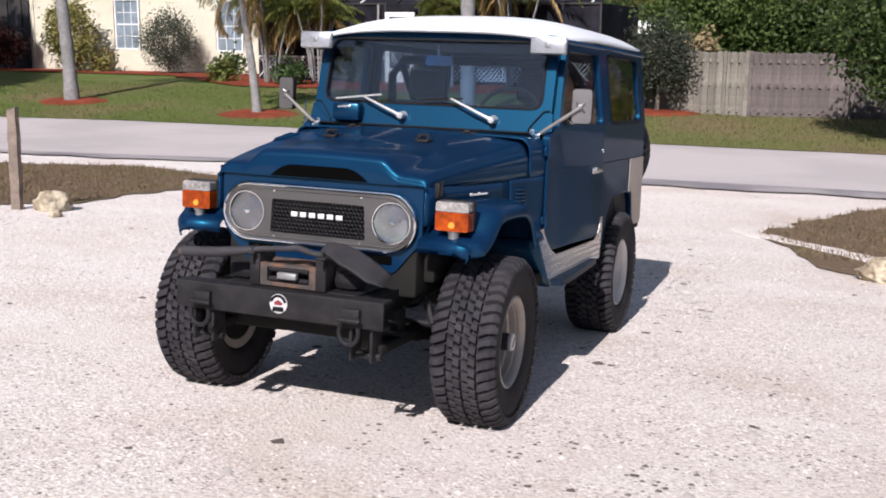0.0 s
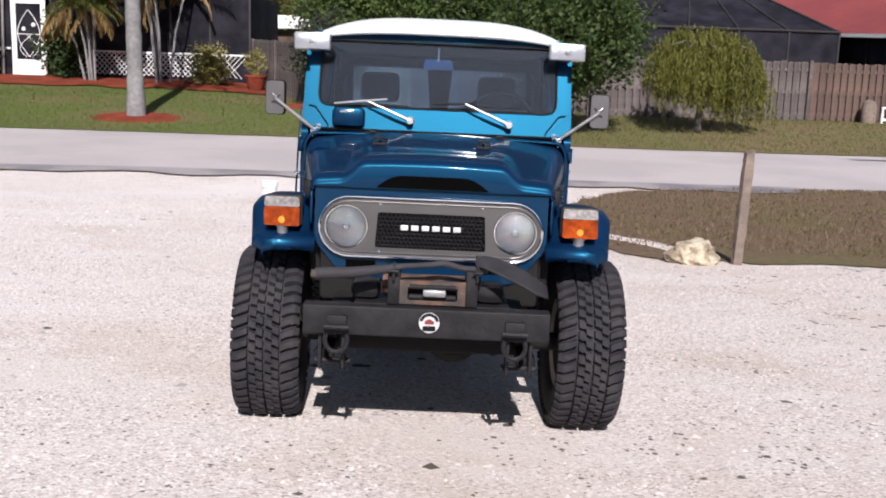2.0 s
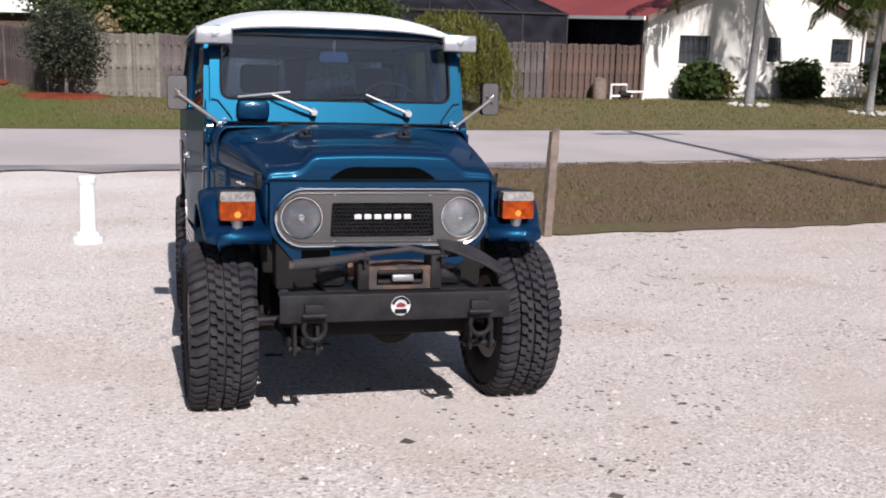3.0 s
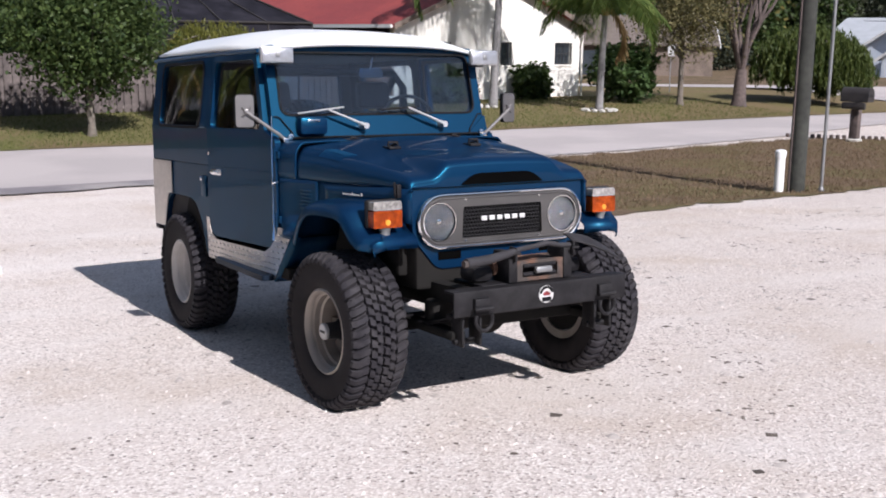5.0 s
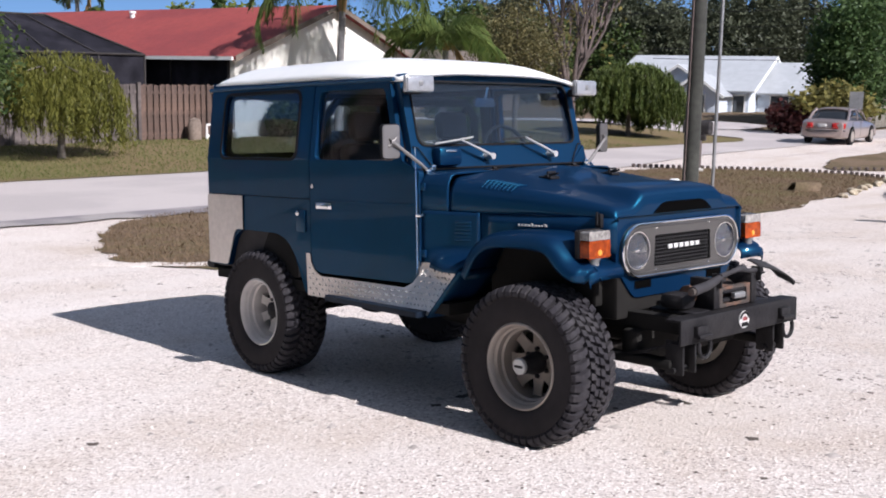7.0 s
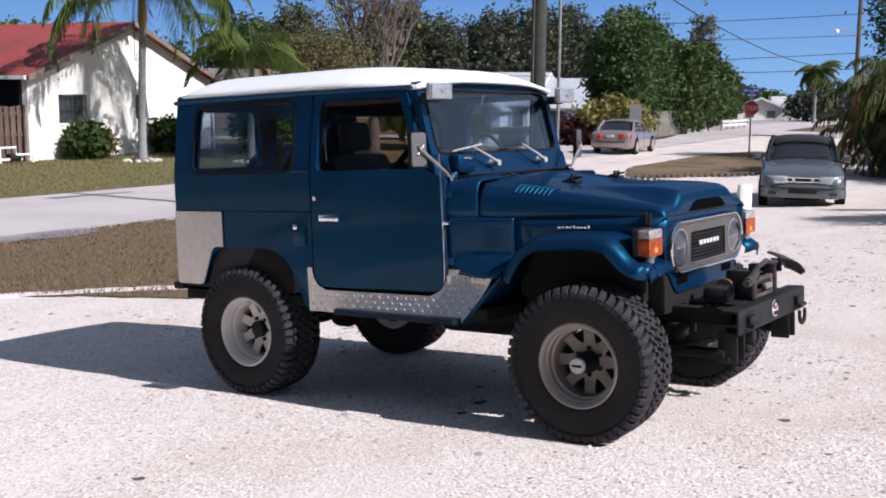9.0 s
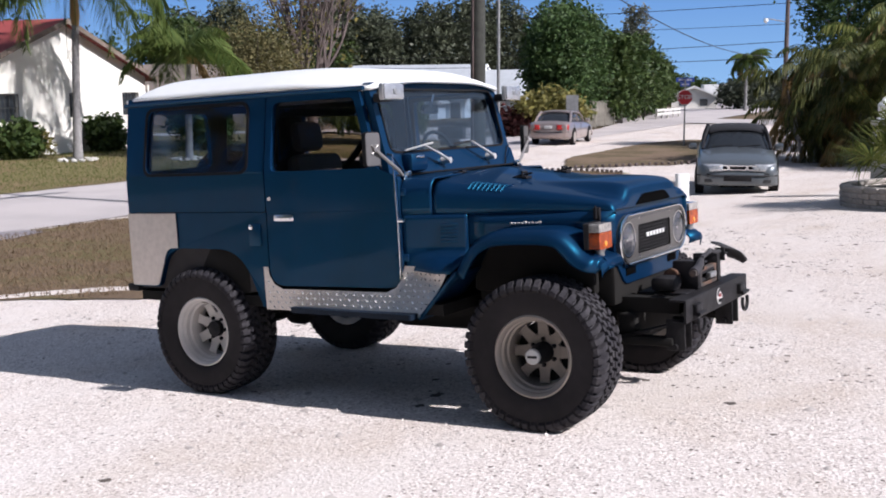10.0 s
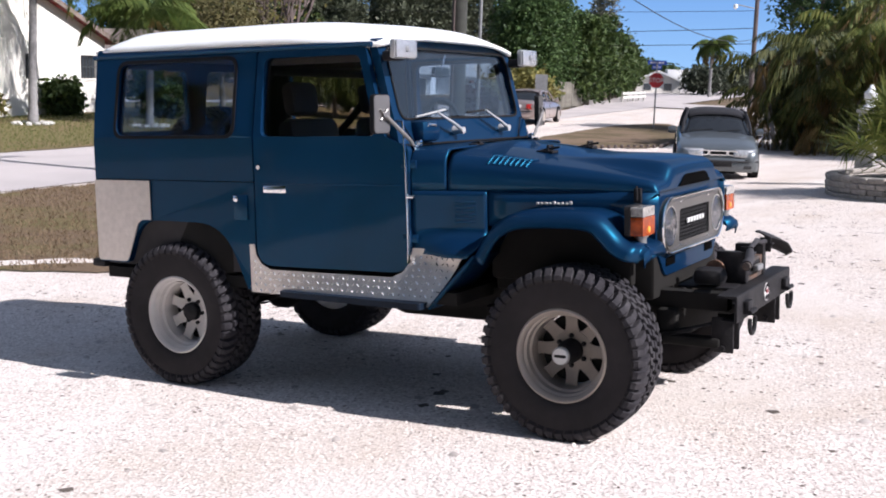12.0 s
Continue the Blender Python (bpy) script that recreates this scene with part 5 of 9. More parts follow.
plate(bm, rounded([(-0.62, 0.528), (-0.69, 0.528), (-0.69, 0.648), (-0.60, 0.648), (-0.60, 0.637), (-0.679, 0.637), (-0.679, 0.538), (-0.62, 0.538)], [0, 0.008, 0.008, 0, 0, 0.004, 0.004, 0], 3), [], lambda u, v, d: Vector((d - 0.50, u, v)), 1.0)
bp = j("front_bumper", bm, M["black"], "black steel channel bumper")
bm = bmesh.new()
box(bm, (-0.30, -0.62, 0.640), (0.34, -0.36, 0.652), 0.003)
j("winch_tray", bm, M["black"], "", True, bp)
bm = bmesh.new()
lathe(bm, [(0.042, 0.0), (0.042, -0.004), (0.0, -0.005)], "y", (0.012, -0.69, 0.593), 28)
bd = j("badge", bm, M["badge_white"], "round white and red club badge", True, bp)
bm = bmesh.new()
for k in range(9):
    a = radians(20 + 17.5 * k)
    box(bm, (-0.005, -0.0025, -0.006), (0.005, 0.0, 0.006), 0.0, pose(0.012 + 0.034 * math.cos(a), -0.695, 0.593 + 0.034 * math.sin(a), 0, 90 - math.degrees(a), 0))
o = j("badge_marks", bm, M["grille_black"], "", False, bd)
o["kind"] = "stuff"
bm = bmesh.new()
plate(bm, rounded([(-0.018, -0.002), (0.018, -0.002), (0.022, 0.008), (0.0, 0.020), (-0.020, 0.009)], 0.004), [], lambda u, v, d: Vector((0.012 + u, -0.698 + d, 0.590 + v)), 0.003)
j("badge_emblem", bm, M["badge_red"], "red badge emblem", False, bd)
bm = bmesh.new()
box(bm, (-0.014, -0.698, 0.560), (0.038, -0.695, 0.580), 0.003, seg=1)
j("badge_bar", bm, M["grille_black"], "", False, bd)
for s in (-1, 1):
    bm = bmesh.new()
    box(bm, (s * 0.36 - 0.04, -0.715, 0.555), (s * 0.36 + 0.04, -0.688, 0.612), 0.005)
    ring = [(s * 0.36 + 0.045 * math.cos(a), -0.722, 0.515 + 0.05 * math.sin(a)) for a in [math.pi * (0.85 + 1.3 * k / 14) for k in range(15)]]
    tube(bm, ring, 0.010, 8)
    tube(bm, [(s * 0.36 - 0.05, -0.722, 0.565), (s * 0.36 + 0.05, -0.722, 0.565)], 0.011, 8)
    j("tow_shackle", bm, M["black"], "black bow shackle", True, bp)
    bm = bmesh.new()
    box(bm, (s * 0.16 + 0.02 - 0.025, -0.64, 0.652), (s * 0.16 + 0.02 + 0.025, -0.50, 0.80), 0.006)
    j("winch_upright", bm, M["black"])
    bm = bmesh.new()
    box(bm, (min(s * 0.2, s * 0.32), -0.57, 0.655), (max(s * 0.2, s * 0.32), -0.43, 0.735), 0.03)
    j("winch_motor", bm, M["black"])
bm = bmesh.new()
tube(bm, [(-0.19, -0.50, 0.715), (0.22, -0.50, 0.715)], 0.045, 16)
j("winch_drum", bm, M["rust"], "rusty winch drum")
bm = bmesh.new()
plate(bm, rounded([(-0.125, 0.655), (0.165, 0.655), (0.165, 0.752), (-0.125, 0.752)], 0.008), [rounded([(-0.082, 0.672), (0.122, 0.672), (0.122, 0.738), (-0.082, 0.738)], 0.01)], front(-0.632), 0.03)
fl = j("fairlead", bm, M["rust"], "rusty steel fairlead frame", False)
for z in (0.684, 0.727):
    bm = bmesh.new()
    tube(bm, [(-0.075, -0.620, z), (0.115, -0.620, z)], 0.012, 10)
    j("fairlead_roller", bm, M["black"], "", True, fl)
bm = bmesh.new()
box(bm, (-0.02, -0.662, 0.692), (0.075, -0.632, 0.722), 0.008)
j("winch_hook", bm, M["grey_metal"], "grey winch hook")
bm = bmesh.new()
tube(bm, [(-0.45, -0.715, 0.780), (-0.30, -0.69, 0.787), (-0.18, -0.66, 0.80), (-0.10, -0.64, 0.812), (0.0, -0.63, 0.82), (0.06, -0.63, 0.83), (0.14, -0.63, 0.812), (0.24, -0.64, 0.81)], [0.024, 0.022, 0.019, 0.012, 0.012, 0.014, 0.012, 0.014], 12)
j("push_bar", bm, M["dusty"], "bent dusty black push bar")
bm = bmesh.new()
lathe(bm, [(0.017, -0.002), (0.017, 0.03), (0, 0.03)], "x", (-0.465, -0.718, 0.779), 14)
j("bar_end", bm, M["rust"])
for x, z in ((-0.14, 0.795), (0.20, 0.80)):
    bm = bmesh.new()
    box(bm, (x - 0.006, -0.665, z - 0.04), (x + 0.006, -0.61, z + 0.03), 0.003)
    tube(bm, [(x - 0.02, -0.67, z), (x + 0.02, -0.67, z)], 0.006, 8)
    j("bar_clamp", bm, M["black"])


def flap(u, v):
    w = min(1.0, 0.55 + 1.2 * u) * (1 - 0.30 * smoothstep(0.8, 1.0, u))
    return Vector((0.19 + 0.300 * u, -0.59 - 0.13 * v * w, 0.862 - 0.115 * u ** 1.3 - 0.050 * v ** 1.4 * w + 0.02 * math.sin(u * 3.1)))


bm = bmesh.new()
sheet(bm, flap, 10, 8)
o = j("winch_cover_flap", bm, M["dusty"], "torn black rubber flap")
md = o.modifiers.new("thickness", "SOLIDIFY")
md.thickness = 0.008

# cabin
for x in (-0.36, 0.36):
    bm = bmesh.new()
    box(bm, (x - 0.23, 1.20, 0.80), (x + 0.23, 1.62, 0.98), 0.05)
    st = j("seat", bm, M["seat"], "dark vinyl seat")
    bm = bmesh.new()
    box(bm, (-0.22, -0.06, 0), (0.22, 0.06, 0.52), 0.05, pose(x, 1.62, 0.93, -10, 0, 0))
    j("backrest", bm, M["seat"], "", True, st)
    bm = bmesh.new()
    box(bm, (-0.12, -0.045, 0), (0.12, 0.045, 0.18), 0.04, pose(x, 1.74, 1.46, -8, 0, 0))
    j("headrest", bm, M["seat"], "", True, st)
bm = bmesh.new()
box(bm, (-0.66, 0.95, 1.10), (0.66, 1.13, 1.36), 0.04)
j("dashboard", bm, M["seat"], "dark dashboard")
bm = bmesh.new()
ring = [(0.36 + 0.19 * math.cos(a), 1.24 + 0.05 * math.sin(a), 1.37 + 0.17 * math.sin(a)) for a in [2 * math.pi * k / 28 for k in range(29)]]
tube(bm, ring, 0.012, 8, False)
tube(bm, [(0.36, 1.10, 1.22), (0.36, 1.24, 1.37)], 0.02, 8)
tube(bm, [(0.18, 1.24, 1.37), (0.54, 1.24, 1.37)], 0.010, 8)
j("steering_wheel", bm, M["grille_black"], "thin black steering wheel")
bm = bmesh.new()
plate(bm, rounded([(-0.085, 0), (0.085, 0), (0.075, 0.055), (-0.075, 0.055)], 0.02), [], lambda u, v, d: Vector((-0.005 + u, 1.06 + d, 1.65 + v)), 0.02)
rv = j("interior_mirror", bm, M["chrome"], "rear-view mirror")
bm = bmesh.new()
tube(bm, [(-0.005, 1.04, 1.77), (-0.005, 1.065, 1.69)], 0.007, 8)
j("mirror_stem", bm, M["chrome"], "", True, rv)
bm = bmesh.new()
tube(bm, [(-0.62, 1.80, 0.7), (-0.62, 1.80, 1.60), (-0.54, 1.80, 1.70), (0.54, 1.80, 1.70), (0.62, 1.80, 1.60), (0.62, 1.80, 0.7)], 0.028, 12)
tube(bm, [(-0.56, 1.80, 1.68), (-0.60, 2.6, 0.95)], 0.024, 10)
tube(bm, [(0.56, 1.80, 1.68), (0.60, 2.6, 0.95)], 0.024, 10)
j("roll_bar", bm, M["black"], "black roll bar")
for x in (-0.52, 0.52):
    bm = bmesh.new()
    box(bm, (x - 0.14, 1.95, 0.93), (x + 0.14, 2.75, 1.03), 0.04)
    j("jump_seat", bm, M["seat"], "dark side bench")


# wheels: x outwards, standing at the hub
def tread_height(u, v):
    """1 on a tread block, 0 in a groove. u from -1 to 1 across, v round the tyre in lug pitches; the pattern is the same from both sides."""
    if u < 0:
        u, v = -u, -v + 0.5
    if u > 0.52:
        w = (v + 0.9 * (u - 0.52) ** 0.8) % 1.0
        return 1.0 if 0.16 < w < 0.84 else 0.0
    if u > 0.47 or u < 0.03:
        return 0.0
    w = (v + 0.25 - 0.9 * u + (0.60 if u > 0.25 else 0.0)) % 1.0
    return 1.0 if 0.15 < w < 0.85 else 0.0


def tyre_mesh():
    """One moulded body: smooth walls, a belt with claws at the shoulders and hooked blocks between them."""
    n, per, r_top, deep = 48, 12, 0.396, 0.024
    belt = [-0.97, -0.90, -0.82, -0.74, -0.66, -0.59, -0.53, -0.515, -0.475, -0.465, -0.40, -0.33, -0.26, -0.24, -0.18, -0.11, -0.04, -0.025, 0.0]
    belt = belt + [-u for u in belt[-2::-1]]
    wall = [(0.366, 0.1385), (0.345, 0.1405), (0.332, 0.1375), (0.285, 0.140), (0.240, 0.133), (0.222, 0.126), (0.205, 0.105)]
    verts, rings = [], []
    for k in range(n * per):
        a = 2 * math.pi * k / (n * per)
        v = k / per
        ring = []
        rows = [(r, -x, tread_height(-1.0, v) * 0.010 if 0.34 < r < 0.37 else 0.0) for r, x in wall[::-1]]
        for u in belt:
            crown = r_top - 0.010 * abs(u) ** 3 - (0.008 if abs(u) > 0.93 else 0.0)
            rows.append((crown - deep * (1 - tread_height(u, v)), 0.139 * u, 0.0))
        rows += [(r, x, tread_height(1.0, v) * 0.010 if 0.34 < r < 0.37 else 0.0) for r, x in wall]
        for r, x, out in rows:
            ring.append(len(verts))
            verts.append((x + math.copysign(out, x), r * math.cos(a), r * math.sin(a)))
        rings.append(ring)
    faces = []
    for a, b in zip(rings, rings[1:] + rings[:1]):
        for i in range(len(a) - 1):
            faces.append((a[i], a[i + 1], b[i + 1], b[i]))
    me = bpy.data.meshes.new("tyre")
    me.from_pydata(verts, [], faces)
    me.materials.append(M["rubber"])
    me.materials.append(M["sidewall"])
    for f in me.polygons:
        if math.hypot(f.center.y, f.center.z) < 0.352:
            f.material_index = 1
    return me


def rim_mesh():
    bm = bmesh.new()
    lathe(bm, [(0.208, 0.106), (0.213, 0.118), (0.206, 0.122), (0.196, 0.112), (0.192, 0.088), (0.181, 0.080), (0.178, 0.052), (0.169, 0.044), (0.167, -0.10), (0.208, -0.11), (0.206, 0.0)], "x", (0, 0, 0), 48, True)
    return bm


def spoke_disc(deep):
    bm = bmesh.new()
    lathe(bm, [(0.050, deep + 0.012), (0.092, deep + 0.010), (0.096, deep - 0.004), (0.05, deep - 0.006)], "x", (0, 0, 0), 32, True)
    for k in range(8):
        a = 2 * math.pi * k / 8
        t = []
        for r, w, x in ((0.085, 0.034, deep + 0.008), (0.115, 0.028, deep + 0.012), (0.142, 0.027, deep + 0.016), (0.164, 0.031, deep + 0.018)):
            for q in (-1, 1):
                for d in (0.0, -0.008):
                    t.append(bm.verts.new((x + d, r * math.cos(a) - q * w * math.sin(a), r * math.sin(a) + q * w * math.cos(a))))
        for i in (0, 4, 8):
            for f in ((0, 2, 6, 4), (1, 5, 7, 3), (0, 4, 5, 1), (2, 3, 7, 6)):
                bm.faces.new([t[i + m] for m in f])
    return bm


def make_wheel(m, deep, rim_mat, label):
    w = new("wheel")
    w.empty_display_size = 0.1
    w.parent = jeep
    w.matrix_basis = m
    w["label"] = label
    part("tyre", TYRE, None, w, "black mud tyre with chunky lugs", True)
    part("rim", rim_mesh(), rim_mat, w, "painted steel rim", True)
    b = bmesh.new()
    lathe(b, [(0.2085, 0.109), (0.2145, 0.119), (0.206, 0.1245), (0.193, 0.113), (0.188, 0.094), (0.1865, 0.094)], "x", (0, 0, 0), 48, True)
    part("rim_lip", b, rim_mat, w, "pale outer lip", True)
    part("spoke_disc", spoke_disc(deep), M["wheel_shaded"] if rim_mat is M["wheel_silver"] else M["wheel_white"], w, "", True)
    b = bmesh.new()
    lathe(b, [(0.0, -0.10), (0.160, -0.10), (0.160, deep - 0.025), (0.10, deep - 0.018), (0.0, deep - 0.018)], "x", (0, 0, 0), 24)
    part("brake_drum", b, M["under"], w)
    b = bmesh.new()
    if rim_mat is M["wheel_silver"]:
        lathe(b, [(0.056, -0.06), (0.054, deep + 0.06), (0.042, deep + 0.075), (0.040, 0.112)], "x", (0, 0, 0), 24)
        part("hub", b, M["black"], w, "black locking hub", True)
        b = bmesh.new()
        lathe(b, [(0.041, 0.108), (0.041, 0.120), (0.036, 0.126), (0.0, 0.127)], "x", (0, 0, 0), 20)
        part("hub_dial", b, M["lamp_case"], w, "chrome hub dial", True)
        b = bmesh.new()
        box(b, (0.120, -0.027, -0.007), (0.1285, 0.027, 0.007), 0.003)
        part("hub_lever", b, M["black"], w, "", True)
    else:
        lathe(b, [(0.052, -0.05), (0.050, deep + 0.045), (0.042, deep + 0.05), (0.0, deep + 0.05)], "x", (0, 0, 0), 24)
        part("hub", b, M["black"], w, "black axle hub", True)
    for k in range(6):
        b = bmesh.new()
        a = 2 * math.pi * (k + 0.5) / 6
        lathe(b, [(0.011, deep), (0.011, deep + 0.026), (0.007, deep + 0.030)], "x", (0, 0.068 * math.cos(a), 0.068 * math.sin(a)), 6)
        part("wheel_nut", b, M["black"], w, "", False)
    return w


TURN = 2.0
TYRE = tyre_mesh()
front_label, rear_label = "silver spoked wheel with a black mud tyre", "pale spoked wheel with a black mud tyre"
make_wheel(pose(-0.718, 0, 0.387, 0, 0, 180 + TURN), -0.030, M["wheel_silver"], front_label)
make_wheel(pose(0.718, 0, 0.387, 40, 0, TURN), -0.030, M["wheel_silver"], front_label)
make_wheel(pose(-0.712, 2.285, 0.387, 25, 0, 180), -0.025, M["wheel_white"], rear_label)
make_wheel(pose(0.712, 2.285, 0.387, 70, 0, 0), -0.025, M["wheel_white"], rear_label)
make_wheel(pose(0.42, 3.06, 1.13, 10, 0, 90), -0.025, M["wheel_white"], "spare wheel carried at the back")
bm = bmesh.new()
tube(bm, [(0.42, 2.88, 1.13), (0.42, 3.0, 1.13)], 0.05, 12)
box(bm, (-0.1, 2.89, 0.70), (0.75, 2.93, 0.76), 0.01)
tube(bm, [(0.42, 2.91, 0.73), (0.42, 2.91, 1.13)], 0.03, 10)
j("spare_carrier", bm, M["black"])

# ---- plants ----
def leaf_quads(rng, at, size, up=0.35, stretch=1.9, droop=0.0):
    """One quad for each place: a pointed leaf, turned at random."""
    n = len(at)
    d = rng.normal(size=(n, 3))
    d[:, 2] = d[:, 2] * (1 - up) - droop
    d /= np.linalg.norm(d, axis=1, keepdims=True) + 1e-9
    o = rng.normal(size=(n, 3))
    o -= (o * d).sum(1, keepdims=True) * d
    o /= np.linalg.norm(o, axis=1, keepdims=True) + 1e-9
    s = size * rng.uniform(0.6, 1.35, (n, 1))
    a, b = d * s * stretch / 2, o * s / 2
    return np.stack([at - a, at - a * 0.1 + b, at + a, at - a * 0.1 - b], 1)


def clumps(rng, n, radii, centre, per, spread, shell=0.55):
    """Leaf places in n clumps inside an uneven ellipsoid, denser towards its skin."""
    v = rng.normal(size=(n, 3))
    v /= np.linalg.norm(v, axis=1, keepdims=True)
    r = shell + (1 - shell) * rng.random((n, 1))
    lumps = 0.78 + 0.34 * rng.random((n, 1))
    c = np.array(centre) + v * r * lumps * np.array(radii)
    p = np.repeat(c, per, 0)
    return p + rng.normal(size=p.shape) * spread


def trunk_mesh(rng, height, r0, lean=(0, 0), wobble=0.05, sides=10, r1=0.5):
    bm = bmesh.new()
    pts, rad = [], []
    for k in range(9):
        f = k / 8
        pts.append((lean[0] * f + rng.normal() * wobble * f, lean[1] * f + rng.normal() * wobble * f, -0.08 + (height + 0.08) * f))
        rad.append(r0 * (1.35 if k == 0 else 1.0) * (1 - f * (1 - r1)))
    tube(bm, pts, rad, sides)
    return bm, pts


def tree(name, at, height, crown, z0, leaf, size, n, label, seed, trunk_r=0.09, limbs=6, per=26, spread=0.22, up=0.3, droop=0.0, stems=1, group="", shell=0.5, bark="bark"):
    """A tapered trunk with limbs and a crown of leaf clumps. crown: its radii; z0: the crown's middle height."""
    rng = np.random.default_rng(seed)
    t = thing(name, label, "tree" if height > 1.6 else "bush", pose(at[0], at[1], land(*at)), group)
    bm = bmesh.new()
    for s in range(stems):
        ln = (rng.normal() * 0.12 * height, rng.normal() * 0.12 * height) if stems > 1 else (rng.normal() * 0.05, rng.normal() * 0.05)
        one, pts = trunk_mesh(rng, z0, trunk_r / math.sqrt(stems), ln, 0.02)
        me = bpy.data.meshes.new("stem")
        one.to_mesh(me)
        one.free()
        bm.from_mesh(me)
        bpy.data.meshes.remove(me)
        for k in range(limbs):
            a = rng.uniform(0, 6.28)
            b = Vector(pts[4 + k % 5])
            e = Vector((math.cos(a) * crown[0] * 0.75, math.sin(a) * crown[1] * 0.75, z0 + rng.uniform(-0.5, 0.7) * crown[2]))
            mid = b.lerp(e, 0.5) + Vector((0, 0, 0.1 * crown[2]))
            r = trunk_r * 0.42
            tube(bm, [b, mid, e], [r, r * 0.6, r * 0.2], 6)
    part("trunk", bm, M[bark], t, smooth=True)
    p = clumps(rng, n, crown, (0, 0, z0), per, spread, shell)
    p[:, 2] = np.maximum(p[:, 2], 0.03)
    part("crown", quads_mesh("crown", leaf_quads(rng, p, size, up, 1.9, droop), M[leaf]), None, t)
    return t


def weeping(name, at, height, radius, leaf, label, seed, strands=230, size=0.024):
    """A low trunk and many strands of narrow leaves that hang to the ground."""
    rng = np.random.default_rng(seed)
    t = thing(name, label, "tree", pose(at[0], at[1], land(*at)))
    bm, pts = trunk_mesh(rng, height * 0.75, 0.10, (0.1, 0), 0.04)
    for k in range(9):
        a = 6.28 * k / 9 + rng.uniform(-0.3, 0.3)
        tube(bm, [pts[5], (math.cos(a) * radius * 0.35, math.sin(a) * radius * 0.35, height * 0.9), (math.cos(a) * radius * 0.75, math.sin(a) * radius * 0.75, height * 0.85)], [0.04, 0.03, 0.012], 6)
    part("trunk", bm, M["bark"], t, smooth=True)
    out = []
    for k in range(strands):
        a = rng.uniform(0, 6.28)
        lobe = 0.78 + 0.24 * math.sin(3 * a + seed) + rng.uniform(-0.18, 0.16)
        r = radius * lobe * math.sqrt(rng.uniform(0.02, 1.0))
        top = height * (1.0 - 0.30 * (r / radius) ** 2.6) + rng.uniform(-0.45, 0.16)
        length = rng.uniform(0.55, 1.0) * max(0.3, top - rng.uniform(0.02, 0.3)) * (0.84 + 0.16 * math.cos(a))
        m = int(16 + 34 * length)
        f = np.sort(rng.random(m))
        bow = 0.12 * radius * np.sin(np.minimum(1, f * 2.5) * 1.57)
        p = np.stack([math.cos(a) * (r + bow), math.sin(a) * (r + bow), top - length * f], 1) + rng.normal(size=(m, 3)) * np.array([0.035, 0.035, 0.03])
        out.append(leaf_quads(rng, p, size, 0.4, 5.5, 2.6))
    part("crown", quads_mesh("crown", np.concatenate(out), M[leaf]), None, t)
    return t


def frond(rng, base, az, tilt, length, sag, leaflet, pairs=30, hang=0.6, width=0.045):
    """A feather leaf: leaflets in pairs along a bowed rib. Returns quads and the rib's points."""
    f = np.linspace(0.12, 1, pairs)
    out = np.array([math.cos(az), math.sin(az), 0.0])
    th = tilt - sag * f
    step = length / pairs
    horiz, vert = np.cumsum(np.cos(th)) * step, np.cumsum(np.sin(th)) * step
    rib = np.array(base) + out * horiz[:, None] + np.array([0, 0, 1.0]) * vert[:, None]
    side = np.array([-math.sin(az), math.cos(az), 0.0])
    qs = []
    for sgn in (-1, 1):
        ln = leaflet * np.sin(np.clip(f * 3.0, 0.25, 2.85))[:, None] * rng.uniform(0.8, 1.15, (pairs, 1))
        d = side * sgn + out * 0.45 + np.array([0, 0, -hang]) + rng.normal(size=(pairs, 3)) * 0.12
        d /= np.linalg.norm(d, axis=1, keepdims=True)
        w = out * width
        tip = rib + d * ln + np.array([0, 0, -0.25]) * ln * hang
        midp = rib + d * ln * 0.45
        qs.append(np.stack([rib, midp + w * 0.5, tip, midp - w * 0.5], 1))
    return np.concatenate(qs), rib


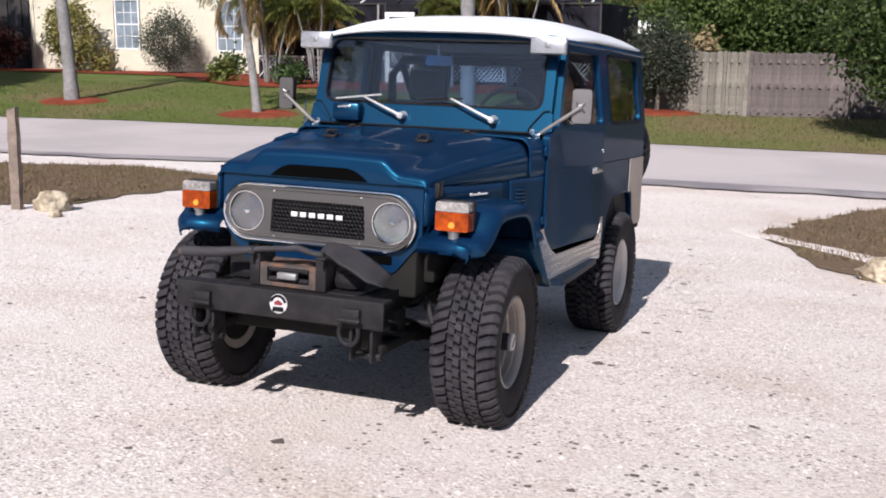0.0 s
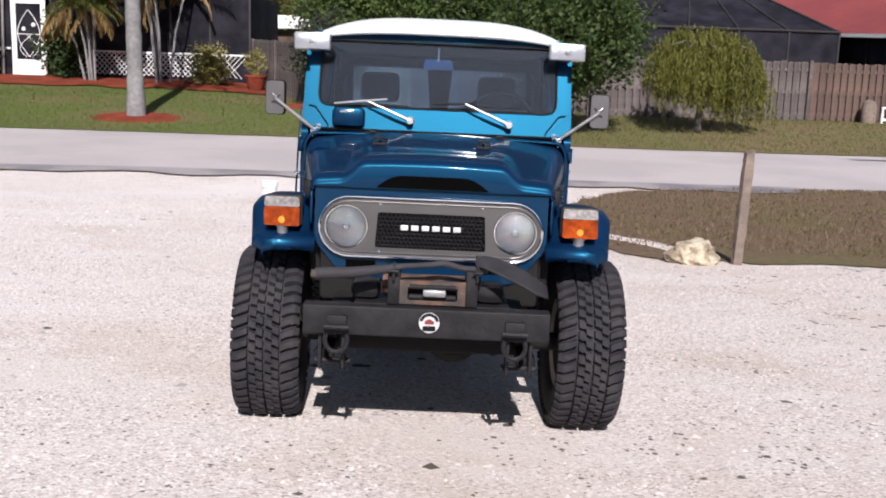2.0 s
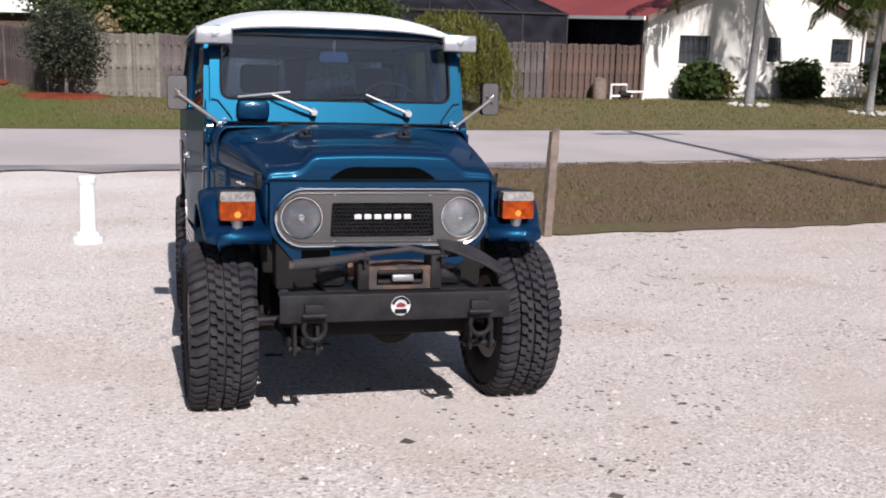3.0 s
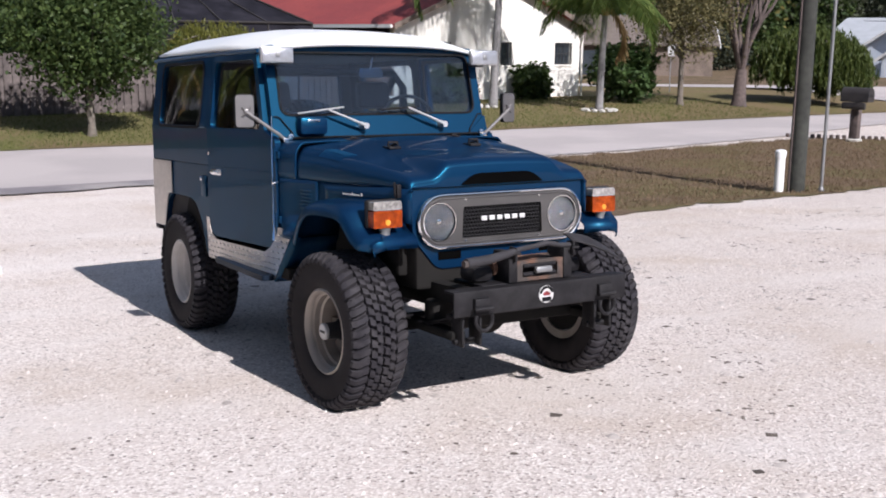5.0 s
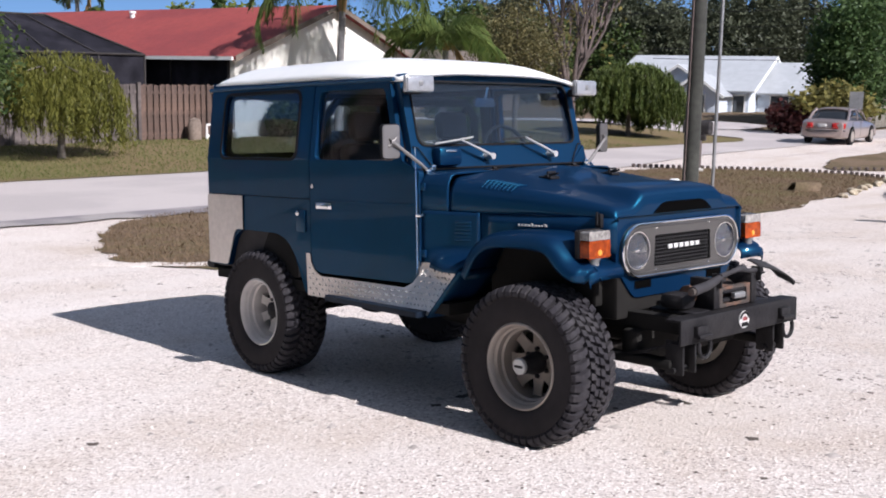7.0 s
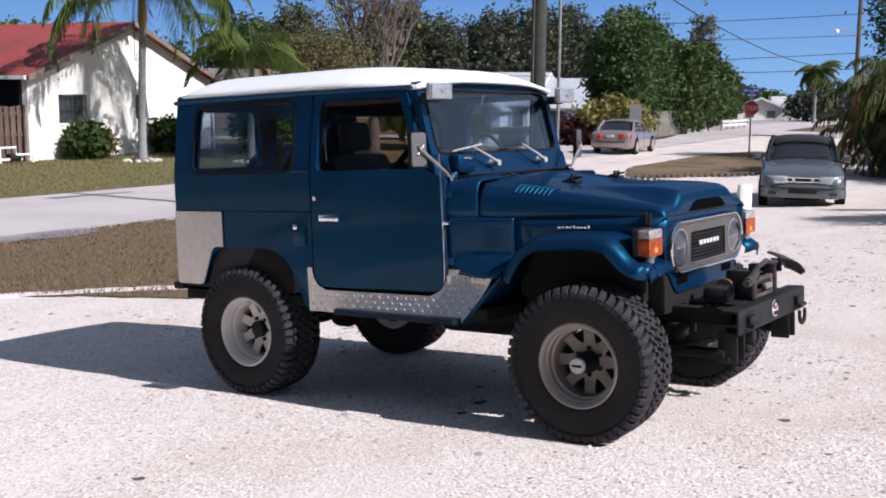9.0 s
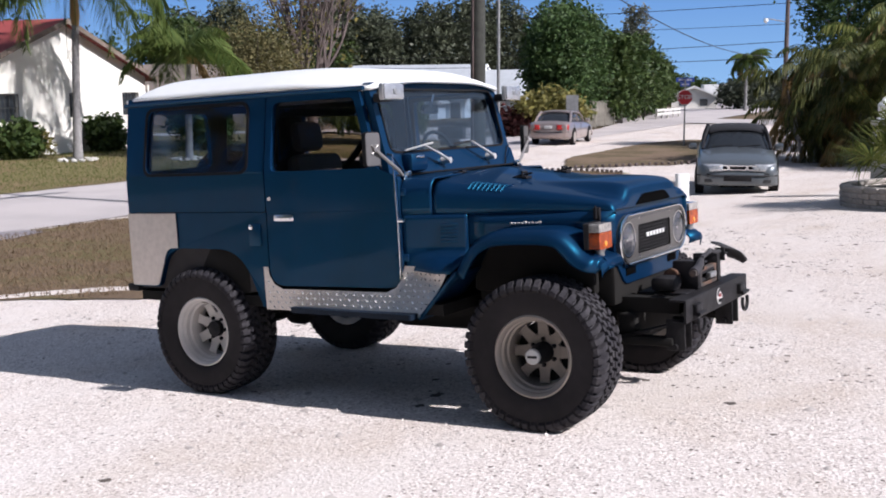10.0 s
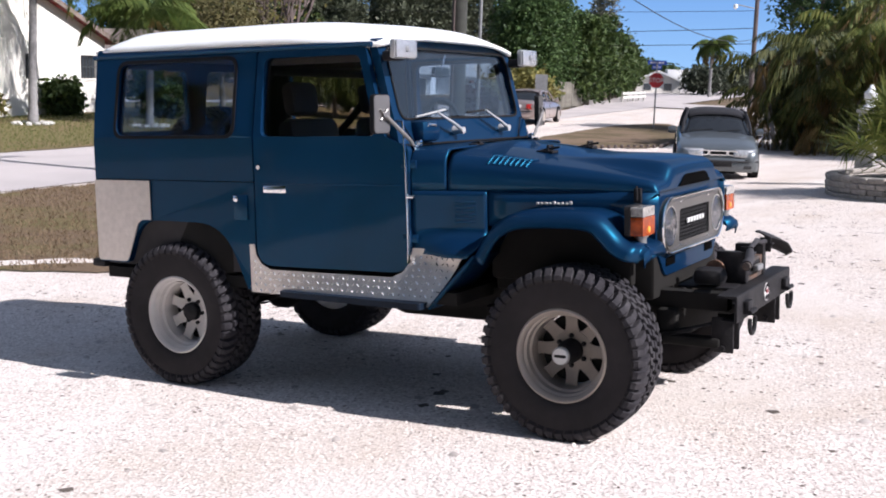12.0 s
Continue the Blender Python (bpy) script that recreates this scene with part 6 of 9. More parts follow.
def palm(name, at, height, label, seed, r=0.14, fronds=15, length=2.3, lean=(0.0, 0.0), leaflet=0.5, dead=3, sag=1.9, up=0.9, mat="frond", group="", pairs=36, hang=0.75, low=0.1, wide=0.05, shaft=0.46):
    rng = np.random.default_rng(seed)
    t = thing(name, label, "palm tree", pose(at[0], at[1], land(*at)), group)
    bm = bmesh.new()
    pts = [(lean[0] * (k / 14) ** 1.3, lean[1] * (k / 14) ** 1.3, -0.08 + (height + 0.08) * k / 14) for k in range(15)]
    fine, rad = [], []
    for i in range(14 * 3 + 1):
        f = i / (14 * 3)
        k = min(13, int(f * 14))
        fine.append(Vector(pts[k]).lerp(Vector(pts[k + 1]), f * 14 - k))
        rad.append(r * (1.25 - 0.25 * min(1, f * 6)) * (1 - 0.25 * f) * (1.04 if i % 3 == 0 else 0.98))
    tube(bm, fine, rad, 14)
    part("trunk", bm, M["palm_bark"], t, smooth=True)
    top = Vector(pts[-1])
    bm = bmesh.new()
    lathe(bm, [(r * 0.76, 0), (r * 1.1, shaft * 0.26), (r * 0.8, shaft * 0.74), (r * 0.3, shaft)], "z", top - Vector((0, 0, 0.1)), 12)
    part("crown_shaft", bm, M["frond_dead"], t, smooth=True)
    qs, ds = [], []
    ribs = bmesh.new()
    for k in range(fronds + dead):
        old = k >= fronds
        az = 2.4 * k + rng.uniform(-0.3, 0.3)
        tilt = rng.uniform(low, 1.0) * up if not old else rng.uniform(-0.5, -0.1)
        ln = length * rng.uniform(0.8, 1.1) * (0.8 if old else 1)
        q, rib = frond(rng, top + Vector((0, 0, shaft - 0.11)), az, tilt, ln, sag * rng.uniform(0.8, 1.1), leaflet, pairs=pairs, hang=hang if not old else 1.3, width=wide)
        (ds if old else qs).append(q)
        tube(ribs, [top + Vector((0, 0, shaft - 0.21))] + [Vector(p) for p in rib[::6]], 0.012, 5, False)
    part("fronds", quads_mesh("fronds", np.concatenate(qs), M[mat]), None, t)
    part("frond_ribs", ribs, M[mat], t)
    if ds:
        part("dead_fronds", quads_mesh("dead_fronds", np.concatenate(ds), M["frond_dead"]), None, t, "hanging brown dead fronds")
    return t


def palm_cluster(name, at, stems, height, label, seed, length=1.5, spread=0.9, leaflet=0.38, mat="frond", per=6, dead=2, stem_r=0.035, low=0.65, sag=1.5, hang=0.5, wide=0.045):
    """Many thin stems from one clump, each with a few feather leaves."""
    rng = np.random.default_rng(seed)
    t = thing(name, label, "palm tree", pose(at[0], at[1], land(*at)))
    bm, ribs = bmesh.new(), bmesh.new()
    qs, ds = [], []
    for s in range(stems):
        a, q = rng.uniform(0, 6.28), rng.random()
        b = Vector((math.cos(a) * 0.35 * q, math.sin(a) * 0.35 * q, -0.06))
        h = height * rng.uniform(low, 1.1)
        e = Vector((math.cos(a) * spread * (0.3 + q), math.sin(a) * spread * (0.3 + q), h))
        mid = b.lerp(e, 0.5) + Vector((-math.cos(a), -math.sin(a), 0)) * 0.12 * spread
        tube(bm, [b, b.lerp(mid, 0.5), mid, mid.lerp(e, 0.55), e], [stem_r * 1.25, stem_r * 1.1, stem_r, stem_r * 0.9, stem_r * 0.8], 8)
        for k in range(per + dead):
            old = k >= per
            q4, rib = frond(rng, e, rng.uniform(0, 6.28), rng.uniform(0.3, 1.4) if not old else rng.uniform(-0.9, -0.2), length * rng.uniform(0.75, 1.1), sag if not old else 0.9, leaflet, 26, hang if not old else 1.2, wide)
            (ds if old else qs).append(q4)
            tube(ribs, [e] + [Vector(p) for p in rib[::7]], 0.008, 4, False)
    part("stem_clump", bm, M["palm_bark"], t, smooth=True)["kind"] = "stuff"
    part("fronds", quads_mesh("fronds", np.concatenate(qs), M[mat]), None, t)
    part("frond_ribs", ribs, M[mat], t)
    if ds:
        part("dead_fronds", quads_mesh("dead_fronds", np.concatenate(ds), M["frond_dead"]), None, t, "hanging brown dead fronds")
    return t


def mulch_ring(at, r):
    bm = bmesh.new()
    rng = random.Random(int(abs(at[0]) * 100))
    c = bm.verts.new((at[0], at[1], land(*at) + 0.11))
    rings = []
    for f, h in ((0.5, 0.10), (0.85, 0.075), (1.05, 0.02)):
        ring = []
        for k in range(28):
            a = 6.283 * k / 28
            q = r * f * (1 + 0.08 * rng.uniform(-1, 1))
            x, y = at[0] + q * math.cos(a), at[1] + q * 0.8 * math.sin(a)
            ring.append(bm.verts.new((x, y, land(x, y) + h)))
        rings.append(ring)
    for k in range(28):
        bm.faces.new((c, rings[0][k], rings[0][(k + 1) % 28]))
        for a, b in zip(rings, rings[1:]):
            bm.faces.new((a[k], b[k], b[(k + 1) % 28], a[(k + 1) % 28]))
    tagged(part("mulch_ring", bm, M["mulch"], smooth=True), "ring of red bark mulch round a palm", "mulch", kind="structure")


# ---- the cream house with its screened porch ----
def sash_window(parent, cx, y, z0, w, h, pane, bars=(2, 4), frame_mat="white_paint", deep=0.04):
    """A framed window in a wall that faces -y, with glazing bars."""
    bm = bmesh.new()
    plate(bm, [(cx - w / 2 - 0.07, z0 - 0.07), (cx + w / 2 + 0.07, z0 - 0.07), (cx + w / 2 + 0.07, z0 + h + 0.07), (cx - w / 2 - 0.07, z0 + h + 0.07)], [[(cx - w / 2, z0), (cx + w / 2, z0), (cx + w / 2, z0 + h), (cx - w / 2, z0 + h)]], lambda u, v, d: Vector((u, y - 0.03 + d, v)), 0.07)
    win = part("window", bm, M[frame_mat], parent)
    bm = bmesh.new()
    box(bm, (cx - w / 2, y + deep, z0), (cx + w / 2, y + deep + 0.01, z0 + h))
    part("pane", bm, M[pane], win)
    for k in range(1, bars[0]):
        bm = bmesh.new()
        x = cx - w / 2 + w * k / bars[0]
        box(bm, (x - 0.012, y + deep - 0.02, z0), (x + 0.012, y + deep - 0.005, z0 + h))
        part("glazing_bar", bm, M[frame_mat], win)
    for k in range(1, bars[1]):
        bm = bmesh.new()
        z = z0 + h * k / bars[1]
        q = 0.028 if k * 2 == bars[1] else 0.012
        box(bm, (cx - w / 2, y + deep - 0.022, z - q), (cx + w / 2, y + deep - 0.004, z + q))
        part("glazing_bar", bm, M[frame_mat], win)
    return win


cream = thing("house", "cream house with lapped siding and white sash windows", "house", pose(0, 0, 0))
HY = 35.0
for k in range(33):
    bm = bmesh.new()
    z = -0.05 + k * 0.14
    if 1.0 - 0.1 < z + 0.07 < 3.05 + 0.05:
        runs = [(-33.3, -28.92), (-27.50, -23.72), (-22.34, -21.6)]
    else:
        runs = [(-33.3, -21.6)]
    for a, b in runs:
        vs = [bm.verts.new(p) for p in ((a, HY - 0.022, z), (b, HY - 0.022, z), (b, HY, z + 0.145), (a, HY, z + 0.145), (a, HY + 0.1, z), (b, HY + 0.1, z), (b, HY + 0.1, z + 0.145), (a, HY + 0.1, z + 0.145))]
        for f in ((0, 1, 2, 3), (4, 7, 6, 5), (0, 4, 5, 1), (3, 2, 6, 7), (0, 3, 7, 4), (1, 5, 6, 2)):
            bm.faces.new([vs[i] for i in f])
    part("siding_board", bm, M["siding"], cream)
bm = bmesh.new()
box(bm, (-21.7, HY - 0.04, -0.1), (-21.5, HY + 8, 4.55))
part("corner_wall", bm, M["siding"], cream)
bm = bmesh.new()
box(bm, (-44, HY + 0.12, -0.1), (-21.7, HY + 8, 4.55))
part("back_wall", bm, M["siding"], cream)
bm = bmesh.new()
v = [bm.verts.new(p) for p in ((-45, HY - 0.9, 4.52), (-20.9, HY - 0.9, 4.52), (-20.9, HY + 9, 4.52), (-45, HY + 9, 4.52), (-41, HY + 4, 6.4), (-25, HY + 4, 6.4))]
for f in ((0, 1, 5, 4), (1, 2, 5), (2, 3, 4, 5), (3, 0, 4), (3, 2, 1, 0)):
    bm.faces.new([v[i] for i in f])
part("roof", bm, M["brown_roof"], cream)
bm = bmesh.new()
box(bm, (-33.42, HY - 0.05, -0.1), (-33.28, HY + 0.1, 4.5))
part("corner_board", bm, M["siding"], cream)
for k in range(26):
    bm = bmesh.new()
    box(bm, (-44 + 0.4 * k, HY - 0.03 + 0.05 * (k % 2), -0.05), (-43.62 + 0.4 * k, HY + 0.08, 4.5), 0.03, seg=1)
    part("shutter_panel", bm, M["screen_bar"], cream)
sash_window(cream, -28.21, HY, 1.0, 1.15, 2.02, "curtain", (3, 4))
sash_window(cream, -23.03, HY, 0.96, 1.15, 2.0, "curtain", (3, 4))

porch = thing("screen_porch", "dark screened porch with bronze posts and a white door", "porch", pose(0, 0, 0))
PY = 31.0
bm = bmesh.new()
for a, b in ((-19.2, -14.1), (-12.8, -6.3)):
    box(bm, (a, PY + 0.02, -0.1), (b, PY + 0.03, 2.75))
box(bm, (-14.1, PY + 0.02, 2.5), (-12.8, PY + 0.03, 2.75))
box(bm, (-6.33, PY, -0.1), (-6.3, PY + 6, 2.75))
box(bm, (-19.2, PY + 4.5, -0.1), (-6.3, PY + 4.6, 2.75))
box(bm, (-19.2, PY, -0.1), (-19.17, PY + 4.5, 2.75))
part("mesh_screen", bm, M["screen"], porch)
for x in [-19.2 + 1.29 * k for k in range(11)]:
    bm = bmesh.new()
    box(bm, (x - 0.03, PY - 0.02, -0.1), (x + 0.03, PY + 0.04, 2.78))
    part("post", bm, M["screen_bar"], porch)
for z in (0.86, 2.75):
    for a, b in ((-19.2, -14.1), (-12.8, -6.3)):
        bm = bmesh.new()
        box(bm, (a, PY - 0.035, z - 0.03), (b, PY + 0.01, z + 0.03))
        part("rail", bm, M["white_paint"] if z < 1 else M["screen_bar"], porch)
for k in range(10):
    bm = bmesh.new()
    x = -19.2 + 1.40 * k
    tube(bm, [(x, PY, 2.78), (x + 0.2, PY + 2.6, 3.9), (x + 0.3, PY + 5.5, 4.0)], 0.035, 4)
    part("roof_beam", bm, M["white_paint"] if k % 2 else M["screen_bar"], porch)
bm = bmesh.new()
sheet(bm, lambda u, v: Vector((-19.2 + 12.9 * u, PY + 0.1 + 5.6 * v, 2.76 + 1.15 * min(1, v * 2.2))), 12, 8)
part("roof_screen", bm, M["screen"], porch)
for a, b in ((-19.2, -14.1), (-12.8, -6.3)):
    bm = bmesh.new()
    n = int((b - a) / 0.16)
    for k in range(n):
        x = a + 0.16 * k
        for d in (0.16 * 4, -0.16 * 4):
            if a - 0.01 <= x + d <= b + 0.01:
                tube(bm, [(x, PY - 0.03, 0.12), (x + d, PY - 0.03, 0.83)], 0.014, 4, False)
    part("lattice", bm, M["white_paint"], porch, "white diagonal lattice")["kind"] = "stuff"
# the white screen door
bm = bmesh.new()
plate(bm, [(-14.02, -0.04), (-12.90, -0.04), (-12.90, 2.46), (-14.02, 2.46)], [[(-13.86, 0.52), (-13.06, 0.52), (-13.06, 2.30), (-13.86, 2.30)]], lambda u, v, d: Vector((u, PY - 0.10 + d, v)), 0.06)
dr = part("door", bm, M["white_paint"], porch, "white screen door with curled ironwork")
bm = bmesh.new()
box(bm, (-13.86, PY - 0.06, 0.52), (-13.06, PY - 0.055, 2.30))
part("door_screen", bm, M["screen"], dr)
bm = bmesh.new()
for s in (-1, 1):
    tube(bm, [(-13.46 + s * 0.36 * math.sin(k / 12 * 3.1), PY - 0.085, 0.6 + 1.5 * k / 12) for k in range(13)], 0.014, 6)
    tube(bm, [(-13.46 + s * (0.1 + 0.2 * math.sin(k / 8 * 4)), PY - 0.085, 0.6 + 0.7 * k / 8) for k in range(9)], 0.012, 6)
tube(bm, [(-13.84, PY - 0.085, 1.33), (-13.08, PY - 0.085, 1.33)], 0.014, 6)
for x, z in ((-13.62, 1.48), (-13.30, 1.62)):
    lathe(bm, [(0.0, -0.07), (0.07, -0.03), (0.06, 0.05), (0.0, 0.09)], "z", (x, PY - 0.085, z), 10)
part("ironwork", bm, M["white_paint"], dr)
bm = bmesh.new()
box(bm, (-14.2, PY - 0.7, -0.12), (-12.7, PY - 0.05, -0.02), 0.02)
part("door_step", bm, M["concrete"], porch)
bm = bmesh.new()
tube(bm, [(-14.32, PY - 0.12, -0.05), (-14.26, PY - 0.12, 2.72)], 0.05, 8)
part("downpipe", bm, M["alu"], porch)

# mulch bed in front of the house and porch
def bed_front(x):
    return 32.0 - 4.4 * smoothstep(-25, -17.5, x)


bm = bmesh.new()
drape(bm, lambda u, v: (-44 + 39 * u, bed_front(-44 + 39 * u) + ragged(-44 + 39 * u, 5, 0.5) * (1 - v) + ((PY if -44 + 39 * u > -19.2 else HY) - bed_front(-44 + 39 * u)) * v), 160, 6, 0.075)
structure("mulch_bed", bm, M["mulch"], "red bark mulch bed along the house", "mulch")
for p, r in (((-20.5, 22.2), 1.1), ((-13.5, 21.4), 1.15), ((-7.4, 21.6), 1.1), ((-3.2, 25.0), 1.2)):
    mulch_ring(p, r)

palm("palm", (-20.5, 22.2), 6.5, "tall palm with a smooth grey trunk in a mulch ring", 3, 0.20, lean=(-0.5, 0))
palm("palm", (-13.5, 21.4), 3.35, "leaning palm with a pale trunk and drooping fronds", 5, 0.125, 12, 2.2, lean=(-0.45, 0), leaflet=0.55, sag=2.4, up=1.1)
palm("palm", (-7.4, 21.6), 7.0, "tall palm with a thick straight grey trunk", 8, 0.20, lean=(-0.1, 0))
for x, y, n, h, sd in ((-17.9, 29.5, 10, 3.3, 21), (-15.9, 29.5, 10, 3.3, 22), (-10.9, 29.5, 8, 3.4, 23), (-8.8, 29.5, 9, 3.5, 24)):
    palm_cluster("clump_palm", (x, y), n, h, "clump of thin slanting palm stems before the porch", sd, 1.5, 0.95)
for name, at, h, cr, z0, leaf, sz, n, label, sd in (
        ("shrub", (-25.1, 33.5), 2.6, (1.3, 0.9, 1.25), 1.35, "leaf_pine", 0.045, 380, "large loose dark shrub between the house windows", 31),
        ("shrub", (-29.8, 33.2), 3.0, (1.2, 0.9, 1.6), 1.6, "leaf_yellow", 0.075, 230, "tall yellow-green variegated shrub by the house", 32),
        ("shrub", (-34.3, 33.6), 2.2, (1.45, 0.8, 1.05), 1.1, "leaf_red", 0.08, 190, "dark red-leaved shrub by the house", 33),
        ("shrub", (-28.6, 33.8), 0.9, (0.6, 0.4, 0.45), 0.45, "leaf_yellow", 0.08, 30, "small pale shrub in the mulch bed", 34),
        ("shrub", (-12.1, 30.2), 1.9, (0.75, 0.45, 0.95), 1.0, "leaf_dark", 0.09, 80, "dark green shrub beside the porch door", 35),
        ("shrub", (-14.85, 30.2), 1.3, (0.5, 0.4, 0.7), 0.8, "leaf_mid", 0.08, 45, "green shrub before the porch lattice", 36),
        ("shrub", (-7.3, 29.5), 1.3, (0.55, 0.45, 0.62), 0.65, "leaf_yellow", 0.06, 130, "yellow-leaved shrub in the mulch bed", 37),
        ("shrub", (-19.6, 29.0), 0.8, (0.5, 0.4, 0.35), 0.4, "leaf_light", 0.09, 25, "low green plant in the mulch bed", 38),
        ("shrub", (-16.6, 28.7), 0.8, (0.6, 0.4, 0.4), 0.4, "leaf_dark", 0.09, 30, "low dark plant in the mulch bed", 39),
        ("shrub", (-22.0, 33.6), 0.9, (0.6, 0.4, 0.45), 0.45, "leaf_dark", 0.09, 30, "low dark shrub at the house corner", 40)):
    tree(name, at, h, cr, z0, leaf, sz, n, label, sd, 0.04, 4, 24, 0.16)
pot = thing("flower_pot", "terracotta pot with a small green plant", "flower pot", pose(-5.75, 28.9, land(-5.75, 28.9) + 0.08))
bm = bmesh.new()
lathe(bm, [(0.0, 0.0), (0.22, 0.0), (0.32, 0.38), (0.35, 0.38), (0.35, 0.44), (0.29, 0.44), (0.28, 0.36), (0.0, 0.34)], "z", (0, 0, 0), 20)
part("pot", bm, M["mulch"], pot, "terracotta pot", True)
rng = np.random.default_rng(77)
part("plant", quads_mesh("plant", leaf_quads(rng, clumps(rng, 34, (0.34, 0.34, 0.4), (0, 0, 0.8), 20, 0.07), 0.05), M["leaf_yellow"]), None, pot)

# pale low building far behind the porch
shed = thing("outbuilding", "low building with a white flat roof behind the fence", "building", pose(0, 0, 0))
bm = bmesh.new()
box(bm, (-9.0, 40.0, -0.3), (-3.6, 46, 1.79))
part("wall", bm, M["wood_brown"], shed)
bm = bmesh.new()
box(bm, (-9.3, 39.6, 1.78), (-3.3, 46.4, 2.30))
part("roof", bm, M["white_paint"], shed)


# ---- fences ----
def shadowbox(p, q, h, mat, label, seed, name="fence"):
    """Board fence with boards on both sides of the rails by turns, each board a part."""
    rnd = random.Random(seed)
    ln = math.dist(p, q)
    ang = math.degrees(math.atan2(q[1] - p[1], q[0] - p[0]))
    z = min(land(*p), land(*q))
    f = thing(name, label, "fence", pose(p[0], p[1], z, 0, 0, ang))
    boards = []
    for k in range(4):
        bm = bmesh.new()
        w = 0.069
        t = 0.012
        pts = [(-w, 0.04), (w, 0.04), (w, h - 0.025 * (k % 2)), (w - 0.03, h + 0.01 - 0.02 * (k % 2)), (-w + 0.03, h + 0.012 * (k > 1)), (-w, h - 0.03 * (k > 1))]
        plate(bm, pts, [], lambda u, v, d: Vector((u, d - t / 2, v)), t)
        me = bpy.data.meshes.new("board")
        bm.to_mesh(me)
        bm.free()
        me.materials.append(M[mat])
        boards.append(me)
    n = int(ln / 0.105)
    for k in range(n):
        ob = new("board", boards[rnd.randrange(4)])
        ob.parent = f
        ob.matrix_basis = pose(0.05 + 0.105 * k, -0.035 if k % 2 else 0.035, rnd.uniform(-0.02, 0.02), 0, rnd.uniform(-0.6, 0.6), rnd.uniform(-2, 2))
    for z0 in (0.18, h * 0.5, h - 0.22):
        bm = bmesh.new()
        box(bm, (0, -0.02, z0 - 0.045), (ln, 0.02, z0 + 0.045))
        part("rail", bm, M[mat], f)
    for k in range(int(ln / 2.4) + 1):
        bm = bmesh.new()
        box(bm, (2.4 * k - 0.045, -0.09, -0.1), (2.4 * k + 0.045, 0.0, h + 0.03), 0.006)
        part("post", bm, M[mat], f)
    bm = bmesh.new()
    box(bm, (ln - 0.05, -0.10, -0.1), (ln + 0.05, 0.0, h + 0.05), 0.006)
    part("post", bm, M[mat], f)
    return f


shadowbox((-0.8, 24.9), (1.7, 25.17), 1.68, "wood_dark", "dark weathered board fence behind the lawn", 5)
shadowbox((1.7, 25.17), (10.4, 26.15), 1.68, "wood_dark", "weathered grey board fence behind the lawn", 1)
shadowbox((10.4, 26.15), (13.66, 26.42), 1.66, "wood_brown", "reddish brown board fence beside the white house", 2)
shadowbox((-3.7, 25.95), (-0.85, 24.9), 1.68, "wood_grey", "pale grey board fence running back beside the porch", 3)
shadowbox((-6.15, 31.0), (-3.75, 26.05), 1.72, "wood_dark", "dark weathered board fence meeting the porch corner", 4)

# ---- white house with the red roof ----
villa = thing("house", "white stucco house with a red gabled roof", "house", pose(13.72, 26.23, 0, 0, 0, 13.9))
GW, EAVE, APEX, DEEP = 9.51, 2.26, 4.0, 22.0
bm = bmesh.new()
gable = [(0, -0.5), (GW, -0.5), (GW, EAVE), (GW / 2, APEX), (0, EAVE)]
holes = [[(a, c), (b, c), (b, e), (a, e)] for a, b, c, e in ((1.31, 2.53, 0.78, 1.66), (5.07, 5.60, 0.86, 1.66), (8.04, 9.0, 0.86, 1.66))]
plate(bm, gable, holes, lambda u, v, d: Vector((u, d, v)), 0.2)
part("gable_wall", bm, M["stucco"], villa)
for x in (2.6, GW - 0.2):
    bm = bmesh.new()
    box(bm, (x, 0.2, -0.5), (x + 0.2, DEEP, EAVE - 0.02))
    part("side_wall", bm, M["stucco"], villa)
# the screened lanai under the eave
bm = bmesh.new()
box(bm, (0.03, 0.2, -0.4), (0.04, DEEP, EAVE - 0.06))
part("lanai_screen", bm, M["screen"], villa, "dark insect screen under the eave")
for k in range(8):
    bm = bmesh.new()
    box(bm, (0.0, 0.25 + 2.6 * k, -0.4), (0.07, 0.32 + 2.6 * k, EAVE - 0.05))
    part("lanai_post", bm, M["screen_bar"], villa)
for (a, b), (c, e), bars in (((1.31, 2.53), (0.78, 1.66), 6), ((5.07, 5.60), (0.86, 1.66), 2), ((8.04, 9.0), (0.86, 1.66), 5)):
    bm = bmesh.new()
    box(bm, (a, 0.10, c), (b, 0.12, e))
    w = part("window", bm, M["window_pane"], villa, "dark window")
    bm = bmesh.new()
    box(bm, (a - 0.05, -0.03, c - 0.08), (b + 0.05, 0.08, c - 0.005), 0.01)
    part("sill", bm, M["stucco"], w)
    for k in range(bars + 1 if bars else 0):
        bm = bmesh.new()
        x = a + (b - a) * k / bars
        tube(bm, [(x, -0.02, c), (x, -0.02, e)], 0.014, 6)
        part("window_bar", bm, M["screen_bar"], w)
    if bars:
        for z in (c + 0.04, (c + e) / 2, e - 0.04):
            bm = bmesh.new()
            tube(bm, [(a, -0.02, z), (b, -0.02, z)], 0.014, 6)
            part("window_bar", bm, M["screen_bar"], w)


def slope_roof(x0, z0, x1, z1, y0, y1, thick=0.1):
    bm = bmesh.new()
    plate(bm, [(x0, y0), (x1, y0), (x1, y1), (x0, y1)], [], lambda u, v, d: Vector((u, v, z0 + (z1 - z0) * (u - x0) / (x1 - x0) + 0.06 - d)), thick)
    return bm


pitch = (APEX - EAVE) / (GW / 2)
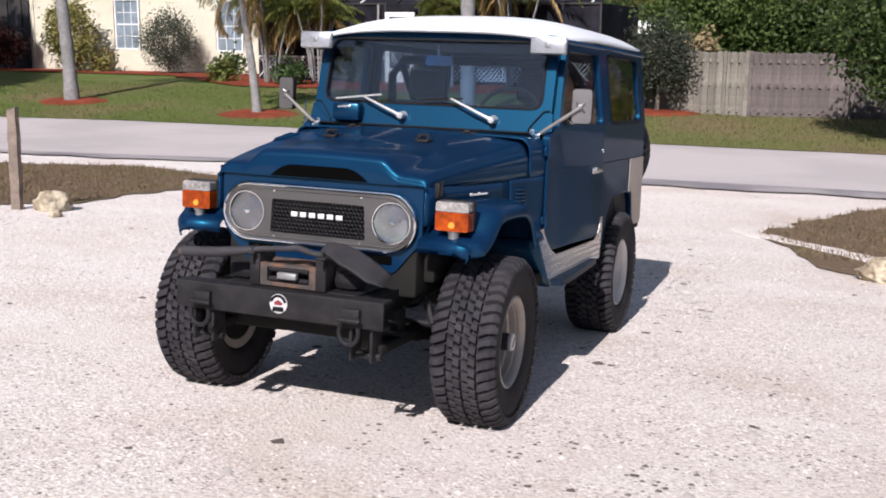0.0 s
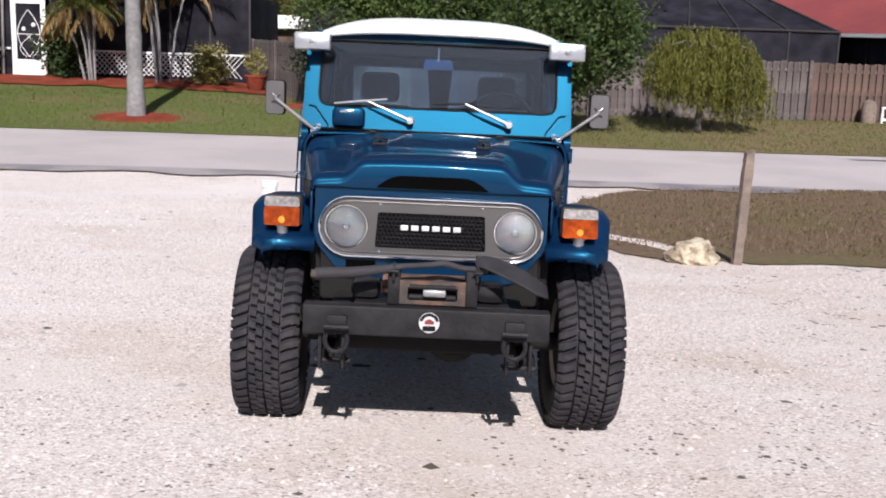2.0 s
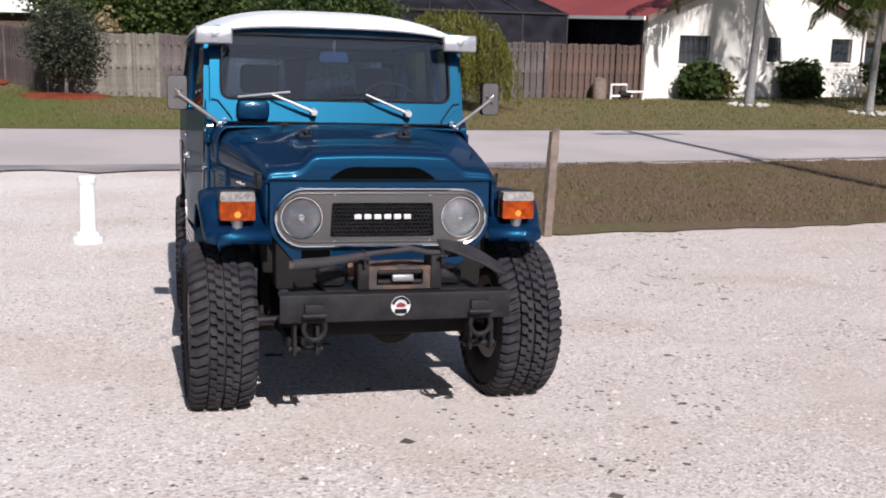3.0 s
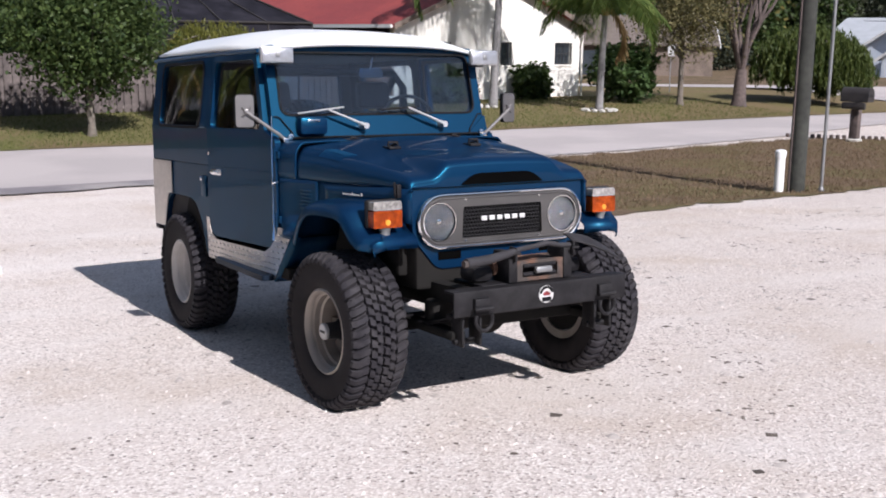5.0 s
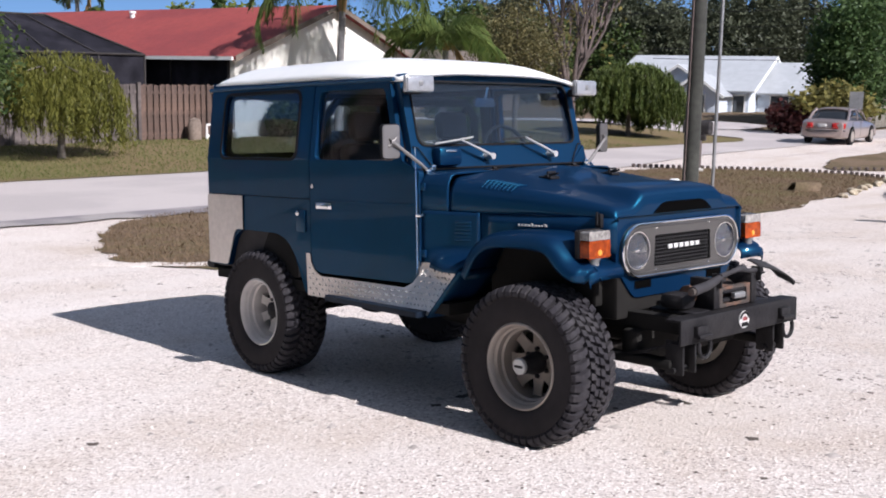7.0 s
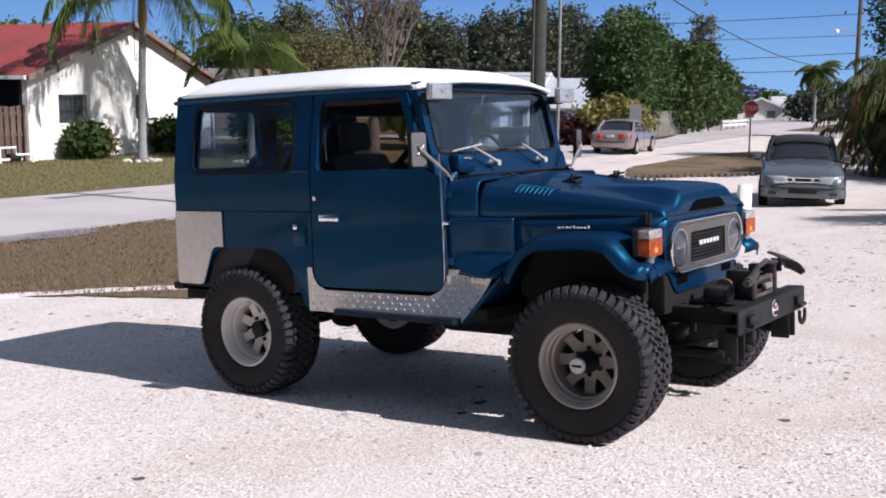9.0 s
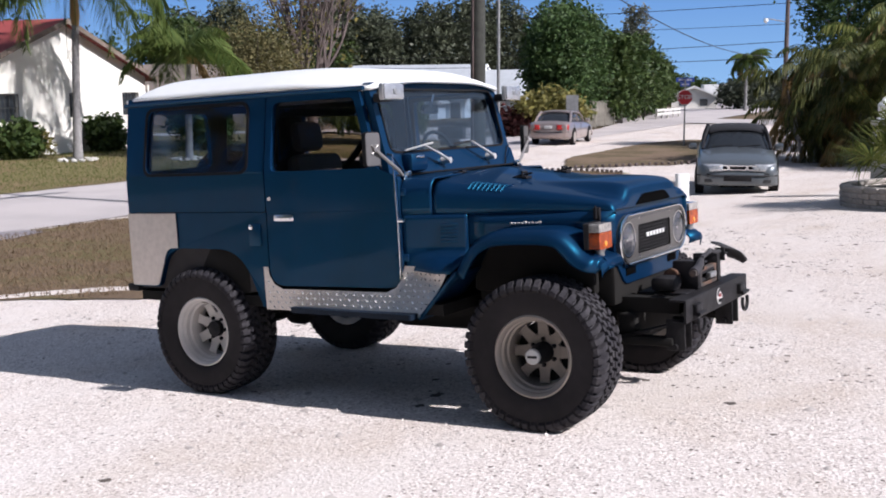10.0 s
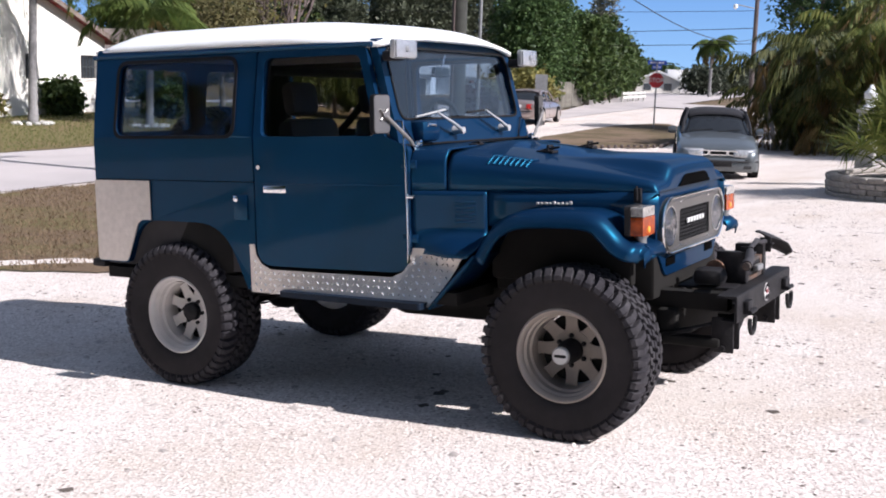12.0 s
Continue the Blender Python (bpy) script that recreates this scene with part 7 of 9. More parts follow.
rl = part("roof_slope", slope_roof(-0.3, EAVE - 0.3 * pitch, GW / 2, APEX, -0.35, DEEP), M["red_roof"], villa, "red roof slope")
rr = part("roof_slope", slope_roof(GW + 0.45, EAVE - 0.45 * pitch, GW / 2, APEX, -0.35, DEEP), M["red_roof"], villa, "red roof slope")
for x0, x1, s in ((-0.3, GW / 2, -0.3), (GW + 0.45, GW / 2, 0.45)):
    bm = bmesh.new()
    z0 = EAVE - abs(s) * pitch
    plate(bm, [(x0, z0 - 0.10), (x1, APEX - 0.10), (x1, APEX + 0.065), (x0, z0 + 0.065)], [], lambda u, v, d: Vector((u, -0.36 + d, v)), 0.05)
    part("barge_board", bm, M["post_wood"], villa, "brown barge board")
bm = bmesh.new()
box(bm, (-0.38, -0.25, EAVE - 0.3 * pitch - 0.06), (-0.29, DEEP, EAVE - 0.3 * pitch + 0.05))
part("gutter", bm, M["white_paint"], villa, "white gutter")
bm = bmesh.new()
lathe(bm, [(0.09, 0), (0.09, 0.25), (0.13, 0.26), (0.13, 0.34), (0, 0.36)], "z", (3.8, 9.1, 3.60), 12)
part("roof_vent", bm, M["white_paint"], villa, "white roof vent")
bm = bmesh.new()
tube(bm, [(GW + 0.1, -0.05, 1.95), (GW + 0.06, -0.06, 1.3), (GW + 0.1, -0.06, -0.4)], 0.04, 8)
part("downpipe", bm, M["stucco"], villa)

# dark screen cage behind the fence
cage = thing("pool_cage", "dark screened pool cage with a hipped top", "pool cage", pose(0, 0, 0))
co = [(2.9, 29.3, 2.2), (12.25, 29.3, 2.2), (10.0, 38, 2.2), (2.9, 38, 2.2), (6.05, 32.6, 3.46), (10.4, 32.6, 3.46), (9.4, 35.6, 3.46), (6.05, 35.6, 3.46)]
bm = bmesh.new()
v = [bm.verts.new(p) for p in [(x, y, -0.4) for x, y, z in co[:4]] + co]
for f in ((0, 1, 5, 4), (1, 2, 6, 5), (2, 3, 7, 6), (3, 0, 4, 7), (4, 5, 9, 8), (5, 6, 10, 9), (6, 7, 11, 10), (7, 4, 8, 11), (8, 9, 10, 11)):
    bm.faces.new([v[i] for i in f])
part("mesh_screen", bm, M["screen"], cage)
for a, b in ((0, 1), (1, 2), (3, 0), (0, 4), (1, 5), (2, 6), (3, 7), (4, 5), (5, 6), (7, 4)):
    bm = bmesh.new()
    tube(bm, [Vector(co[a]) + Vector((0, -0.03, 0.02)), Vector(co[b]) + Vector((0, -0.03, 0.02))], 0.04, 6)
    part("frame_bar", bm, M["screen_bar"], cage)
for k in range(7):
    bm = bmesh.new()
    x = 2.9 + 9.35 * k / 6
    tube(bm, [(x, 29.28, -0.4), (x, 29.28, 2.2)], 0.035, 6)
    part("frame_bar", bm, M["screen_bar"], cage)
    if 0 < k < 6:
        bm = bmesh.new()
        tube(bm, [(x, 29.28, 2.22), (6.05 + 4.35 * k / 6, 32.57, 3.48)], 0.025, 6)
        part("frame_bar", bm, M["screen_bar"], cage)

# pool pump by the fence
pump = thing("pool_pump", "white plastic pipes and a brown filter by the fence", "pump", pose(12.6, 25.7, land(12.6, 25.7) + 0.03))
bm = bmesh.new()
lathe(bm, [(0.0, 0.0), (0.20, 0.0), (0.21, 0.45), (0.16, 0.62), (0.0, 0.68)], "z", (-0.55, 0.1, 0), 16)
part("filter", bm, M["post_wood"], pump, "brown filter tank", True)
bm = bmesh.new()
tube(bm, [(-0.2, 0, 0.02), (-0.2, 0, 0.46), (0.3, 0, 0.46), (0.3, 0, 0.25), (0.85, 0, 0.25), (0.85, 0, 0.02)], 0.04, 8)
tube(bm, [(-0.2, 0, 0.12), (0.5, 0, 0.12)], 0.035, 8)
part("pipes", bm, M["pvc"], pump)
bm = bmesh.new()
lathe(bm, [(0.0, 0.0), (0.11, 0.0), (0.11, 0.35), (0.0, 0.36)], "x", (0.1, 0.05, 0.17), 14)
part("motor", bm, M["black"], pump, "", True)

# plants across the street
tree("tree", (2.95, 20.9), 4.0, (1.85, 1.7, 1.5), 2.45, "leaf_mid", 0.065, 760, "broad green tree with drooping leaves on the far lawn", 51, 0.10, 9, 34, 0.19, 0.25, 0.55, shell=0.35)
weeping("weeping_tree", (6.45, 22.4), 2.5, 1.55, "leaf_weep", "small weeping tree with hanging yellow-green leaves", 52, 520)
tree("tree", (-3.2, 25.0), 2.6, (1.0, 0.9, 1.25), 1.5, "leaf_pine", 0.042, 330, "small dark layered evergreen tree by the fence", 53, 0.06, 10, 30, 0.12, 0.75, 0.1)
tree("shrub", (-2.3, 26.6), 2.1, (0.38, 0.3, 0.22), 1.85, "straw", 0.09, 22, "shrub with dry yellow flower heads above the fence", 54, 0.03, 4, 20, 0.14)
for at, h, cr, z0, sd in (((-2.5, 30.5), 4.6, (2.2, 1.6, 1.9), 2.6, 55), ((1.0, 31.0), 5.0, (2.6, 1.8, 2.1), 2.8, 56), ((4.0, 29.5), 4.6, (2.2, 1.6, 1.9), 2.6, 57), ((-0.6, 35.0), 6.0, (3.0, 2.0, 2.3), 3.6, 58), ((-7.0, 52.0), 7.5, (4.5, 2.5, 2.6), 4.6, 59)):
    tree("tree", at, h, cr, z0, "leaf_olive" if sd == 59 else "leaf_fresh" if sd == 55 else "leaf_mid", 0.085, 210, "dense green tree behind the board fence", sd, 0.12, 6, 80, 0.30, 0.3, 0.25, shell=0.35)
for x, y, r, h, leaf, sd, label in ((15.5, 25.98, 0.55, 1.0, "leaf_mid", 61, "round dark bush against the white house"), (19.75, 27.05, 0.62, 1.08, "leaf_mid", 62, "clipped round green bush against the white house"), (21.9, 24.6, 1.25, 2.0, "leaf_dark", 63, "dense dark bush with large leaves")):
    tree("bush", (x, y), h, (r, r * 0.8, h * 0.52), h * 0.55, leaf, 0.12, 150, label, sd, 0.05, 5, 26, 0.12, shell=0.6)
tree("bush", (16.3, 26.3), 0.8, (0.5, 0.4, 0.45), 0.5, "leaf_olive", 0.10, 30, "sparse low plant against the white house", 64, 0.02, 5, 18, 0.12)
palm("palm", (16.2, 24.2), 4.1, "palm with a pale slender trunk and long drooping fronds", 65, 0.135, 20, 4.0, lean=(0.25, 0.1), leaflet=0.85, dead=1, sag=2.9, up=1.45, mat="frond_green", pairs=80, hang=1.25, low=0.5, wide=0.038, shaft=1.25)
palm("palm", (19.2, 22.6), 3.1, "shorter palm with bright arching fronds", 66, 0.12, 26, 2.5, lean=(0.1, 0), leaflet=0.70, dead=1, sag=2.0, up=1.45, mat="frond_green", pairs=54, hang=0.8, low=0.2)
for p in ((16.2, 24.2), (19.2, 22.6)):
    rr_ = random.Random(int(p[0]))
    st = thing("stone_ring", "ring of pale stones round a palm", "edging", pose(p[0], p[1], land(*p) + 0.03))
    for k in range(13):
        bm = bmesh.new()
        bmesh.ops.create_icosphere(bm, subdivisions=1, radius=0.11)
        for w in bm.verts:
            w.co *= rr_.uniform(0.8, 1.15)
            w.co.z *= 0.6
        o = part("stone", bm, M["concrete"], st)
        o.matrix_basis = pose(0.55 * math.cos(k * 0.483), 0.45 * math.sin(k * 0.483), 0.03, 0, 0, k * 40)
tree("tree", (23.4, 23.4), 4.8, (2.1, 1.9, 1.7), 3.2, "leaf_drab", 0.060, 420, "small sparse tree with olive and yellow leaves", 67, 0.11, 12, 26, 0.25, shell=0.3)

# bare tree with many upright limbs
bare = thing("bare_tree", "bare grey-brown tree with many upright twigs", "tree", pose(25.6, 22.8, land(25.6, 22.8)) @ Matrix.Scale(1.3, 4))
rnd = random.Random(5)
bm = bmesh.new()


def branch(b, d, ln, r, depth):
    e = b + d * ln
    mid = b.lerp(e, 0.5) + Vector((rnd.uniform(-1, 1), rnd.uniform(-1, 1), 0)) * 0.05 * ln
    tube(bm, [b, mid, e], [r, r * 0.8, r * 0.6], 5 if depth > 1 else 8, False)
    if depth >= 5 or r < 0.006:
        return
    for k in range(3 if depth < 4 else 2):
        nd = (d + Vector((rnd.uniform(-1, 1), rnd.uniform(-1, 1), rnd.uniform(-0.1, 0.5))) * (0.42 if depth else 0.36)).normalized()
        branch(e, nd, ln * rnd.uniform(0.62, 0.85), r * 0.6, depth + 1)


tube(bm, [(0, 0, -0.1), (0, 0, 0.2), (0.03, 0, 1.0)], [0.27, 0.19, 0.15], 10, False)
for k in range(6):
    a = k * 1.05
    branch(Vector((0.03, 0, 0.95)), Vector((0.32 * math.cos(a), 0.32 * math.sin(a), 1)).normalized(), 1.35, 0.085, 1)
part("trunk", bm, M["bark_dark"], bare, smooth=True)
rng = np.random.default_rng(9)
part("crown", quads_mesh("crown", leaf_quads(rng, clumps(rng, 60, (1.9, 1.8, 1.7), (0, 0, 4.0), 9, 0.25, 0.2), 0.09), M["leaf_olive"]), None, bare, "a few dry leaves")
weeping("weeping_tree", (29.2, 22.9), 2.7, 2.0, "leaf_weep_dark", "dense weeping tree with dark hanging leaves", 68, 1000, 0.036)

# ---- pale blue house ----
blue = thing("house", "pale blue house with a grey metal roof and white trim", "house", pose(57.35, 39.85, -0.9, 0, 0, -70))


def gable_block(parent, x0, x1, y0, y1, wall, ridge, along, wall_mat, roof_mat, over=0.35):
    """A block with a gabled roof whose ridge runs along x or y."""
    bm = bmesh.new()
    box(bm, (x0, y0, -0.3), (x1, y1, wall))
    part("wall", bm, M[wall_mat], parent)
    if along == "y":
        c = (x0 + x1) / 2
        for a in (x0 - over, x1 + over):
            bm = bmesh.new()
            z = wall - over * (ridge - wall) / (c - x0)
            plate(bm, [(a, y0 - over), (c, y0 - over), (c, y1), (a, y1)], [], lambda u, v, d: Vector((u, v, z + (ridge - z) * (u - a) / (c - a) + 0.08 - d)), 0.1)
            part("roof_slope", bm, M[roof_mat], parent)
            bm = bmesh.new()
            plate(bm, [(a, z - 0.12), (c, ridge - 0.12), (c, ridge + 0.085), (a, z + 0.085)], [], lambda u, v, d: Vector((u, y0 - over - 0.03 + d, v)), 0.06)
            part("barge_board", bm, M["white_paint"], parent, "white barge board")
        bm = bmesh.new()
        plate(bm, [(x0, wall), (x1, wall), (c, ridge - 0.03)], [], lambda u, v, d: Vector((u, y0 + d, v)), 0.15)
        part("gable", bm, M[wall_mat], parent)
    else:
        c = (y0 + y1) / 2
        for a in (y0 - over, y1 + over):
            bm = bmesh.new()
            z = wall - over * (ridge - wall) / (c - y0)
            plate(bm, [(x0 - over, a), (x1 + over, a), (x1 + over, c), (x0 - over, c)], [], lambda u, v, d: Vector((u, v, z + (ridge - z) * (v - a) / (c - a) + 0.08 - d)), 0.1)
            part("roof_slope", bm, M[roof_mat], parent)
        for x in (x0, x1 - 0.15):
            bm = bmesh.new()
            plate(bm, [(y0, wall), (y1, wall), (c, ridge - 0.03)], [], lambda u, v, d: Vector((x + d, u, v)), 0.15)
            part("gable", bm, M[wall_mat], parent)
        x, drop = x1 + over, over * (ridge - wall) / (c - y0)
        for e in (y0 - over, y1 + over):
            bm = bmesh.new()
            plate(bm, [(e, wall - drop - 0.16), (c, ridge - 0.16), (c, ridge + 0.085), (e, wall - drop + 0.085)], [], lambda u, v, d: Vector((x + d, u, v)), 0.06)
            part("barge_board", bm, M["white_paint"], parent, "white barge board")


gable_block(blue, -6.5, 3.4, 2.6, 16.6, 2.0, 4.35, "x", "blue_wall", "grey_roof", 0.4)
gable_block(blue, -3.6, 1.2, 1.5, 9.0, 2.0, 3.6, "y", "blue_wall", "grey_roof")
gable_block(blue, -1.2, 2.0, 0.0, 4.0, 1.8, 2.95, "y", "blue_wall", "grey_roof")
gable_block(blue, 3.45, 8.2, 5.0, 13.0, 1.9, 3.9, "x", "blue_wall", "grey_roof")
bm = bmesh.new()
box(bm, (-1.3, -0.9, 0.0), (2.0, -0.3, 0.32), 0.1)
part("hedge", bm, M["leaf_dark"], blue, "low clipped hedge")
for x0, x1, y, z0, z1, mat in ((0.0, 1.02, -0.02, 0.15, 1.62, "window_pane"), (2.35, 3.1, 2.56, 0.1, 1.6, "window_pane"), (4.4, 5.6, 4.96, 0.3, 1.6, "window_pane")):
    bm = bmesh.new()
    plate(bm, [(x0 - 0.08, z0 - 0.08), (x1 + 0.08, z0 - 0.08), (x1 + 0.08, z1 + 0.08), (x0 - 0.08, z1 + 0.08)], [[(x0, z0), (x1, z0), (x1, z1), (x0, z1)]], lambda u, v, d: Vector((u, y - 0.05 + d, v)), 0.08)
    w = part("window", bm, M["white_paint"], blue)
    bm = bmesh.new()
    box(bm, (x0, y - 0.02, z0), (x1, y - 0.01, z1))
    part("pane", bm, M[mat], w)
# brown-roofed house further along
brown = thing("house", "low house with a brown shingle roof behind the trees", "house", pose(40.0, 50.0, -0.6, 0, 0, -38))
gable_block(brown, -8, 8, 0, 8, 2.2, 3.9, "x", "post_wood", "brown_roof")
bm = bmesh.new()
box(bm, (-1.5, -0.06, -0.1), (1.2, -0.02, 1.7))
part("window", bm, M["window_pane"], brown)
# pale house at the far end of the street
far_house = thing("house", "small pale house far down the street", "house", pose(105.5, 36.3, -0.6, 0, 0, -70))
gable_block(far_house, -2.3, 2.3, 0, 6, 1.35, 2.3, "y", "stucco", "brown_roof")
for x in (-1.5, 0.6):
    bm = bmesh.new()
    box(bm, (x, -0.05, 0.3), (x + 0.8, -0.02, 1.0))
    part("window", bm, M["window_pane"], far_house)

# ---- parked cars ----
M.update(
    car_grey=material("grey_green_car_paint", (0.115, 0.13, 0.14), 0.35, metal=0.45, vary=0.05, coat=0.7),
    car_trim=material("dark_car_trim", (0.028, 0.028, 0.030), 0.6, vary=0.15),
    car_lamp=material("clear_car_lamp", (0.62, 0.63, 0.64), 0.12, metal=0.5, vary=0.3, scale=30, coat=0.6),
    car_silver=material("champagne_car_paint", (0.33, 0.265, 0.245), 0.3, metal=0.5, vary=0.04, coat=0.8),
    car_glass=material("car_window_dark", (0.020, 0.023, 0.027), 0.06, vary=0.1, spec=0.38),
    soft_top=material("black_canvas_top", (0.012, 0.012, 0.016), 0.95, vary=0.15, bump=0.2),
    tail_red=material("red_tail_lens", (0.40, 0.015, 0.012), 0.2, vary=0.1, coat=0.6),
    sign_red=material("stop_sign_red", (0.40, 0.02, 0.025), 0.5, vary=0.06),
    sign_blue=material("street_sign_blue", (0.02, 0.06, 0.35), 0.5, vary=0.06),
    block=material("stacked_block", (0.37, 0.335, 0.30), 0.95, vary=0.2, scale=14, bump=0.5, per_piece=0.25),
    cable=material("black_cable", (0.012, 0.012, 0.012), 0.7),
)


def ring_section(w, z0, z1, y, n=20, p=3.2):
    """A rounded box section of a car's body at station y."""
    out = []
    for k in range(n):
        a = 2 * math.pi * k / n
        c, s = math.cos(a), math.sin(a)
        out.append((w * math.copysign(abs(c) ** (2 / p), c), y, (z0 + z1) / 2 + (z1 - z0) / 2 * math.copysign(abs(s) ** (2 / p), s)))
    return out


def loft(bm, sections):
    rings = [[bm.verts.new(p) for p in s] for s in sections]
    for a, b in zip(rings, rings[1:]):
        for k in range(len(a)):
            bm.faces.new((a[k], a[(k + 1) % len(a)], b[(k + 1) % len(a)], b[k]))
    bm.faces.new(rings[0])
    bm.faces.new(rings[-1])
    return bm


def hull_section(w, z0, belt, top, y, n=9):
    """Half-round car section: flat floor, upright flank, soft shoulder at the belt, crowned top."""
    right = [(0.86 * w, z0), (0.96 * w, z0 + 0.05), (0.995 * w, z0 + 0.16), (w, (z0 + belt) / 2), (0.985 * w, belt - 0.07), (0.95 * w, belt - 0.015), (0.88 * w, belt + 0.3 * (top - belt)), (0.60 * w, belt + 0.75 * (top - belt)), (0.25 * w, top)]
    return [(x, y, z) for x, z in right] + [(-x, y, z) for x, z in right[::-1]]


def make_car(name, label, at, paint, top_mat, L=4.5, W=0.85, H=1.42, rear=0.74, grille=True):
    """A car whose nose points to -y. rear: where the rear window meets the boot, in half lengths."""
    c = thing(name, label, "car", at)
    h = L / 2
    bm = bmesh.new()
    loft(bm, [hull_section(w * W, z0, zb, zt, y * h) for y, w, z0, zb, zt in (
        (-1.0, 0.74, 0.32, 0.52, 0.55), (-0.985, 0.86, 0.27, 0.60, 0.63), (-0.94, 0.94, 0.22, 0.66, 0.70), (-0.84, 0.98, 0.20, 0.71, 0.76), (-0.66, 1.0, 0.19, 0.77, 0.84), (-0.48, 1.0, 0.19, 0.81, 0.90),
        (-0.34, 1.0, 0.19, 0.85, 0.94), (0.1, 1.0, 0.19, 0.88, 0.93), (0.55, 1.0, 0.20, 0.91, 0.96), (rear + 0.04, 0.985, 0.22, 0.92, 0.985), (0.92, 0.95, 0.26, 0.90, 0.96), (0.985, 0.88, 0.32, 0.84, 0.88), (1.0, 0.80, 0.38, 0.76, 0.78))])
    body = part("body", bm, paint, c, "", True)
    # glasshouse, roof and pillars
    a_foot, a_top, c_top = -0.36, -0.05, rear - 0.26
    bm = bmesh.new()
    loft(bm, [ring_section(w * W, 0.80, z1, y * h, 24, 3.4) for y, w, z1 in ((a_foot, 0.85, 0.90), (a_top - 0.10, 0.76, H - 0.17), (a_top, 0.745, H - 0.06), (c_top - 0.06, 0.745, H - 0.06), (c_top, 0.77, H - 0.10), (rear, 0.85, 0.95))])
    part("window_glass", bm, M["car_glass"], c, "dark car windows", True)
    bm = bmesh.new()
    sheet(bm, lambda u, v: Vector(((2 * u - 1) * W * (0.76 - 0.03 * (2 * v - 1) ** 4), (a_top - 0.10 + (c_top - a_top + 0.115) * v) * h, H + 0.012 - 0.085 * abs(2 * u - 1) ** 3.2 - 0.060 * abs(2 * v - 1) ** 4 - 0.06 * (1 - v) ** 5)), 18, 14)
    top = part("roof", bm, top_mat, c, "", True)
    md = top.modifiers.new("thickness", "SOLIDIFY")
    md.thickness, md.offset = 0.05, -1
    for s in (-1, 1):
        for y0, y1, zt, r in ((a_foot, a_top - 0.04, H - 0.06, 0.030), (rear, c_top + 0.02, H - 0.07, 0.055), (0.13, 0.15, H - 0.05, 0.028)):
            bm = bmesh.new()
            tube(bm, [(s * W * 0.865, y0 * h, 0.90), (s * W * 0.815, (y0 + y1) / 2 * h, (0.9 + zt) / 2 + 0.02), (s * W * 0.73, y1 * h, zt)], r, 8)
            part("pillar", bm, top_mat, c, "", True)
        bm = bmesh.new()
        tube(bm, [(s * W * 0.885, -0.33 * h, 0.885), (s * W * 0.90, 0.1 * h, 0.905), (s * W * 0.90, (rear - 0.05) * h, 0.935)], 0.014, 6)
        part("window_trim", bm, M["car_trim"], c, "", True)
        bm = bmesh.new()
        lathe(bm, [(0.0, -0.10), (0.055, -0.085), (0.075, -0.02), (0.072, 0.06), (0.0, 0.075)], "x", (0, 0, 0), 14)
        for v in bm.verts:
            v.co = Vector((s * (W * 0.98 + 0.10) + v.co.x, -0.27 * h + v.co.y * 0.8, 0.945 + v.co.z))
        part("mirror", bm, paint, c, "", True)
        # wraparound lamps
        bm = bmesh.new()
        sheet(bm, lambda u, v: Vector((s * W * (0.36 + 0.57 * u), h * (-0.992 + 0.012 * u + 0.085 * u ** 4) - 0.050 + 0.035 * v, 0.535 + 0.135 * v - 0.03 * u * (1 - v))), 10, 3)
        lamp = part("headlight", bm, M["car_lamp"], c, "clear wraparound headlight", True)
        md = lamp.modifiers.new("thickness", "SOLIDIFY")
        md.thickness = 0.03
        bm = bmesh.new()
        sheet(bm, lambda u, v: Vector((s * W * (0.42 + 0.55 * u), h * (1.0 - 0.075 * u ** 3) + 0.030 - 0.03 * v, 0.63 + 0.20 * v)), 8, 3)
        tail = part("tail_light", bm, M["tail_red"], c, "red tail light", True)
        md = tail.modifiers.new("thickness", "SOLIDIFY")
        md.thickness = 0.03
        bm = bmesh.new()
        box(bm, (s * 0.52 - 0.13, -1.006 * h, 0.295), (s * 0.52 + 0.13, -0.985 * h, 0.365), 0.012)
        part("bumper_vent", bm, M["car_trim"], c, "", True)
        bm = bmesh.new()
        tube(bm, [(s * 0.28 - 0.25, -0.385 * h, 0.945), (s * 0.28 + 0.20, -0.34 * h, 0.985)], 0.012, 5)
        part("wiper", bm, M["grille_black"], c)
        for y in (0.08, 0.55):
            bm = bmesh.new()
            box(bm, (s * W * 0.995 - 0.006, y * h - 0.006, 0.30), (s * W * 0.995 + 0.004, y * h + 0.006, 0.87))
            part("door_seam", bm, M["car_trim"], c)
        for y in (-0.60, 0.58):
            # A thin black disc paints the shade of the wheel opening.
            bm = bmesh.new()
            lathe(bm, [(0.0, 0.0), (0.365, 0.0), (0.35, 0.012), (0.0, 0.012)], "x", (s * W * 1.0 - (0.006 if s > 0 else 0.006), y * h, 0.335), 30)
            part("wheel_arch", bm, M["recess_shade"], c, "dark disc for the shade in the wheel opening", True)
            bm = bmesh.new()
            lathe(bm, [(0.20, 0.0), (0.30, 0.008), (0.318, 0.03), (0.318, 0.16), (0.30, 0.185), (0.20, 0.19)], "x", (s * (W - 0.07) - 0.095, y * h, 0.315), 28, False)
            w = part("wheel", bm, M["sidewall"], c, "black tyre", True)
            bm = bmesh.new()
            lathe(bm, [(0.205, 0.0), (0.20, s * 0.014), (0.06, s * 0.004), (0.0, s * 0.012)], "x", (s * (W + 0.022), y * h, 0.315), 20)
            part("hub_cap", bm, M["wheel_silver"], w, "silver wheel cover", True)
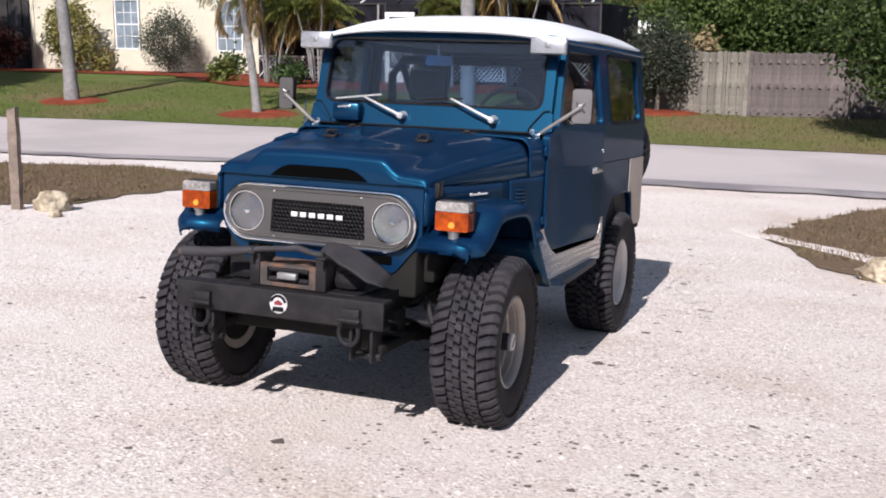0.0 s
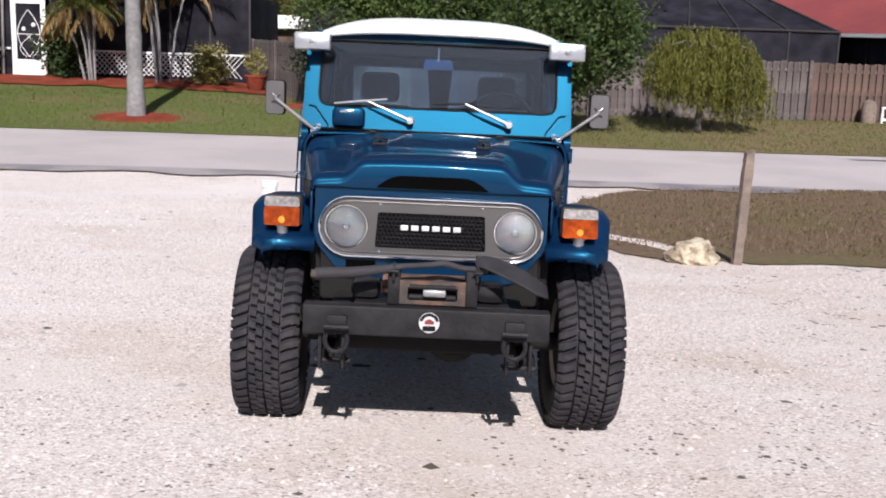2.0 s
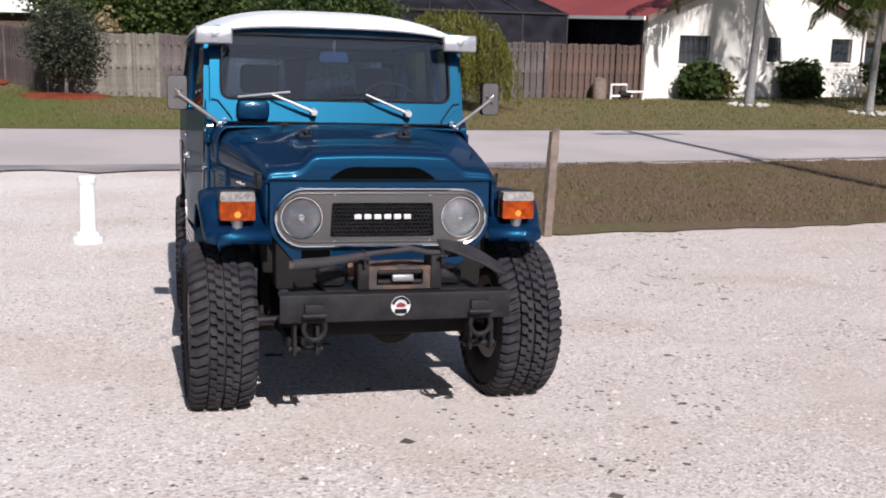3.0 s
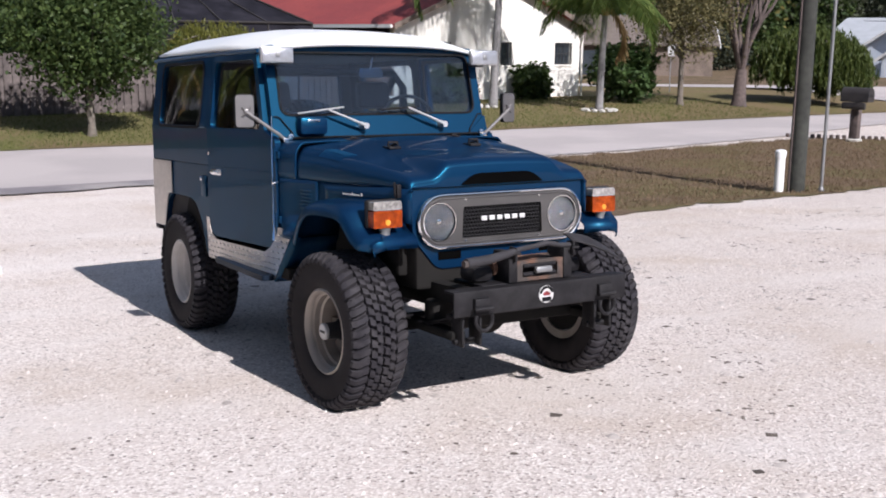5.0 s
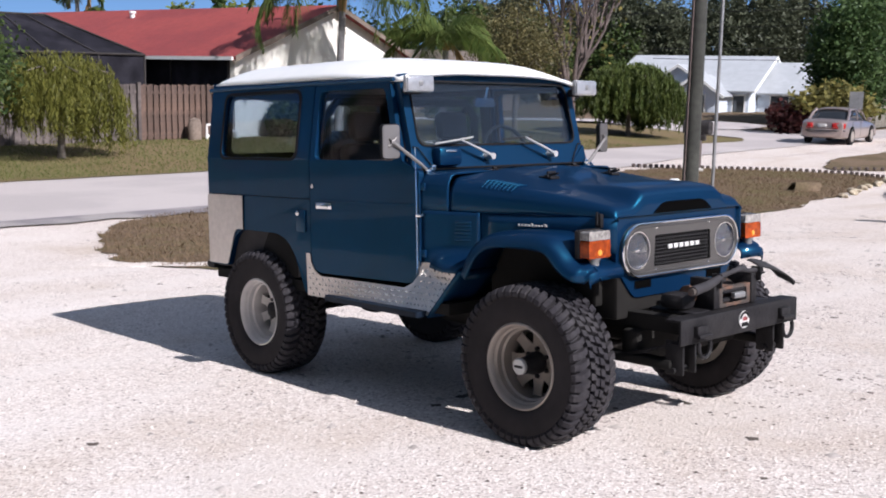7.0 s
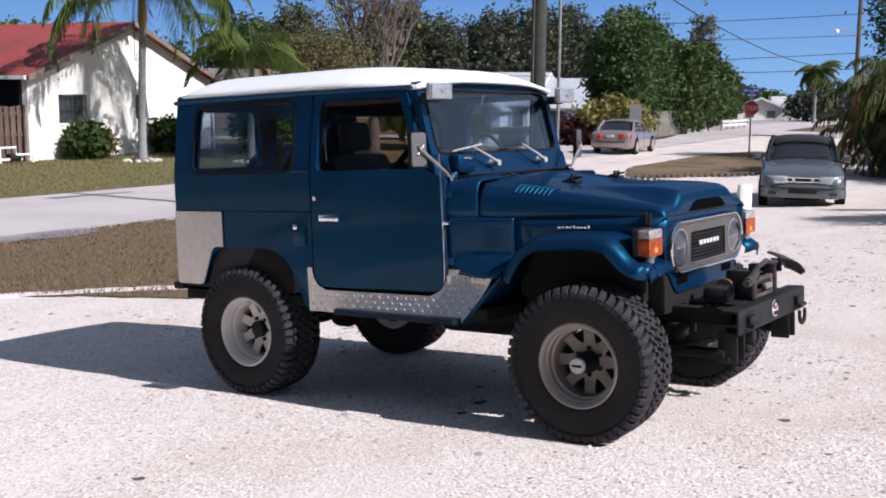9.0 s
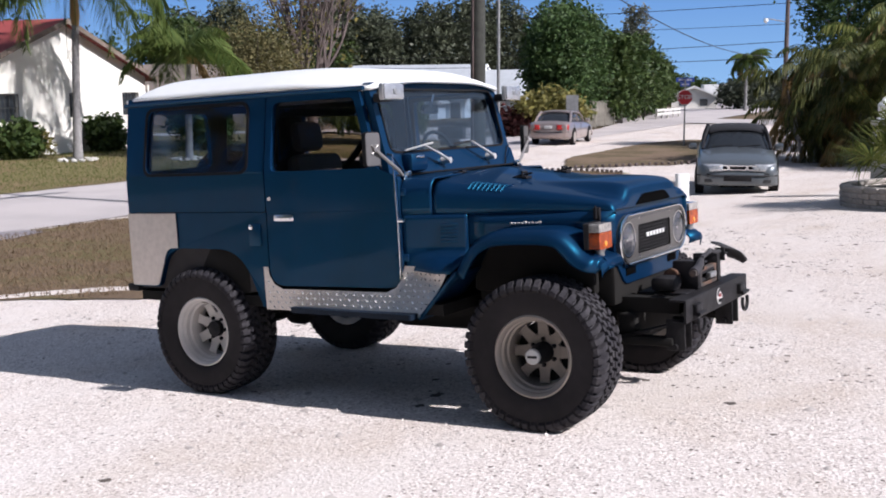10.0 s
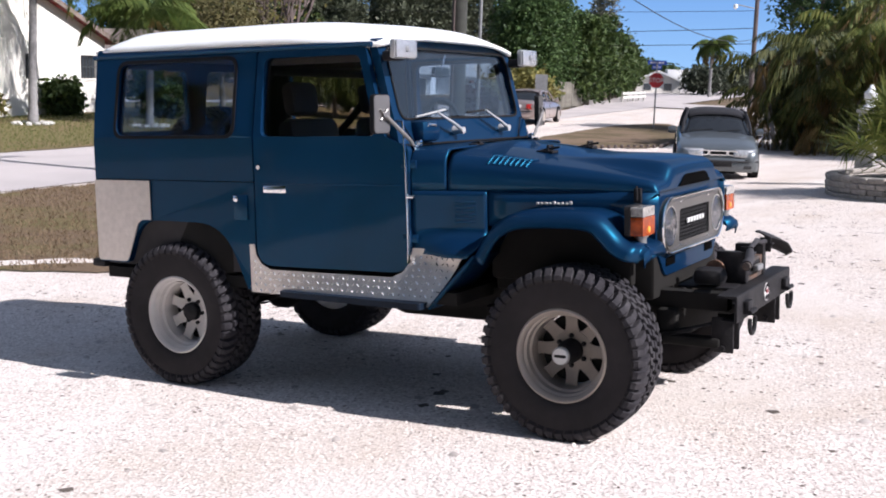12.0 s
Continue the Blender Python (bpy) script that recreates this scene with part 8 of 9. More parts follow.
    # bumpers follow the nose and tail in plan
    for name_, sg, z0, z1, band in (("front_bumper", -1, 0.24, 0.50, 0.44), ("rear_bumper", 1, 0.30, 0.60, 0.55)):
        bm = bmesh.new()
        sheet(bm, lambda u, v: Vector(((2 * u - 1) * W * 0.97, sg * h * (1.012 - 0.085 * abs(2 * u - 1) ** 4) + sg * 0.02 * math.sin(math.pi * v), z0 + (z1 - z0) * v)), 20, 5)
        bump = part(name_, bm, paint, c, "", True)
        md = bump.modifiers.new("thickness", "SOLIDIFY")
        md.thickness = 0.04
        bm = bmesh.new()
        tube(bm, [((2 * k / 20 - 1) * W * 0.97, sg * (h * (1.012 - 0.085 * abs(2 * k / 20 - 1) ** 4) + 0.024), band) for k in range(21)], 0.018, 6)
        part("bumper_strip", bm, M["car_trim"], bump, "black rubbing strip", True)
    bm = bmesh.new()
    box(bm, (-0.27, -1.03 * h, 0.33), (0.27, -1.018 * h, 0.45), 0.008)
    part("front_plate", bm, M["black"], c, "dark blank plate holder", True)
    bm = bmesh.new()
    box(bm, (-0.34, -1.006 * h, 0.20), (0.34, -0.975 * h, 0.275), 0.012)
    part("lower_intake", bm, M["recess_shade"], c, "", True)
    bm = bmesh.new()
    box(bm, (-0.16, 0.995 * h, 0.68), (0.16, 1.012 * h, 0.80), 0.005)
    part("rear_plate", bm, M["badge_white"], c, "plain pale plate", True)
    for k in range(3 if grille else 0):
        wd = 0.17 if k == 1 else 0.085
        x = (k - 1) * 0.27
        loop = rounded([(x - wd, 0.545), (x + wd, 0.545), (x + wd * 1.1, 0.645), (x - wd * 1.1, 0.645)], 0.03)
        hole = rounded([(x - wd + 0.022, 0.565), (x + wd - 0.022, 0.565), (x + wd * 1.1 - 0.022, 0.625), (x - wd * 1.1 + 0.022, 0.625)], 0.02)
        bm = bmesh.new()
        plate(bm, loop, [hole], lambda u, v, d: Vector((u, -1.004 * h + d, v)), 0.03)
        gr = part("grille", bm, M["chrome"], c, "chrome grille ring", True)
        bm = bmesh.new()
        plate(bm, hole, [], lambda u, v, d: Vector((u, -0.998 * h + d, v)), 0.01)
        part("grille_insert", bm, M["grille_black"], gr, "", True)
    return c


def facing(front, ahead, L):
    """Pose of a car from its nose's plan point and the way it points."""
    d = Vector((ahead[0], ahead[1], 0)).normalized()
    m = Vector((front[0], front[1], 0)) - d * L / 2
    return pose(m.x, m.y, land(m.x, m.y), 0, 0, math.degrees(math.atan2(d.x, -d.y)))


make_car("car", "parked grey convertible car with a black canvas top", facing((16.05, 4.15), (-0.948, -0.318), 4.4), M["car_grey"], M["soft_top"], 4.4, 0.815, 1.40, 0.70)
make_car("car", "champagne saloon car with red tail lights on the street", facing((38.3, 18.25), (0.965, 0.20), 4.6), M["car_silver"], M["car_silver"], 4.6, 0.85, 1.40, 0.70, False)

# white box truck far down the street
truck = thing("box_truck", "small white box truck far down the street", "truck", pose(118, 37.2, -0.6, 0, 0, -62))
for name, lo, hi, mat, bv in (("cargo_box", (-2.4, -1.0, 0.55), (1.7, 1.0, 2.5), "white_paint", 0.03), ("cab", (-4.0, -0.95, 0.4), (-2.5, 0.95, 1.95), "white_paint", 0.2), ("cab_window", (-3.9, -0.97, 1.2), (-3.0, 0.97, 1.7), "car_glass", 0.05), ("windscreen", (-4.03, -0.8, 1.15), (-3.9, 0.8, 1.75), "car_glass", 0.03), ("chassis", (-3.9, -0.8, 0.35), (1.6, 0.8, 0.55), "under", 0.0)):
    bm = bmesh.new()
    box(bm, lo, hi, bv)
    part(name, bm, M[mat], truck, "", True)
for x in (-3.2, 0.6):
    for s in (-1, 1):
        bm = bmesh.new()
        lathe(bm, [(0.0, -0.1), (0.38, -0.1), (0.38, 0.1), (0.0, 0.1)], "y", (x, s * 0.85, 0.38), 20)
        part("wheel", bm, M["sidewall"], truck, "", True)


# ---- signs, poles, posts ----
def text_mesh(body, size, mat):
    cu = bpy.data.curves.new("words", "FONT")
    cu.body, cu.size, cu.extrude, cu.align_x, cu.align_y = body, size, 0.004, "CENTER", "CENTER"
    tmp = bpy.data.objects.new("words", cu)
    scene.collection.objects.link(tmp)
    dg = bpy.context.evaluated_depsgraph_get()
    me = bpy.data.meshes.new_from_object(tmp.evaluated_get(dg))
    bpy.data.objects.remove(tmp)
    me.materials.clear()
    me.materials.append(mat)
    return me


stop = thing("stop_sign", "red octagonal stop sign with blue street name plates above", "road sign", pose(35.8, 12.35, land(35.8, 12.35), 0, 0, -72))
bm = bmesh.new()
box(bm, (-0.03, -0.02, -0.2), (0.03, 0.02, 2.62), 0.005)
part("post", bm, M["grey_metal"], stop)
octo = lambda r: [(r * math.cos(math.pi / 8 + k * math.pi / 4), 1.90 + r * math.sin(math.pi / 8 + k * math.pi / 4)) for k in range(8)]
bm = bmesh.new()
plate(bm, octo(0.315), [], lambda u, v, d: Vector((u, -0.035 + d, v)), 0.006)
part("border", bm, M["badge_white"], stop, "white border")
bm = bmesh.new()
plate(bm, octo(0.295), [], lambda u, v, d: Vector((u, -0.041 + d, v)), 0.005)
face = part("sign_face", bm, M["sign_red"], stop, "red sign face")
o = part("words", text_mesh("STOP", 0.235, M["badge_white"]), None, face, "white letters")
o.matrix_basis = pose(0, -0.046, 1.90, 90, 0, 0)
for z, w, a in ((2.40, 0.19, 10), (2.58, 0.35, 55)):
    bm = bmesh.new()
    box(bm, (-w, -0.006, -0.08), (w, 0.006, 0.08), 0.003, pose(0, 0, z, 0, 0, 0))
    nm = part("name_plate", bm, M["sign_blue"], stop, "blue street name plate")
    for k in range(5):
        bm = bmesh.new()
        box(bm, (-w * 0.75 + k * w * 0.31, -0.009, -0.03), (-w * 0.75 + k * w * 0.31 + w * 0.22, -0.006, 0.03), 0.0, pose(0, 0, z))
        part("name_bar", bm, M["badge_white"], nm, "plain white bar")

pole = thing("utility_pole", "dark treated wooden utility pole on the verge", "utility pole", pose(10.5, 6.95, land(10.5, 6.95)))
bm = bmesh.new()
tube(bm, [(0, 0, -0.3), (0, 0, 3), (0.03, 0, 6), (0.05, 0, 9.5)], [0.135, 0.125, 0.115, 0.10], 18)
part("shaft", bm, M["pole_wood"], pole, "", True)
bm = bmesh.new()
box(bm, (-1.1, -0.06, 8.9), (1.1, 0.06, 9.02), 0.01)
part("crossarm", bm, M["pole_wood"], pole)
bm = bmesh.new()
tube(bm, [(-0.14, 0.02, 0.0), (-0.135, 0.02, 3), (-0.11, 0.02, 6)], 0.014, 8)
part("conduit", bm, M["bark_dark"], pole, "thin dark conduit", True)
mast = thing("thin_pole", "thin grey metal pole beside the utility pole", "pole", pose(10.85, 6.75, land(10.85, 6.75)))
bm = bmesh.new()
tube(bm, [(0, 0, -0.2), (0, 0, 6.5)], 0.028, 10)
part("shaft", bm, M["grey_metal"], mast, "", True)
bm = bmesh.new()
lathe(bm, [(0.05, -0.02), (0.05, 0.06), (0.03, 0.09)], "z", (0, 0, 0), 12)
part("base_collar", bm, M["grey_metal"], mast, "", True)
pipe = thing("vent_pipe", "short pale green-white pipe with a cap", "pipe", pose(10.28, 7.1, land(10.28, 7.1)))
bm = bmesh.new()
lathe(bm, [(0.075, -0.1), (0.075, 0.60)], "z", (0, 0, 0), 18)
part("shaft", bm, M["pvc"], pipe, "", True)
bm = bmesh.new()
lathe(bm, [(0.086, 0.56), (0.086, 0.65), (0.06, 0.675), (0.0, 0.68)], "z", (0, 0, 0), 18)
part("cap", bm, M["pvc"], pipe, "", True)

bollard = thing("white_bollard", "white plastic pipe post on a round base", "bollard", SLOPE @ pose(-1.60, 5.52, 0))
bm = bmesh.new()
lathe(bm, [(0.082, 0.05), (0.076, 0.16), (0.070, 0.57)], "z", (0, 0, 0), 22)
part("shaft", bm, M["pvc"], bollard, "", True)
bm = bmesh.new()
lathe(bm, [(0.140, -0.01), (0.140, 0.05), (0.128, 0.062), (0.112, 0.066), (0.104, 0.10), (0.080, 0.11)], "z", (0, 0, 0), 26)
part("base_ring", bm, M["pvc"], bollard, "", True)
bm = bmesh.new()
lathe(bm, [(0.080, 0.565), (0.084, 0.575), (0.084, 0.625), (0.07, 0.637), (0.0, 0.637)], "z", (0, 0, 0), 22)
part("cap", bm, M["pvc"], bollard, "", True)


def wooden_post(at, h, w, lean_deg, seed, label):
    rnd_ = random.Random(seed)
    p = thing("wooden_post", label, "post", pose(at[0], at[1], land(*at) - 0.1, rnd_.uniform(-1, 1), lean_deg, 12))
    bm = bmesh.new()
    rings = []
    n = 12
    for k in range(n + 1):
        z = (h + 0.1) * k / n
        q = w / 2 * rnd_.uniform(0.93, 1.05)
        rings.append([(q * a + rnd_.uniform(-0.004, 0.004), q * 0.8 * b, z + (0.03 * (a > 0) if k == n else 0)) for a, b in ((-1, -1), (0, -1.06), (1, -1), (1.06, 0), (1, 1), (0, 1.06), (-1, 1), (-1.06, 0))])
    loft(bm, rings)
    part("shaft", bm, M["post_wood"], p, "", True)
    bm = bmesh.new()
    tube(bm, [(-w / 2 - 0.03, -w * 0.3, h + 0.03), (w / 2, -w * 0.3, h + 0.03)], 0.008, 6)
    part("nail", bm, M["rust"], p)
    return p


wooden_post((-6.45, 4.75), 1.10, 0.105, 0.5, 1, "weathered square wooden post at the drive's edge")
wooden_post((3.0, 5.56), 1.11, 0.09, 1.5, 2, "weathered brown wooden post at the verge")


def boulder(at, size, seed, label="pale pitted coral rock at the drive's edge"):
    rnd_ = random.Random(seed)
    bm = bmesh.new()
    bmesh.ops.create_icosphere(bm, subdivisions=4, radius=1.0)
    off = Vector((seed * 3.1, 0, 0))
    for v in bm.verts:
        n1 = noise.noise(v.co * 1.3 + off) * 0.35 + noise.noise(v.co * 3.5 + off) * 0.16 + noise.noise(v.co * 9 + off) * 0.07
        v.co *= 1 + n1
        v.co = Vector((v.co.x * size[0], v.co.y * size[1], max(v.co.z, -0.55) * size[2]))
    ob = part("rock", bm, M["rock"], smooth=True)
    ob.matrix_basis = pose(at[0], at[1], land(*at) + size[2] * 0.45, 0, 0, rnd_.uniform(0, 90))
    return tagged(ob, label, "rock")


boulder((-6.12, 4.95), (0.22, 0.17, 0.15), 2)
boulder((2.58, 5.55), (0.27, 0.19, 0.16), 4)
boulder((-5.7, 4.5), (0.08, 0.06, 0.05), 6, "small pale rock on the drive")
for k, (x, y) in enumerate(((16.5, 7.35), (17.3, 7.55), (17.9, 7.85), (18.5, 7.95), (19.1, 8.15), (19.7, 8.2), (20.2, 8.4), (20.7, 8.45), (21.2, 8.7))):
    boulder((x, y), (0.11 + 0.03 * (k % 3), 0.09, 0.06 + 0.015 * (k % 2)), 20 + k, "pale stone in the drive's border")
# low pale slab curving through the verge
bm = bmesh.new()
curve = [(0.95, 8.55), (1.2, 8.05), (1.6, 7.65), (2.0, 7.25), (2.4, 6.75), (2.6, 6.3)]


def along(u):
    k = min(len(curve) - 2, int(u * (len(curve) - 1)))
    f = u * (len(curve) - 1) - k
    return Vector(curve[k]).lerp(Vector(curve[k + 1]), f)


sheet(bm, lambda u, v: Vector((along(u).x + 0.24 * (v - 0.5), along(u).y + 0.26 * (v - 0.5), land(*along(u)) + 0.028 * math.sin(math.pi * min(1, max(0, v))) ** 0.4 + 0.02 * noise.noise(Vector((u * 9, v * 2, 3))))), 60, 8)
structure("edging_slab", bm, M["gravel"], "low pale concrete edging in the grass", "edging")

post = thing("white_post", "short white concrete post at the drive's edge", "post", pose(12.15, 3.9, land(12.15, 3.9), 0, 4, 30))
bm = bmesh.new()
box(bm, (-0.13, -0.10, -0.1), (0.13, 0.10, 0.64), 0.02)
part("block", bm, M["white_paint"], post, "", True)

box_post = thing("mailbox", "dark plastic mailbox on a square post", "mailbox", pose(19.45, 13.0, land(19.45, 13.0), 0, 0, 15) @ Matrix.Scale(1.15, 4))
bm = bmesh.new()
box(bm, (-0.09, -0.09, -0.1), (0.09, 0.09, 0.85), 0.015)
part("post", bm, M["bark_dark"], box_post, "", True)
bm = bmesh.new()
plate(bm, [(-0.15, 0.85)] + [(-0.15 * math.cos(a), 1.02 + 0.13 * math.sin(a)) for a in [math.pi * k / 12 for k in range(13)]] + [(0.15, 0.85)], [], lambda u, v, d: Vector((u, -0.30 + d, v)), 0.6)
part("box", bm, M["screen_bar"], box_post, "", True)
bm = bmesh.new()
box(bm, (-0.2, -0.25, 0.70), (-0.1, 0.25, 0.84), 0.02)
part("paper_slot", bm, M["screen_bar"], box_post, "", True)
bm = bmesh.new()
lathe(bm, [(0.17, -0.02), (0.17, 0.05), (0.11, 0.07)], "z", (0, 0, 0), 16)
part("foot", bm, M["concrete"], box_post, "", True)

# log edging round the end of the verge
edging = thing("log_edging", "row of short upright logs round the grass", "edging", pose(0, 0, 0))
bm = bmesh.new()
lathe(bm, [(0.05, -0.05), (0.05, 0.065), (0.042, 0.08), (0.0, 0.08)], "z", (0, 0, 0), 8)
log_me = bpy.data.meshes.new("log")
bm.to_mesh(log_me)
bm.free()
log_me.materials.append(M["bark_dark"])
line = [(18.9, 14.6), (20.4, 12.9), (21.6, 11.4), (22.0, 10.0), (21.7, 8.9)]
for a, b in zip(line, line[1:]):
    n = int(math.dist(a, b) / 0.15)
    for k in range(n):
        x, y = a[0] + (b[0] - a[0]) * k / n, a[1] + (b[1] - a[1]) * k / n
        ob = new("log", log_me)
        ob.parent = edging
        ob.matrix_basis = pose(x, y, land(x, y) + 0.02)
edge2 = thing("log_edging", "row of short upright logs at the grass island", "edging", pose(0, 0, 0))
line = [(23.0, 11.0), (26.0, 8.7), (30.5, 9.5), (35.0, 10.4)]
for a, b in zip(line, line[1:]):
    n = int(math.dist(a, b) / 0.22)
    for k in range(n):
        x, y = a[0] + (b[0] - a[0]) * k / n, a[1] + (b[1] - a[1]) * k / n
        ob = new("log", log_me)
        ob.parent = edge2
        ob.matrix_basis = pose(x, y, land(x, y) + 0.02)
# drain mouth in the verge
drain = thing("drain_mouth", "concrete drain mouth with a dark opening in the grass", "drain", pose(16.9, 8.6, land(16.9, 8.6) - 0.02, 0, 0, 50))
bm = bmesh.new()
lathe(bm, [(0.19, -0.35), (0.19, 0.2), (0.23, 0.2), (0.23, -0.35)], "y", (0, 0, 0.0), 22, True)
for v in bm.verts:
    v.co.y -= v.co.z * 0.5
part("pipe_end", bm, M["drygrass"], drain, "", True)
# Near-black disc in place of the shade inside the pipe.
bm = bmesh.new()
lathe(bm, [(0.19, 0.0), (0.0, 0.005)], "y", (0, -0.1, 0.0), 20)
part("opening", bm, M["dark_void"], drain)

# ---- the round planter, its palms and the pedestal ----
planter = thing("planter", "round planter wall of stacked grey blocks", "planter", pose(13.9, -0.50, land(13.9, -0.50) + 0.01, -3.36, 0.7, 0))
bm = bmesh.new()
box(bm, (-0.155, -0.10, -0.043), (0.155, 0.10, 0.043), 0.016, seg=1)
blk = bpy.data.meshes.new("block")
bm.to_mesh(blk)
bm.free()
blk.materials.append(M["block"])
rnd = random.Random(3)
for row in range(4):
    for k in range(40):
        a = 2 * math.pi * (k + 0.5 * (row % 2)) / 40
        ob = new("block", blk)
        ob.parent = planter
        ob.matrix_basis = pose(2.05 * math.cos(a), 2.05 * math.sin(a), 0.02 + 0.088 * row, rnd.uniform(-1.5, 1.5), 0, math.degrees(a) + 90 + rnd.uniform(-3, 3))
bm = bmesh.new()
lathe(bm, [(1.98, 0.22), (1.0, 0.27), (0.0, 0.29)], "z", (0, 0, 0), 30)
part("soil", bm, M["bark"], planter, "dark soil and mulch", True)


def fan_palm(name, at, z, leaves, h, label, seed):
    rng = np.random.default_rng(seed)
    t = thing(name, label, "palm tree", pose(at[0], at[1], z))
    qs = []
    bm = bmesh.new()
    for k in range(leaves):
        az, el = rng.uniform(0, 6.28), rng.uniform(0.15, 1.35)
        d = np.array([math.cos(az) * math.cos(el), math.sin(az) * math.cos(el), math.sin(el)])
        ln = h * rng.uniform(0.55, 1.0)
        hub = d * ln
        tube(bm, [(0, 0, 0), Vector(hub) * 0.6 + Vector((0, 0, 0.08)), Vector(hub)], 0.012, 5, False)
        side = np.cross(d, [0, 0, 1.0])
        side /= np.linalg.norm(side) + 1e-9
        up = np.cross(side, d)
        for f in np.linspace(-2.1, 2.1, 34):
            w = d * math.cos(f) + side * math.sin(f) * 0.95 + up * (0.25 - 0.3 * abs(f) / 2) + rng.normal(size=3) * 0.05
            L = h * 0.62 * rng.uniform(0.8, 1.1)
            tip = hub + w * L + np.array([0, 0, -0.10 * h])
            mid = hub + w * L * 0.5
            wd = np.cross(w, up) * 0.013 + side * 0.006 * math.cos(f)
            qs.append([hub, mid + wd, tip, mid - wd])
    part("stalk_tuft", bm, M["frond"], t)["kind"] = "stuff"
    part("fan_foliage", quads_mesh("fan_foliage", np.array(qs), M["frond"]), None, t)
    return t


fan_palm("fan_palm", (13.4, 0.50), land(13.9, -0.50) + 0.27, 40, 1.22, "green fan palm in the stone planter", 81)
fan_palm("fan_palm", (14.2, -1.25), land(13.9, -0.50) + 0.27, 34, 1.12, "green fan palm in the stone planter", 82)
ped = thing("pedestal", "pale stone pedestal with a white lantern finial", "pedestal", pose(15.5, 1.33, land(15.5, 1.33)))
bm = bmesh.new()
box(bm, (-0.16, -0.16, -0.05), (0.16, 0.16, 1.28), 0.02)
part("column", bm, M["concrete"], ped, "", True)
bm = bmesh.new()
box(bm, (-0.20, -0.20, 1.28), (0.20, 0.20, 1.36), 0.02)
part("cap", bm, M["concrete"], ped, "", True)
bm = bmesh.new()
lathe(bm, [(0.0, 1.36), (0.13, 1.36), (0.13, 1.40), (0.06, 1.44), (0.11, 1.53), (0.12, 1.64), (0.06, 1.71), (0.03, 1.77), (0.0, 1.79)], "z", (0, 0, 0), 16)
part("finial", bm, M["pvc"], ped, "", True)

# thick palms on the far side of the drive
for x, y, n, h, ln, low, mat, dead, sd in ((28.0, 5.5, 16, 2.7, 1.5, 0.25, "frond_dark", 2, 91), (29.1, 5.2, 20, 3.5, 1.9, 0.3, "frond_dark", 3, 92), (27.4, 4.2, 18, 2.8, 1.8, 0.3, "frond_dark", 3, 93), (30.0, 3.7, 20, 4.0, 2.0, 0.35, "frond", 3, 94), (28.2, 2.6, 20, 3.6, 2.0, 0.3, "frond", 4, 95), (28.9, 0.9, 18, 3.9, 2.0, 0.35, "frond_rust", 4, 191)):
    palm_cluster("clump_palm", (x, y), n, h, "thick clump of palms with green and dead brown fronds", sd, ln, 0.8, 0.50, mat, 5, dead, 0.05, low, 2.3, 1.0, 0.045)
tree("tree", (37.5, 6.6), 6.5, (2.0, 2.0, 2.2), 5.0, "leaf_dark", 0.10, 330, "dark tree behind the palms", 96, 0.15, 6, 26, 0.24)
tree("tree", (36.0, 2.6), 6.5, (2.6, 2.4, 2.6), 4.4, "leaf_dark", 0.10, 420, "dark tree behind the palms", 196, 0.15, 6, 26, 0.24)
tree("tree", (26.5, -2.5), 5.0, (2.6, 2.2, 2.2), 3.4, "leaf_dark", 0.10, 420, "dark tree behind the planter", 97, 0.15, 6, 26, 0.24)
tree("bush", (42.6, 21.6), 2.1, (2.5, 1.6, 1.05), 1.05, "leaf_grape", 0.17, 230, "wide olive and yellow sea grape bush", 98, 0.06, 6, 22, 0.22)
tree("bush", (40.9, 22.6), 1.4, (1.4, 1.0, 0.7), 0.65, "leaf_red", 0.16, 70, "low reddish bush before the blue house", 99, 0.05, 5, 22, 0.2)
shadowbox((47.6, 22.8), (57.0, 24.5), 1.5, "wood_grey", "pale grey board fence at the street corner", 4)
board = thing("notice_board", "back of a grey sign on a post", "road sign", pose(40.1, 19.25, -0.58, 0, 0, -60))
bm = bmesh.new()
box(bm, (-0.03, -0.03, -0.1), (0.03, 0.03, 1.9))
part("post", bm, M["grey_metal"], board)
bm = bmesh.new()
box(bm, (-0.28, -0.04, 1.2), (0.28, -0.03, 1.95), 0.004)
part("panel", bm, M["grey_metal"], board)
rail = thing("guard_rail", "low pale grey guard rail beside the street", "guard rail", pose(72.0, 26.5, -0.6, 0, 0, 5.5))
for z in (0.35, 0.62):
    bm = bmesh.new()
    box(bm, (-3.3, -0.04, z - 0.09), (3.3, 0.04, z + 0.09), 0.01)
    part("beam", bm, M["concrete"], rail)
for x in (-3.1, -1.55, 0, 1.55, 3.1):
    bm = bmesh.new()
    box(bm, (x - 0.06, 0.04, -0.1), (x + 0.06, 0.14, 0.75))
    part("post", bm, M["concrete"], rail)
sgn = thing("street_sign", "small white sign on a thin post among the trees", "road sign", pose(28.5, 29.5, land(28.5, 29.5), 0, 0, -40))
bm = bmesh.new()
box(bm, (-0.02, -0.02, -0.1), (0.02, 0.02, 1.9))
part("post", bm, M["grey_metal"], sgn)
bm = bmesh.new()
box(bm, (-0.14, -0.03, 1.5), (0.14, -0.022, 1.95), 0.003)
part("panel", bm, M["badge_white"], sgn)

# far utility pole and the wires
far_pole = thing("utility_pole", "wooden utility pole with a lamp beyond the palms", "utility pole", pose(60, 14.9, -0.6))
bm = bmesh.new()
tube(bm, [(0, 0, -0.2), (0, 0, 9.5)], [0.15, 0.11], 12)
part("shaft", bm, M["bark_dark"], far_pole, "", True)
